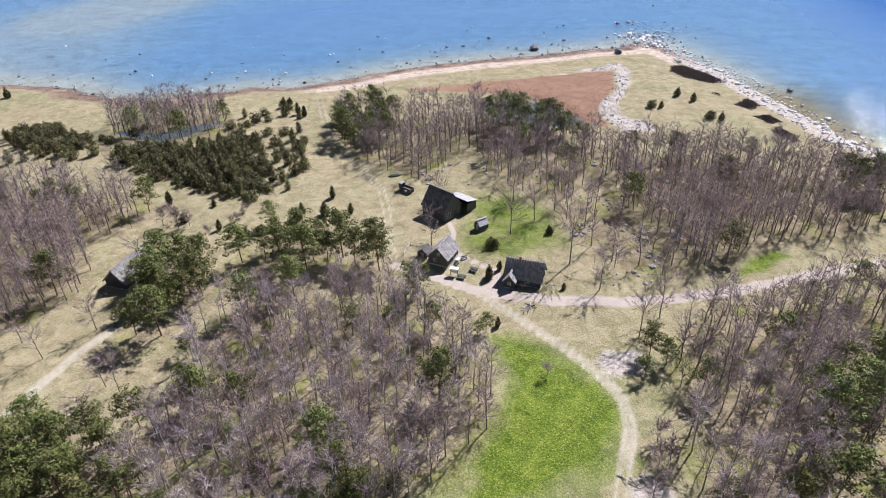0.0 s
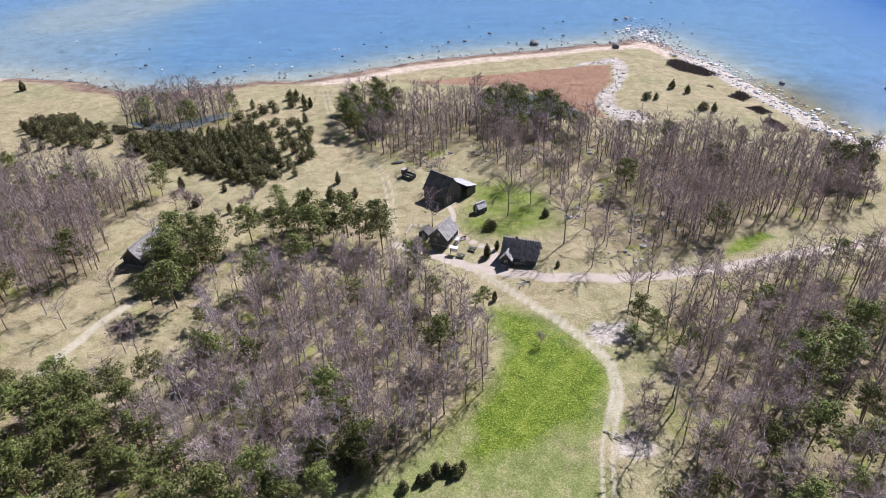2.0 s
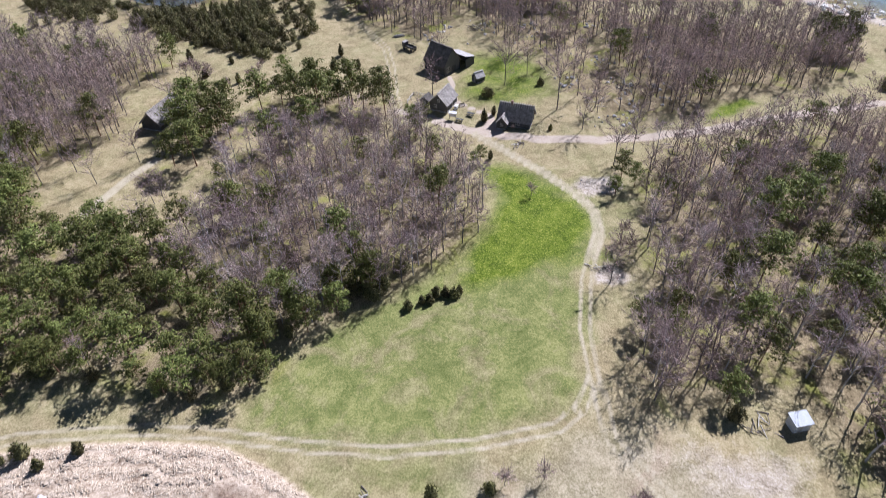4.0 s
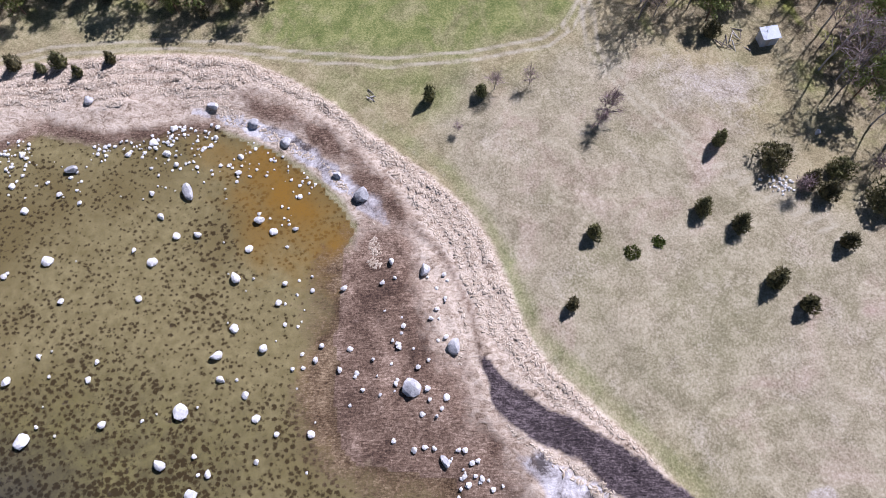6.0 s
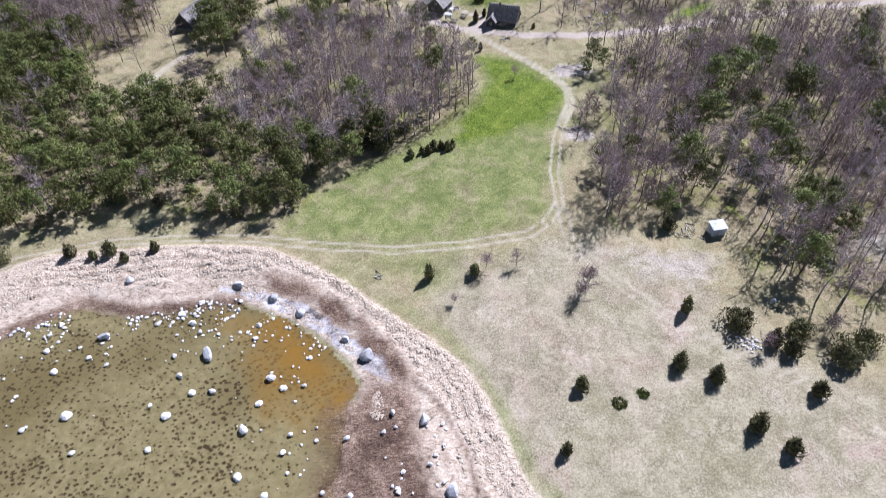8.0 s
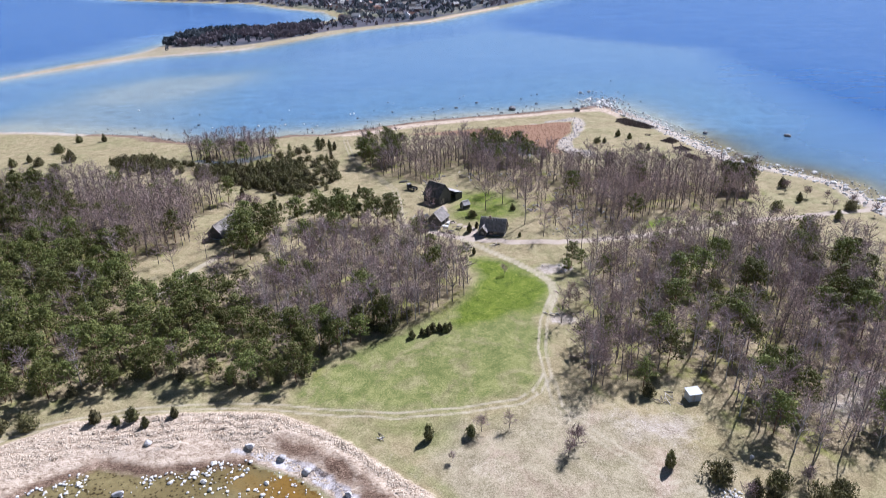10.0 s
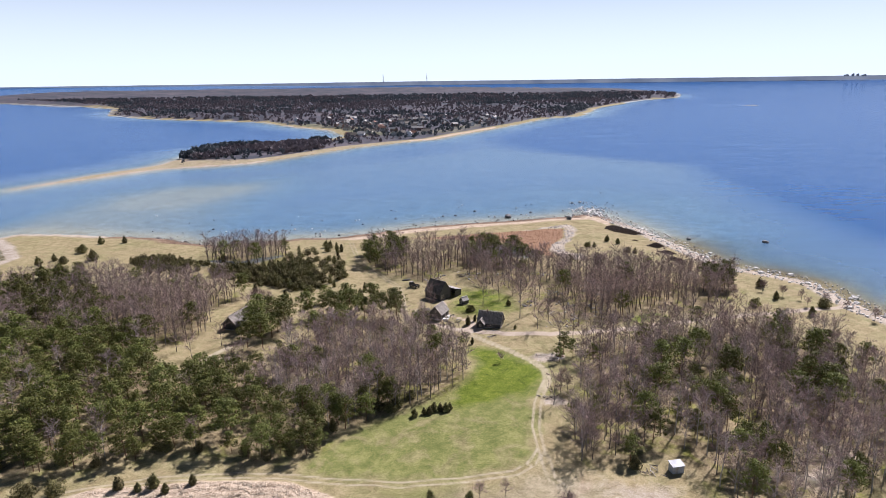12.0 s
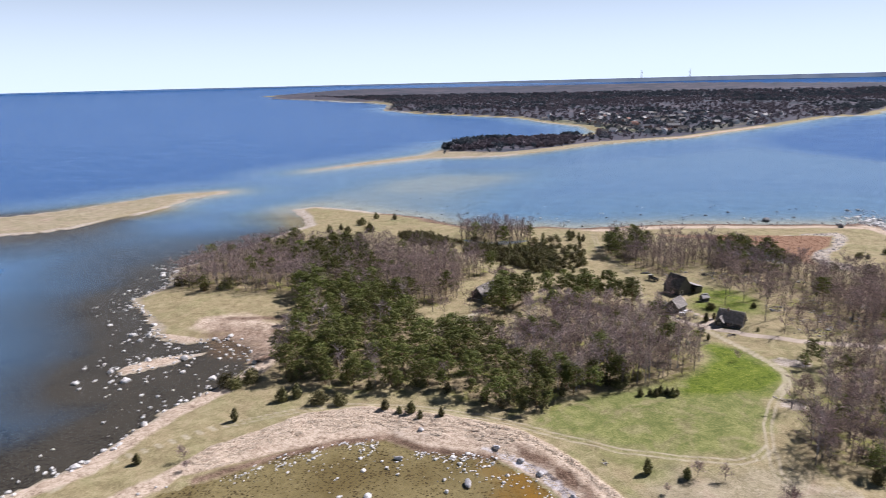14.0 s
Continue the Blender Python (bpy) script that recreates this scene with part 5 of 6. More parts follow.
for x, y, s in ((1.6, -13.0, 1.2), (-12.6, 11.2, 1.2), (-37.8, 27.3, 0.95), (-30.8, 24.1, 0.85), (-25.3, 20.6, 0.85), (-16.7, 14.6, 0.75), (-2.7, -1.3, 0.95), (-4.2, -18.4, 1.2), (-58.6, 28.5, 0.8), (-39.8, 12.0, 1.3), (-59.1, 16, 1.05), (0.3, -28, 0.8)):
    rock(DARK_ROCKS, x, y, s, "large grey granite boulder on the bay shore", "boulders round the bay")
BAY_STONES_A = [(-68.1, 13.2), (-65.0, 8.9), (-46.7, 2.2), (-43.5, 0.3), (-43.4, 7.8), (-40.6, 4.6), (-37.4, 4.8), (-29.2, 2.4), (-25.8, 5.2), (-22.5, 5.7), (-22.3, 11.2), (-32.5, 15.4), (-42.6, 16.9), (-60.2, 11.7), (-56.7, 10.2), (-45.6, 11.8), (-56.0, -5.8), (-44.5, -5.4), (-29.9, -9.9), (-48.8, -14.7), (-57.2, -14.0), (-30.8, -17.2), (-27.1, -19.4), (-23.9, -6.1)]
BAY_STONES_B = [(-19.1, -4.2), (-14.5, -3.9), (-23.2, -3.1), (-17.8, -14.5), (-17.1, -12.4), (-13.0, -12.9), (-14.4, -15.9), (-21.0, -15.7), (-25.3, -22.5), (-22.3, -24.5), (-17.7, -24.5), (-30.9, -29.6), (-33.0, -27.4), (-24.6, -28.1), (-49.5, -17.2), (-65.4, -1.9), (-69.8, 16.2), (-3.7, -26.6), (0.9, -28.0), (0.5, -19.8), (-7.6, -0.1)]
BAY_STONES_C = [(-30.7, -2.2), (-59.3, 0.6), (-61, -17.5), (-31.9, -13.9), (-25.3, -12.8), (-35.7, -21.6), (-28.2, 7.2), (-32.7, -32.1), (-46.2, -23.3), (-56.7, -25.5), (-25.6, -34), (-37.5, -28.5)]
for x, y in BAY_STONES_C:
    rock(PALE_ROCKS, x, y, rng.uniform(0.75, 1.0), "pale bleached boulder standing in shallow water", "stones in the bay", 0.2, -0.3)
for x, y in BAY_STONES_A + BAY_STONES_B:
    rock(PALE_ROCKS, x, y, rng.uniform(0.4, 0.68), "pale bleached stone standing in shallow water", "stones in the bay", 0.2, -0.3)
r8 = np.random.default_rng(8)
placed = 0
while placed < 130:
    x, y = r8.uniform(-95, -30), r8.uniform(-4, 24)
    d = float(land_shape(np.array([x]), np.array([y]))[0])
    if -9 < d < 0.5 and r8.random() < math.exp(d / 4.5) and value_noise(x, y, 5, 31) > 0.42:
        rock(SMALL_ROCKS, x, y, r8.uniform(0.15, 0.42), "small pale stone in shallow water", "small stones in the bay", 0.15, -0.2)
        placed += 1
for _ in range(36):
    x, y = r8.uniform(-70, -16), r8.uniform(-30, 14)
    rock(SMALL_ROCKS, x, y, r8.uniform(0.16, 0.4), "small pale stone in shallow water", "small stones in the bay", 0.15, -0.2)
for _ in range(70):
    if r8.random() < 0.5:
        x, y = r8.normal(3.5, 2.2), r8.normal(-30.5, 2.6)
    else:
        x, y = r8.uniform(-13, 1), r8.uniform(-28, -2)
    rock(SMALL_ROCKS, x, y, r8.uniform(0.2, 0.46), "small pale stone on dark wrack", "small stones in the bay", 0.1, -0.2)


def stone_field(name, label, count, test, area, low, high, seed, material):
    """Uncountable shore stones joined into one mesh."""
    r = np.random.default_rng(seed)
    shapes = []
    for me in SMALL_ROCKS[:3]:
        v = np.array([tuple(q.co) for q in me.vertices])
        shapes.append((v, np.array([tuple(p.vertices) for p in me.polygons])))
    c = np.column_stack([r.uniform(area[0], area[1], count * 8), r.uniform(area[2], area[3], count * 8)])
    d = land_shape(c[:, 0], c[:, 1])
    ok = test(c[:, 0], c[:, 1], d, r.random(len(c)))
    c, d = c[ok][:count], d[ok][:count]
    z = np.maximum(ground_height(c[:, 0], c[:, 1], d), -0.3)
    vs, fs, n = [], [], 0
    for (x, y), h in zip(c, z):
        v, f = shapes[r.integers(3)]
        s, a = r.uniform(low, high) * (1 + 1.2 * (r.random() > 0.93)), r.uniform(0, 6.28)
        vs.append(np.stack([(v[:, 0] * np.cos(a) - v[:, 1] * np.sin(a)) * s + x, (v[:, 0] * np.sin(a) + v[:, 1] * np.cos(a)) * s + y, v[:, 2] * s + h + s * 0.25], -1))
        fs.append(f + n)
        n += len(v)
    tagged(part(name, mesh_np(name, np.concatenate(vs), np.concatenate(fs)), material), label, "stones", "", "stuff")


stone_field("bay_pebbles", "small pale stones strewn through the shallow bay", 260, lambda x, y, d, q: (d < 0.5) & (d > -11) & (q < np.exp(np.minimum(d, 0) / 5)) & (value_noise(x, y, 5, 31) > 0.35), (-95, -20, -12, 25), 0.13, 0.34, 58, M_ROCK)
stone_field("point_stones", "heap of pale boulders at the tip of the point", 190, lambda x, y, d, q: (q < np.exp(-np.hypot((x - 102) / 5, (y - 343) / 9) ** 1.3)), (85, 122, 325, 372), 0.35, 1.0, 51, M_ROCK)
stone_field("wash_stones", "white and grey shingle washed round the reed bed", 420, lambda x, y, d, q: within(WASH, x, y) & (q < 0.6), (48, 84, 218, 303), 0.12, 0.36, 56, M_ROCKD)
stone_field("tip_boulders", "dark and pale boulders running out from the point", 130, lambda x, y, d, q: (q < np.exp(-np.hypot((x - 108) / 6, (y - 350) / 12) ** 1.2)), (92, 132, 326, 384), 0.35, 0.85, 57, M_ROCKD)
stone_field("east_shore_stones", "grey and white stones along the open shore", 1300, lambda x, y, d, q: (np.abs(d - 1) < 9) & (q < 0.4), (104, 176, 105, 332), 0.22, 0.7, 52, M_ROCK)
stone_field("north_shore_stones", "scattered stones along the northern waterline", 420, lambda x, y, d, q: (d < 1.5) & (d > -14) & (q < np.exp(np.minimum(d, 0) / 5)), (-200, 95, 255, 345), 0.25, 0.6, 53, M_ROCKD)
stone_field("west_shore_stones", "bleached stones on the western waterline", 700, lambda x, y, d, q: (d < 3) & (d > -16) & (q < np.exp(-np.abs(d) / 7)), (-262, -104, -55, 170), 0.3, 0.75, 54, M_ROCK)
stone_field("wood_stones", "mossy fieldstones between the bare trees", 260, lambda x, y, d, q: (value_noise(x, y, 7, 41) > 0.6) & ~within(LAWN, x, y) & (line_distance(ROAD, x, y, 8.0) > 6) & ((x > 30) | (y > 182)), (-8, 70, 128, 200), 0.25, 0.6, 55, M_ROCKD)
for x, y, s in ((45, 331, 3.0), (83, 317, 3.0), (140.5, 263.5, 1.6), (-143, 306, 1.3), (24, 352, 1.4), (97, 377, 1.6), (179, 253, 2.0), (-50, 315, 1.1), (-30, 330, 1.2), (10, 338, 1.2), (62, 345, 1.3)):
    rock(WET_ROCKS, x, y, s * 0.85, "large dark boulder at the open waterline", "boulders in the sea", 0.25, -0.3)
r9 = np.random.default_rng(9)
for _ in range(110):
    x = r9.uniform(-200, 130)
    y = (263 if x < -60 else 300 + 0.28 * x) + abs(r9.normal(0, 32)) + 8
    if float(land_shape(np.array([x]), np.array([y]))[0]) < -2:
        rock(WET_ROCKS if r9.random() < 0.6 else PALE_ROCKS, x, y, r9.uniform(0.3, 0.85), "stone rising from the shallow sea", "stones in the sea", 0.1, -0.3, "sea_rock")
for _ in range(40):
    x, y = 51.4 + r9.normal(0, 1.0), 12.6 + r9.normal(0, 0.7)
    rock(SMALL_ROCKS, x, y, r9.uniform(0.16, 0.34), "pale fieldstone in a clearance heap", "clearance heap", 0.0, -0.3, "fieldstone")
rock(PALE_ROCKS, 59, 21.6, 0.6, "single pale stone in dry grass", "")
for _ in range(13):
    a = r9.uniform(0, 6.28)
    x, y = 35 + math.cos(a) * 5 * r9.uniform(0.6, 1.0), 104.5 + math.sin(a) * 3.6 * r9.uniform(0.6, 1.0)
    rock(DARK_ROCKS, x, y, r9.uniform(0.14, 0.28), "stone on the edge of a sandy pit", "stones round the pit", 0.25, -0.3, "fieldstone")

# straw clods on the bank, dry reeds in the reed bed
r10 = np.random.default_rng(10)
c = np.column_stack([r10.uniform(-108, 40, 130000), r10.uniform(-45, 40, 130000)])
c = c[(strip_mask(c[:, 0], c[:, 1]) > 0.6) & (line_distance(STRAW_OUT, c[:, 0], c[:, 1], 12.0) < 6.5 + 6 * value_noise(c[:, 0], c[:, 1], 5, 78)) & (line_distance(WRACK_LINE, c[:, 0], c[:, 1], 6.0) > 3) & (line_distance(FURROW, c[:, 0], c[:, 1], 6.0) > 1) & (line_distance(WRACK_LINE_B, c[:, 0], c[:, 1], 6.0) > 3.2)][:11000]
z = height_at(c[:, 0], c[:, 1])
ang = value_noise(c[:, 0], c[:, 1], 6, 77) * 7 + r10.normal(0, 0.9, len(c))
ln, wd, ht = r10.uniform(0.2, 0.55, len(c)), r10.uniform(0.13, 0.3, len(c)), r10.uniform(0.04, 0.13, len(c))
dx, dy = np.cos(ang), np.sin(ang)
o = np.zeros(len(c))
pts = [np.stack([c[:, 0] + dx * ln * u - dy * wd * v, c[:, 1] + dy * ln * u + dx * wd * v, z - 0.03 + ht * h], -1) for u, v, h in ((-1, 0, 0), (1, 0, 0), (0, 1, 0), (0, -1, 0), (-0.4, 0, 1), (0.45, 0, 0.85))]
vs = np.stack(pts, 1).reshape(-1, 3)
tri = np.array(((0, 3, 4), (3, 5, 4), (3, 1, 5), (1, 2, 5), (2, 4, 5), (2, 0, 4)))
fs = (np.arange(len(c))[:, None, None] * 6 + tri[None]).reshape(-1, 3)
tagged(part("straw_bank", mesh_np("straw_bank", vs, fs), M_STRAW), "bank of bleached reed straw washed up by the bay", "straw", "", "stuff")
c = np.column_stack([r10.uniform(5, 80, 30000), r10.uniform(220, 296, 30000)])
c = c[within(REED_BED, c[:, 0], c[:, 1])][:3500]
base = np.column_stack([c, height_at(c[:, 0], c[:, 1]) - 0.05])
s = Soup()
s.blades(base, base + np.column_stack([r10.normal(0, 0.25, (len(c), 2)), r10.uniform(0.12, 0.32, len(c))]), np.full(len(c), 0.3), r10)
tagged(part("reeds", mesh_np("reeds", *s.arrays()), M_REED), "rust-brown bed of dry reeds", "reeds", "", "stuff")


# ---- buildings ----
def slab(bm, corners, thick):
    """A flat board through four corners with the thickness downward along its normal."""
    p = [Vector(c) for c in corners]
    n = (p[1] - p[0]).cross(p[3] - p[0]).normalized() * thick
    top = [bm.verts.new(q) for q in p]
    low = [bm.verts.new(q - n) for q in p]
    bm.faces.new(top)
    bm.faces.new(low[::-1])
    for i in range(4):
        j = (i + 1) % 4
        bm.faces.new((top[j], top[i], low[i], low[j]))
    return bm


def prism(bm, outline, y0, y1):
    """An outline in x and z, drawn out along y."""
    a = [bm.verts.new((x, y0, z)) for x, z in outline]
    b = [bm.verts.new((x, y1, z)) for x, z in outline]
    bm.faces.new(a)
    bm.faces.new(b[::-1])
    for i in range(len(a)):
        j = (i + 1) % len(a)
        bm.faces.new((a[j], a[i], b[i], b[j]))
    bmesh.ops.recalc_face_normals(bm, faces=bm.faces[:])
    return bm


def boards_roof(parent, x0, x1, ridge, eave_y, eave, y_ridge, thick, material, courses, name="roof_course"):
    """One roof slope in lapped courses; each course is a little proud of the next."""
    for k in range(courses):
        bm = bmesh.new()
        u0, u1 = k / courses, (k + 1) / courses + 0.04
        ya, za = y_ridge + (eave_y - y_ridge) * u0, ridge + (eave - ridge) * u0
        yb, zb = y_ridge + (eave_y - y_ridge) * u1, ridge + (eave - ridge) * u1
        lift = 0.03 * (courses > 1)
        jig = rng.uniform(-0.04, 0.04, 2) if courses > 1 else (0, 0)
        slab(bm, [(x0 + jig[0], ya, za), (x0 + jig[0], yb, zb + lift), (x1 + jig[1], yb, zb + lift), (x1 + jig[1], ya, za)] if eave_y < y_ridge else [(x1 + jig[1], ya, za), (x1 + jig[1], yb, zb + lift), (x0 + jig[0], yb, zb + lift), (x0 + jig[0], ya, za)], thick)
        part(name, bm, material, parent)


def window(parent, cx, cy, cz, w, h, facing):
    """facing: the outward direction, 'x', 'y', '-x' or '-y'. Frame, glazing bar and pane."""
    sgn = -1 if facing[0] == "-" else 1
    flip = facing[-1] == "x"
    bm = bmesh.new()
    for ox, oz, sx, sz in ((0, h / 2, w + 0.16, 0.09), (0, -h / 2, w + 0.16, 0.09), (w / 2, 0, 0.09, h), (-w / 2, 0, 0.09, h), (0, 0, 0.05, h), (0, 0, w, 0.05)):
        box(bm, *((cx + sgn * 0.03, cy + ox) if flip else (cx + ox, cy + sgn * 0.03)), cz + oz, *((0.07, sx) if flip else (sx, 0.07)), sz)
    fr = part("window", bm, M_PALE, parent, "white-painted window frame")
    bm = bmesh.new()
    box(bm, *((cx + sgn * 0.012, cy) if flip else (cx, cy + sgn * 0.012)), cz, *((0.03, w) if flip else (w, 0.03)), h)
    part("pane", bm, M_GLASS, fr)


def gable_house(name, label, x, y, turn, length, width, eave, ridge, roof_mat, wall_mat, over=0.45, thick=0.22, courses=7, poles=0, base=0.25):
    """House with its ridge along its own x; four walls with corner boards, two roof slopes, ridge, and poles riding on the ridge."""
    ob = empty(name, Matrix.Translation((x, y, float(height_at(x, y)[0]) - 0.1)) @ Matrix.Rotation(turn, 4, "Z"), label, "house")
    hl, hw, t = length / 2, width / 2, 0.18
    for s in (-1, 1):
        part("wall", box(bmesh.new(), 0, s * (hw - t / 2), eave / 2 + base / 2, length, t, eave - base), wall_mat, ob)
        gable = [(-hw, base), (hw, base), (hw, eave), (0, ridge), (-hw, eave)]
        bm = bmesh.new()
        fr = [bm.verts.new((s * (hl + 0.004), u, v)) for u, v in gable]
        bk = [bm.verts.new((s * (hl - t), u, v)) for u, v in gable]
        bm.faces.new(fr)
        bm.faces.new(bk[::-1])
        for i in range(5):
            j = (i + 1) % 5
            bm.faces.new((fr[j], fr[i], bk[i], bk[j]))
        bmesh.ops.recalc_face_normals(bm, faces=bm.faces[:])
        part("gable_wall", bm, wall_mat, ob)
        for e in (-1, 1):
            bm = box(bmesh.new(), s * (hl + 0.02), e * (hw + 0.02), eave / 2 + base / 2, 0.16, 0.16, eave - base)
            part("corner_board", bm, wall_mat, ob)
    part("stone_footing", box(bmesh.new(), 0, 0, base / 2 + 0.03, length + 0.1, width + 0.1, base + 0.1, 0, 0.04), M_ROCKD, ob)
    drop = (ridge - eave) / hw * over
    for s in (-1, 1):
        boards_roof(ob, -hl - over, hl + over, ridge + thick, s * (hw + over), eave - drop + thick, 0, thick, roof_mat, courses)
    part("ridge_cap", box(bmesh.new(), 0, 0, ridge + thick + 0.03, length + 2 * over, 0.5, 0.14, 0, 0.05), roof_mat, ob)
    for k in range(poles):
        px = -hl - over * 0.5 + (length + over) * k / (poles - 1)
        bm = bmesh.new()
        slope = math.atan2(ridge - eave, hw)
        for s in (-1, 1):
            made = bmesh.ops.create_cone(bm, cap_ends=True, segments=6, radius1=0.055, radius2=0.05, depth=1.25,
                                         matrix=Matrix.Translation((px + s * 0.05, s * 0.42, ridge + thick - 0.10)) @ Matrix.Rotation(-s * (math.pi / 2 + slope) + math.pi, 4, "X"))
        part("ridge_pole", bm, M_PALE, ob, "bleached pole riding on the ridge")
    return ob


barn = gable_house("barn", "steep dark barn with weathered board roof", -1.1, 165.2, radians(-43), 8.0, 6.6, 3.5, 7.7, M_THATCHD, M_TAR, 0.4, 0.16, 9)
window(barn, 4.02, -1.6, 1.7, 1.3, 1.5, "x")
part("door", box(bmesh.new(), 4.06, 0.9, 1.3, 0.08, 1.6, 2.0), M_TAR, barn, "dark boarded door")
lean_to = empty("lean_to_shed", Matrix.Translation((4.9, 168.6, float(height_at(4.9, 168.6)[0]) - 0.05)) @ Matrix.Rotation(radians(-43), 4, "Z"), "lean-to shed with pale metal roof beside the barn", "shed")
for sx in (-3.2, 3.2):
    part("side_wall", box(bmesh.new(), sx, 0, 1.35, 0.14, 3.8, 2.7), M_TAR, lean_to)
part("back_wall", box(bmesh.new(), 0, 1.85, 1.25, 6.26, 0.14, 2.5), M_TAR, lean_to)
part("post", box(bmesh.new(), 0.4, -1.8, 1.5, 0.18, 0.18, 3.0), M_TAR, lean_to)
for k in range(9):
    bm = slab(bmesh.new(), [(-3.6 + k * 0.8, 2.25, 2.7 + 0.02 * (k % 2)), (-3.6 + k * 0.8, -2.2, 3.9 + 0.02 * (k % 2)), (-2.8 + k * 0.8, -2.2, 3.9 + 0.02 * (k % 2)), (-2.8 + k * 0.8, 2.25, 2.7 + 0.02 * (k % 2))], 0.06)
    bmesh.ops.recalc_face_normals(bm, faces=bm.faces[:])
    part("roof_sheet", bm, M_BOARD, lean_to, "pale grey roof sheet")

cottage = gable_house("cottage", "dark board cottage with grey shingle roof", -0.7, 142.2, radians(65), 6.4, 4.9, 2.6, 5.1, M_THATCH, M_TAR, 0.4, 0.16, 8)
window(cottage, -3.22, 0.9, 1.5, 0.7, 0.8, "-x")
window(cottage, -3.22, -0.1, 3.3, 0.6, 0.7, "-x")
part("door", box(bmesh.new(), 0.4, -2.5, 1.2, 0.9, 0.08, 1.9), M_BOARD, cottage, "weathered grey door")
for k in range(2):
    part("gable_board", slab(bmesh.new(), [(-3.68, 0, 5.34), (-3.68, (2.9 if k else -2.9), 2.28), (-3.6, (2.9 if k else -2.9), 2.28), (-3.6, 0, 5.34)], 0.16), M_PALE, cottage)
outshed = gable_house("woodshed", "small low dark shed against the cottage", -5.4, 144.4, radians(65), 2.8, 2.4, 1.7, 2.6, M_THATCHD, M_TAR, 0.25, 0.12, 4)
part("hatch", box(bmesh.new(), -1.43, 0, 0.95, 0.06, 0.8, 1.2), M_BOARD, outshed)

house = gable_house("thatched_house", "dark log house with grey reed thatch", 18.5, 133.2, radians(-19), 8.3, 5.2, 2.3, 5.3, M_THATCH, M_TAR, 0.5, 0.3, 6, 16)
window(house, 1.0, -2.6, 1.3, 0.9, 0.8, "-y")
part("chimney", box(bmesh.new(), -1.3, 0, 5.75, 0.55, 0.55, 1.2, 0, 0.03), M_BRICK, house, "short sooty chimney")
porch = gable_house("porch", "small gabled porch of the thatched house", 14.9, 131.2, radians(71), 3.0, 2.6, 2.1, 3.5, M_THATCH, M_TAR, 0.3, 0.14, 4)
window(porch, -1.52, 0.0, 1.4, 0.7, 0.7, "-x")
part("side_door", box(bmesh.new(), 0.2, 1.34, 1.1, 0.8, 0.08, 1.8), M_BOARD, porch)

hut = gable_house("privy", "small dark hut with grey board roof on the lawn", 9.4, 156.3, radians(35), 2.7, 2.2, 1.9, 3.0, M_BOARD, M_TAR, 0.25, 0.1, 4)
part("door", box(bmesh.new(), -1.38, 0, 1.1, 0.06, 0.8, 1.6), M_BOARD, hut)
boathouse = gable_house("long_thatched_shed", "long low shed with pale poles on its thatch", -76.3, 137.6, radians(73), 11, 5.6, 2.2, 5.0, M_THATCH, M_TAR, 0.5, 0.3, 6, 18)
part("door", box(bmesh.new(), -5.54, 0, 1.3, 0.08, 1.6, 2.0), M_TAR, boathouse)

box_shed = empty("metal_shed", Matrix.Translation((54.2, 39.8, float(height_at(54.2, 39.8)[0]) - 0.03)) @ Matrix.Rotation(radians(10), 4, "Z"), "small white metal shed at the wood's edge", "shed")
for sy in (-1.15, 1.15):
    for k in range(10):
        part("wall_panel", box(bmesh.new(), -1.35 + k * 0.3, sy + 0.02 * (k % 2), 1.05, 0.3, 0.08, 2.1), M_SHEET, box_shed)
for sx in (-1.52, 1.52):
    part("end_wall", box(bmesh.new(), sx, 0, 1.05, 0.08, 2.3, 2.1), M_SHEET, box_shed)
part("roof", slab(bmesh.new(), [(-1.75, -1.4, 2.12), (1.75, -1.4, 2.12), (1.75, 1.4, 2.42), (-1.75, 1.4, 2.42)], 0.09), M_SHEET, box_shed, "pale sloping metal roof")
part("door", box(bmesh.new(), -0.5, -1.21, 0.98, 0.85, 0.05, 1.8), M_BOARD, box_shed)
part("skid", box(bmesh.new(), 0, -0.8, 0.03, 3.1, 0.15, 0.12), M_TAR, box_shed)
box_shed.scale = (0.88, 0.88, 0.95)

# ---- yard things ----
def picnic_table(x, y, turn, material, label):
    ob = empty("picnic_table", Matrix.Translation((x, y, float(height_at(x, y)[0]))) @ Matrix.Rotation(turn, 4, "Z"), label, "table", "picnic tables")
    for k in range(4):
        part("tabletop_board", box(bmesh.new(), 0, -0.3 + k * 0.2, 0.74, 1.9, 0.18, 0.05), material, ob)
    for s in (-1, 1):
        part("bench_seat", box(bmesh.new(), 0, s * 0.72, 0.44, 1.9, 0.28, 0.05), material, ob)
        for e in (-1, 1):
            part("leg", slab(bmesh.new(), [(e * 0.7, s * 0.25, 0.72), (e * 0.7, s * 0.75, 0), (e * 0.7 + 0.08, s * 0.75, 0), (e * 0.7 + 0.08, s * 0.25, 0.72)], 0.09), material, ob)
    return ob


picnic_table(6.6, 137.2, radians(-25), M_TAR, "dark wooden picnic table on the lawn")
picnic_table(3.6, 134.4, radians(-20), M_TAR, "dark wooden picnic table by the gravel road")


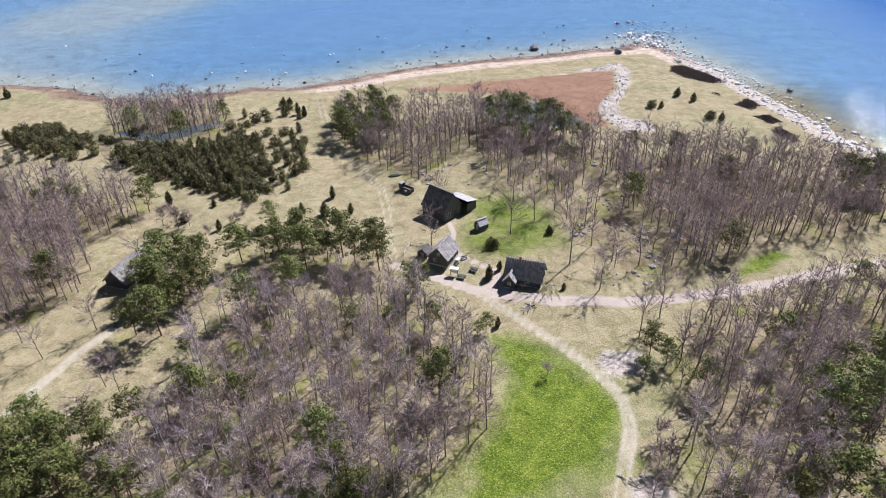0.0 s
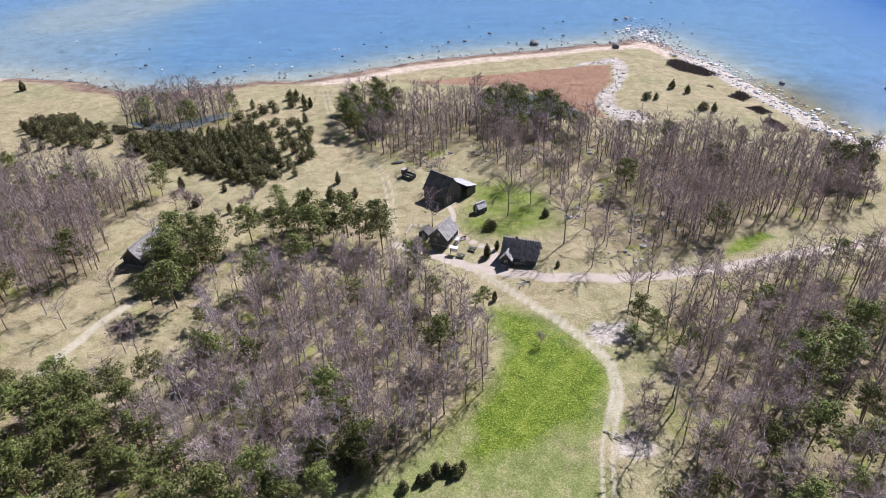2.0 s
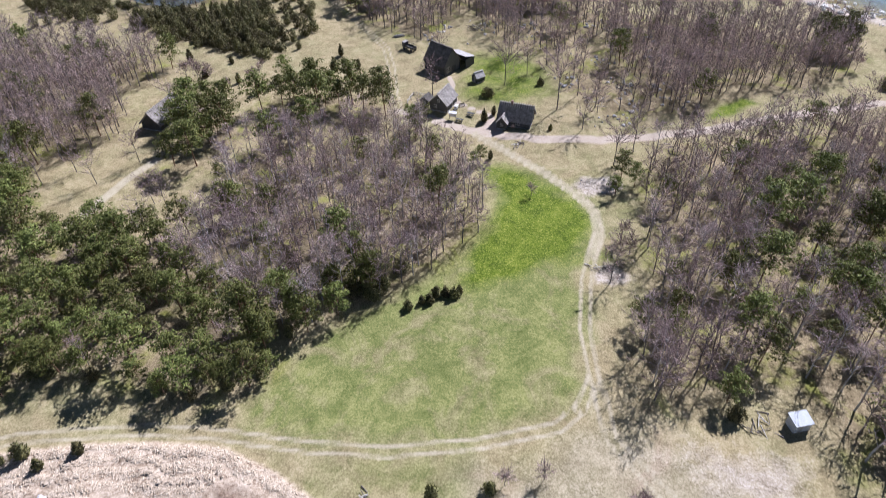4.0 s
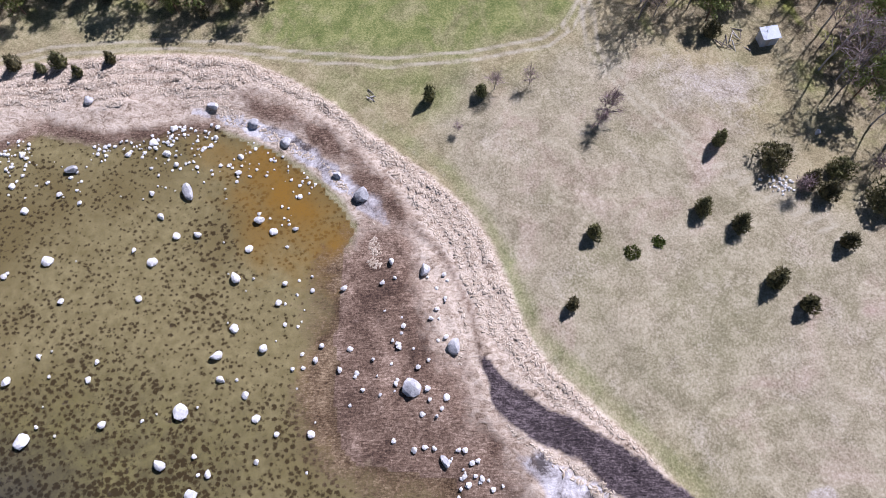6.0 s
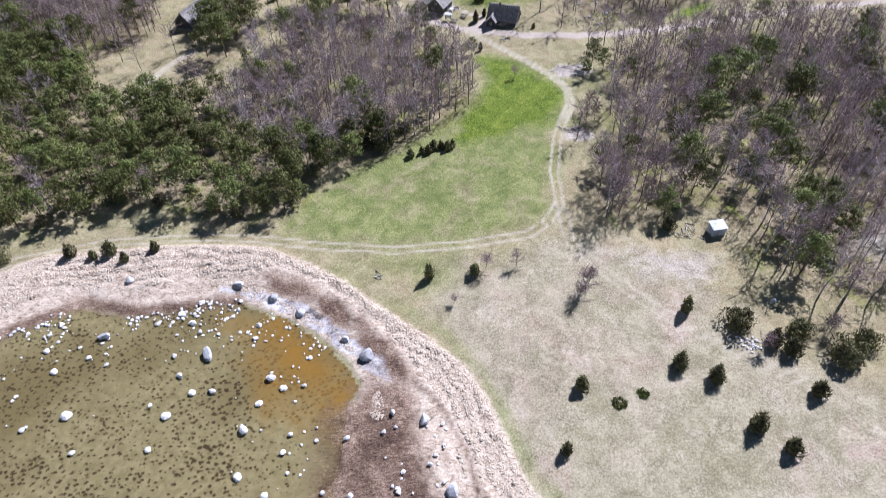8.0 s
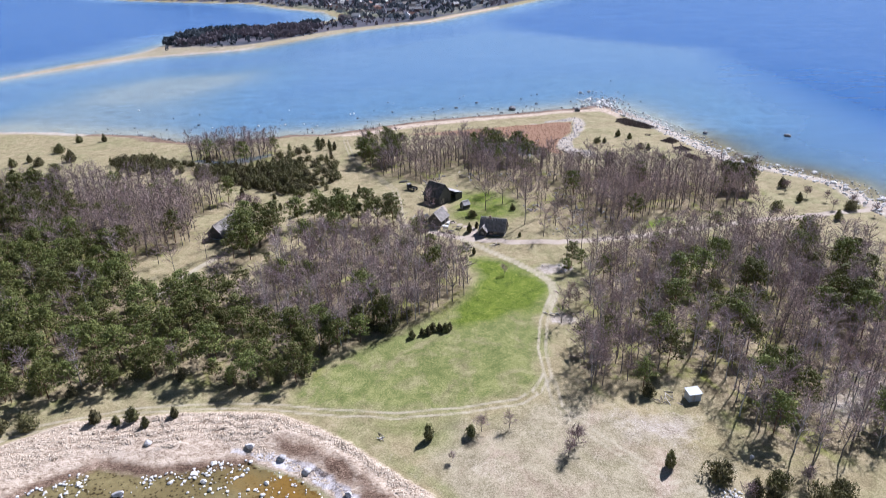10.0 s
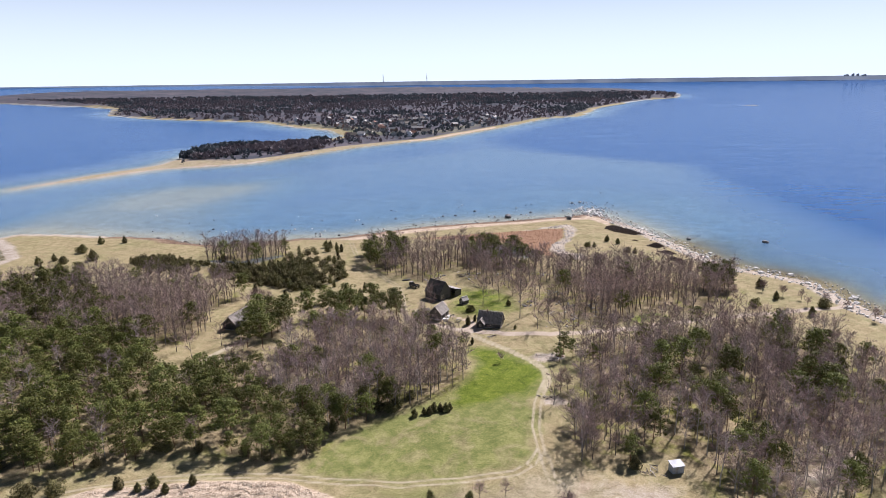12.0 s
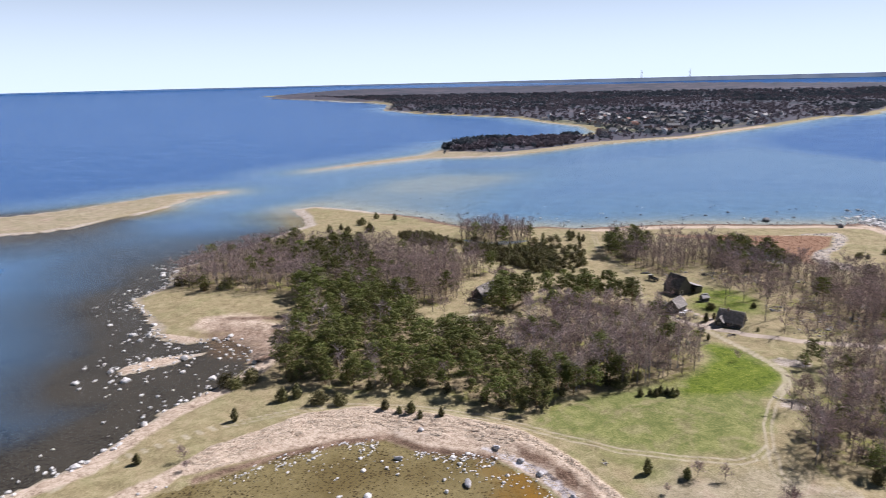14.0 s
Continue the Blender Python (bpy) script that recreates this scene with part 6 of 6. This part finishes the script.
def bench(x, y, turn, material, label):
    ob = empty("bench", Matrix.Translation((x, y, float(height_at(x, y)[0]))) @ Matrix.Rotation(turn, 4, "Z"), label, "bench", "benches")
    part("seat", box(bmesh.new(), 0, 0, 0.44, 1.6, 0.4, 0.06, 0, 0.01), material, ob)
    part("backrest", box(bmesh.new(), 0, 0.22, 0.72, 1.6, 0.05, 0.3, 0, 0.01), material, ob)
    for e in (-1, 1):
        part("leg", box(bmesh.new(), e * 0.65, 0, 0.21, 0.1, 0.36, 0.42), material, ob)


bench(4.4, 141.9, radians(20), M_TAR, "dark bench beside the garden path")
bench(2.6, 139.6, radians(60), M_TAR, "dark bench before the cottage wall")
board = empty("notice_board", Matrix.Translation((1.8, 135.6, float(height_at(1.8, 135.6)[0]))) @ Matrix.Rotation(radians(-15), 4, "Z"), "white notice board on two posts by the road", "sign")
part("panel", box(bmesh.new(), 0, 0, 1.3, 1.9, 0.08, 1.1, 0, 0.01), M_WHITE, board)
part("canopy", slab(bmesh.new(), [(-1.1, -0.5, 2.0), (1.1, -0.5, 2.0), (1.1, 0.5, 2.15), (-1.1, 0.5, 2.15)], 0.06), M_WHITE, board)
for e in (-1, 1):
    part("post", box(bmesh.new(), e * 0.85, 0, 1.0, 0.12, 0.12, 2.0), M_TAR, board)
white_case = empty("white_box", Matrix.Translation((2.8, 141.0, float(height_at(2.8, 141.0)[0]))) @ Matrix.Rotation(radians(65), 4, "Z"), "white chest standing by the cottage door", "box")
part("chest", box(bmesh.new(), 0, 0, 0.45, 1.4, 0.7, 0.8, 0, 0.03), M_WHITE, white_case)
part("lid", box(bmesh.new(), 0, 0, 0.9, 1.5, 0.8, 0.08, 0, 0.02), M_WHITE, white_case)


def fence(name, points, material, label):
    ob = empty(name, Matrix.Translation((points[0][0], points[0][1], float(height_at(*points[0])[0]))), label, "fence", "rail fences")
    for (ax, ay), (bx, by) in zip(points[:-1], points[1:]):
        ln = math.hypot(bx - ax, by - ay)
        n = max(2, int(ln / 2.2))
        turn = math.atan2(by - ay, bx - ax)
        for k in range(n + 1):
            px, py = ax + (bx - ax) * k / n - points[0][0], ay + (by - ay) * k / n - points[0][1]
            part("post", box(bmesh.new(), px, py, 0.5, 0.12, 0.12, 1.2, turn, 0.01), material, ob)
        for h in (0.35, 0.7, 1.0):
            part("rail", box(bmesh.new(), (ax + bx) / 2 - points[0][0], (ay + by) / 2 - points[0][1], h, ln, 0.07, 0.1, turn, 0.01), material, ob)


fence("rail_fence", [(-10.8, 144.6), (-9.2, 149.4), (-5.6, 148.2)], M_PALE, "bleached pole fence beside the cottage yard")


def wagon(x, y, turn, label):
    """Old farm wagon: dark bed with side boards, a box at the front and four spoked wheels."""
    ob = empty("farm_wagon", Matrix.Translation((x, y, float(height_at(x, y)[0]))) @ Matrix.Rotation(turn, 4, "Z"), label, "wagon")
    part("bed", box(bmesh.new(), 0.3, 0, 0.95, 3.6, 1.7, 0.14, 0, 0.02), M_TAR, ob)
    for s in (-1, 1):
        part("side_board", box(bmesh.new(), 0.3, s * 0.85, 1.25, 3.6, 0.07, 0.5), M_TAR, ob)
    part("tail_board", box(bmesh.new(), 2.07, 0, 1.25, 0.07, 1.7, 0.5), M_TAR, ob)
    part("cab", box(bmesh.new(), -1.9, 0, 1.6, 1.2, 1.7, 1.6, 0, 0.06), M_TAR, ob)
    part("cab_roof", box(bmesh.new(), -1.9, 0, 2.45, 1.4, 1.9, 0.1, 0, 0.03), M_BOARD, ob)
    for px in (-1.6, 1.4):
        for s in (-1, 1):
            bm = bmesh.new()
            bmesh.ops.create_cone(bm, cap_ends=True, segments=14, radius1=0.5, radius2=0.5, depth=0.18, matrix=Matrix.Translation((px, s * 0.95, 0.5)) @ Matrix.Rotation(math.pi / 2, 4, "X"))
            wh = part("wheel", bm, M_TAR, ob)
            bm = bmesh.new()
            bmesh.ops.create_cone(bm, cap_ends=True, segments=8, radius1=0.14, radius2=0.1, depth=0.26, matrix=Matrix.Translation((px, s * 0.98, 0.5)) @ Matrix.Rotation(math.pi / 2, 4, "X"))
            part("hub", bm, M_BOARD, wh)
    return ob


wagon(-11.4, 178.6, radians(-40), "old dark farm wagon on the grass")


def upturned_boat(x, y, turn, ln, label):
    bm = bmesh.new()
    rows = []
    for k in range(11):
        u = -1 + 2 * k / 10
        w = 0.75 * (1 - abs(u) ** 2.4) + 0.04
        rows.append([bm.verts.new((u * ln / 2, w * math.cos(a), 0.75 * (1 - 0.25 * u * u) * math.sin(a) ** 0.8 * (0.4 + 0.6 * (1 - abs(u) ** 3)))) for a in np.linspace(0, math.pi, 9)])
    for a, b in zip(rows[:-1], rows[1:]):
        for i in range(8):
            bm.faces.new((a[i], a[i + 1], b[i + 1], b[i]))
    ob = empty("rowing_boat", Matrix.Translation((x, y, float(height_at(x, y)[0]))) @ Matrix.Rotation(turn, 4, "Z"), label, "boat")
    part("hull", bm, M_TAR, ob)
    part("keel", box(bmesh.new(), 0, 0, 0.76, ln * 0.8, 0.06, 0.1), M_BOARD, ob)


upturned_boat(-15.6, 189, radians(20), 4.4, "dark upturned rowing boat at the wood's edge")


def log_pile(x, y, count, spread, length, label):
    r = np.random.default_rng(int(abs(x * 10)))
    ob = empty("log_pile", Matrix.Translation((x, y, float(height_at(x, y)[0]))), label, "logs", "heaps of branches")
    for k in range(count):
        bm = bmesh.new()
        bmesh.ops.create_cone(bm, cap_ends=True, segments=6, radius1=r.uniform(0.06, 0.14), radius2=0.05, depth=length * r.uniform(0.6, 1.1),
                              matrix=Matrix.Translation((r.normal(0, spread), r.normal(0, spread), r.uniform(0.08, 0.45))) @ Matrix.Rotation(r.uniform(0, 6.28), 4, "Z") @ Matrix.Rotation(math.pi / 2 + r.normal(0, 0.12), 4, "Y"))
        part("log", bm, M_BARK if k % 3 else M_PALE, ob)


log_pile(18, 121.8, 12, 0.7, 2.2, "heap of cut branches and logs by the track")
log_pile(41.5, 142, 14, 2.0, 3.5, "fallen grey branches on pale litter")
log_pile(51, 150, 12, 2.6, 4.0, "fallen grey trunks in the sparse wood")
log_pile(10, 196, 16, 2.6, 3.6, "fallen pale trunks in the wood")
log_pile(48.5, 40.6, 12, 1.2, 2.4, "heap of sawn branches beside the shed")
log_pile(30, 76, 7, 1.0, 2.4, "bleached driftwood logs on sand")
log_pile(-12, 29, 5, 0.5, 2.0, "driftwood on the straw bank")
pit_rim = empty("brick_heap", Matrix.Translation((39, 104.4, float(height_at(39, 104.4)[0]))), "heap of orange bricks at the sandy pit", "bricks")
for k in range(14):
    part("brick", box(bmesh.new(), rng.normal(0, 0.5), rng.normal(0, 0.3), 0.08 + 0.15 * (k % 3), 0.5, 0.3, 0.18, rng.uniform(0, 3), 0.01), M_RED, pit_rim)

# ---- far shore ----
def village_house(seed, wall_mat, roof_mat, label):
    r = np.random.default_rng(seed)
    ln, wd, ev = r.uniform(9, 14), r.uniform(7, 9), r.uniform(3, 6)
    rd = ev + r.uniform(2.2, 4)
    ob = empty("village_house", pose(0, 0, -500), label, "house", "houses of the far village")
    part("wall", prism(bmesh.new(), [(-wd / 2, 0), (wd / 2, 0), (wd / 2, ev), (0, rd), (-wd / 2, ev)], -ln / 2, ln / 2), wall_mat, ob)
    for s in (-1, 1):
        c = [(0, -ln / 2 - 0.5, rd + 0.2), (s * (wd / 2 + 0.5), -ln / 2 - 0.5, ev - 0.2), (s * (wd / 2 + 0.5), ln / 2 + 0.5, ev - 0.2), (0, ln / 2 + 0.5, rd + 0.2)]
        part("roof", slab(bmesh.new(), c if s > 0 else c[::-1], 0.25), roof_mat, ob)
    for k in range(3):
        part("window", box(bmesh.new(), -wd / 2 - 0.02, -ln / 3 + k * ln / 3, ev * 0.55, 0.1, 1.4, 1.4), M_GLASS, ob)
    return ob


KINDS = [village_house(500, M_PLASTER, M_RED, "pale house with red-brown roof on the far shore"), village_house(501, M_PLASTER, M_THATCHD, "pale house with dark roof on the far shore"),
         village_house(502, M_WHITE, M_BOARD, "white house with grey roof on the far shore"), village_house(503, M_BRICK, M_BOARD, "brown house with grey roof on the far shore")]
rv = np.random.default_rng(12)
count = 0
while count < 85:
    x, y = rv.uniform(-330, 420), rv.uniform(915, 2000)
    if not within(VILLAGE, np.array([x]), np.array([y]))[0] or rv.random() > 1.1 - (y - 900) / 650:
        continue
    d = land_shape(np.array([x]), np.array([y]))
    if d[0] < 14:
        continue
    copy_thing(KINDS[(0, 1, 1, 2, 2, 3, 3)[rv.integers(7)]], Matrix.Translation((x, y, float(ground_height(np.array([x]), np.array([y]), d)[0]) - 0.2)) @ Matrix.Rotation(rv.uniform(0, 3.14), 4, "Z"))
    count += 1
for ob in KINDS:
    for o in list(ob.children) + [ob]:
        bpy.data.objects.remove(o)


def far_trees(name, label, poly, count, height, material, seed, edge=10.0):
    """Distant wood: small clumps of foliage, one mesh."""
    r = np.random.default_rng(seed)
    p = np.array(poly)
    c = np.column_stack([r.uniform(p[:, 0].min(), p[:, 0].max(), count * 10), r.uniform(p[:, 1].min(), min(p[:, 1].max(), 3600), count * 10)])
    c = c[within(poly, c[:, 0], c[:, 1])]
    d = land_shape(c[:, 0], c[:, 1])
    keep = (d > edge) & (r.random(len(c)) < np.clip(1.6 - c[:, 1] / 2600, 0.15, 1) * (1 - 0.25 * within(VILLAGE, c[:, 0], c[:, 1])))
    stand = value_noise(c[:, 0] * 0.7, c[:, 1], 130, 66) + 0.5 * value_noise(c[:, 0], c[:, 1], 45, 67)
    keep &= (stand > 0.78) if material is M_FARPINE_HAZED else (stand < 0.84)
    c, d = c[keep][:count], d[keep][:count]
    z = ground_height(c[:, 0], c[:, 1], d)
    s = Soup()
    m = 7
    h = r.uniform(0.6, 1.1, len(c)) * height * (1 + np.clip((c[:, 1] - 900) / 3000, 0, 0.6))
    base = np.repeat(np.column_stack([c, z]), m, 0) + np.column_stack([r.normal(0, 0.16, (len(c) * m, 2)) * np.repeat(h, m)[:, None], np.repeat(h, m) * r.uniform(0.05, 0.6, len(c) * m)])
    tip = base + np.column_stack([r.normal(0, 0.16, (len(c) * m, 2)) * np.repeat(h, m)[:, None], np.repeat(h, m) * r.uniform(0.25, 0.45, len(c) * m)])
    s.blades(base, tip, np.repeat(h, m) * 0.6, r)
    v, f = s.arrays()
    tagged(part(name, mesh_np(name, fold_far(v), f), material), label, "trees", "", "stuff")


far_trees("spit_wood_bare", "bare brown trees on the far spit", SPIT_WOOD, 700, 9, M_FARBARE_HAZED, 61, 4)
far_trees("spit_wood_pines", "dark pines on the far spit", SPIT_WOOD[3:] + SPIT_WOOD[:1], 420, 12, M_FARPINE_HAZED, 62, 8)
far_trees("far_wood_pines", "dark distant pine woods", MAINLAND, 7500, 9, M_FARPINE_HAZED, 63, 22)
far_trees("far_wood_bare", "brown distant leafless woods", MAINLAND, 7500, 8, M_FARBARE_HAZED, 64, 18)


# ---- hazy coast on the horizon ----
def far_coast():
    """Low wooded coast too far off to shift, its pale blue distance haze painted in."""
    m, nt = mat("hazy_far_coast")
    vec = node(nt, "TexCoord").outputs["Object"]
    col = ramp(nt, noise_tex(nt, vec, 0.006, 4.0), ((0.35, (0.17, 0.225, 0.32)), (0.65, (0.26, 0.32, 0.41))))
    # the strip glows by itself to hold the brightness of the haze
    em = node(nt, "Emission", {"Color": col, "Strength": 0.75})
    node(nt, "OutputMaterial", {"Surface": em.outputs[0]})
    a = np.radians(np.arange(-75, 80, 0.12))
    deg = np.degrees(a)
    low = np.interp(deg, (-75, -45, -22, -5, 30, 80), (82.0, 81.6, 74.0, 60.0, 60.0, 80.0)) - 1 * value_noise(deg, a * 0, 5, 94)
    high = 82.2 + 1.6 * value_noise(deg, a * 0, 7, 91) * np.clip((deg + 50) / 20, 0, 1) + 1.1 * value_noise(deg, a * 0, 0.6, 92)
    r = 4480.0
    x, y = FAR_EYE[0] + np.sin(a) * r, FAR_EYE[1] + np.cos(a) * r
    back = 1.004
    v = np.concatenate([np.stack([x, y, low], -1), np.stack([x, y, high], -1), np.stack([x * back, y * back, low], -1)])
    n = len(a)
    i = np.arange(n - 1)
    f = np.concatenate([np.stack([i, i + n, i + n + 1, i + 1], -1), np.stack([i + n, i + 2 * n, i + 2 * n + 1, i + n + 1], -1)])
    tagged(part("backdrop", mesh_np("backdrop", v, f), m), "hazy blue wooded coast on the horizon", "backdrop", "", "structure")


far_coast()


def radio_mast(bearing, height, label):
    """Slim mast in three tapered sections with a small platform, far inland."""
    x, y = FAR_EYE[0] + math.sin(bearing) * 4300, FAR_EYE[1] + math.cos(bearing) * 4300
    ob = empty("radio_mast", Matrix.Translation((x, y, 80)), label, "mast", "far radio masts")
    for k in range(3):
        bm = bmesh.new()
        bmesh.ops.create_cone(bm, cap_ends=True, segments=6, radius1=2.6 - 0.6 * k, radius2=2.1 - 0.6 * k, depth=height / 3, matrix=Matrix.Translation((0, 0, height * (k + 0.5) / 3)))
        part("section", bm, (M_BOARD, M_RED, M_BOARD)[k], ob)
    part("platform", box(bmesh.new(), 0, 0, height * 0.68, 7, 7, 2.5), M_BOARD, ob)


def tower_block(bearing, width, height, label):
    """Distant block of flats on the horizon, with a roof housing."""
    x, y = FAR_EYE[0] + math.sin(bearing) * 4440, FAR_EYE[1] + math.cos(bearing) * 4440
    ob = empty("tower_block", Matrix.Translation((x, y, 80)) @ Matrix.Rotation(-bearing, 4, "Z"), label, "building", "tower blocks on the horizon")
    part("wall", box(bmesh.new(), 0, 0, height / 2, width, 14, height), M_BOARD, ob)
    part("roof_housing", box(bmesh.new(), width * 0.1, 0, height + 1.2, width * 0.4, 8, 2.4), M_BOARD, ob)


for bearing, tall in ((-4.9, 52), (-1.15, 54)):
    radio_mast(radians(bearing), tall, "tall slim radio mast over the distant woods")
for bearing, wide, tall in ((31.5, 24, 9), (31.9, 14, 13), (32.2, 14, 12), (32.6, 26, 8)):
    tower_block(radians(bearing), wide, tall, "pale grey block of flats on the far coast")
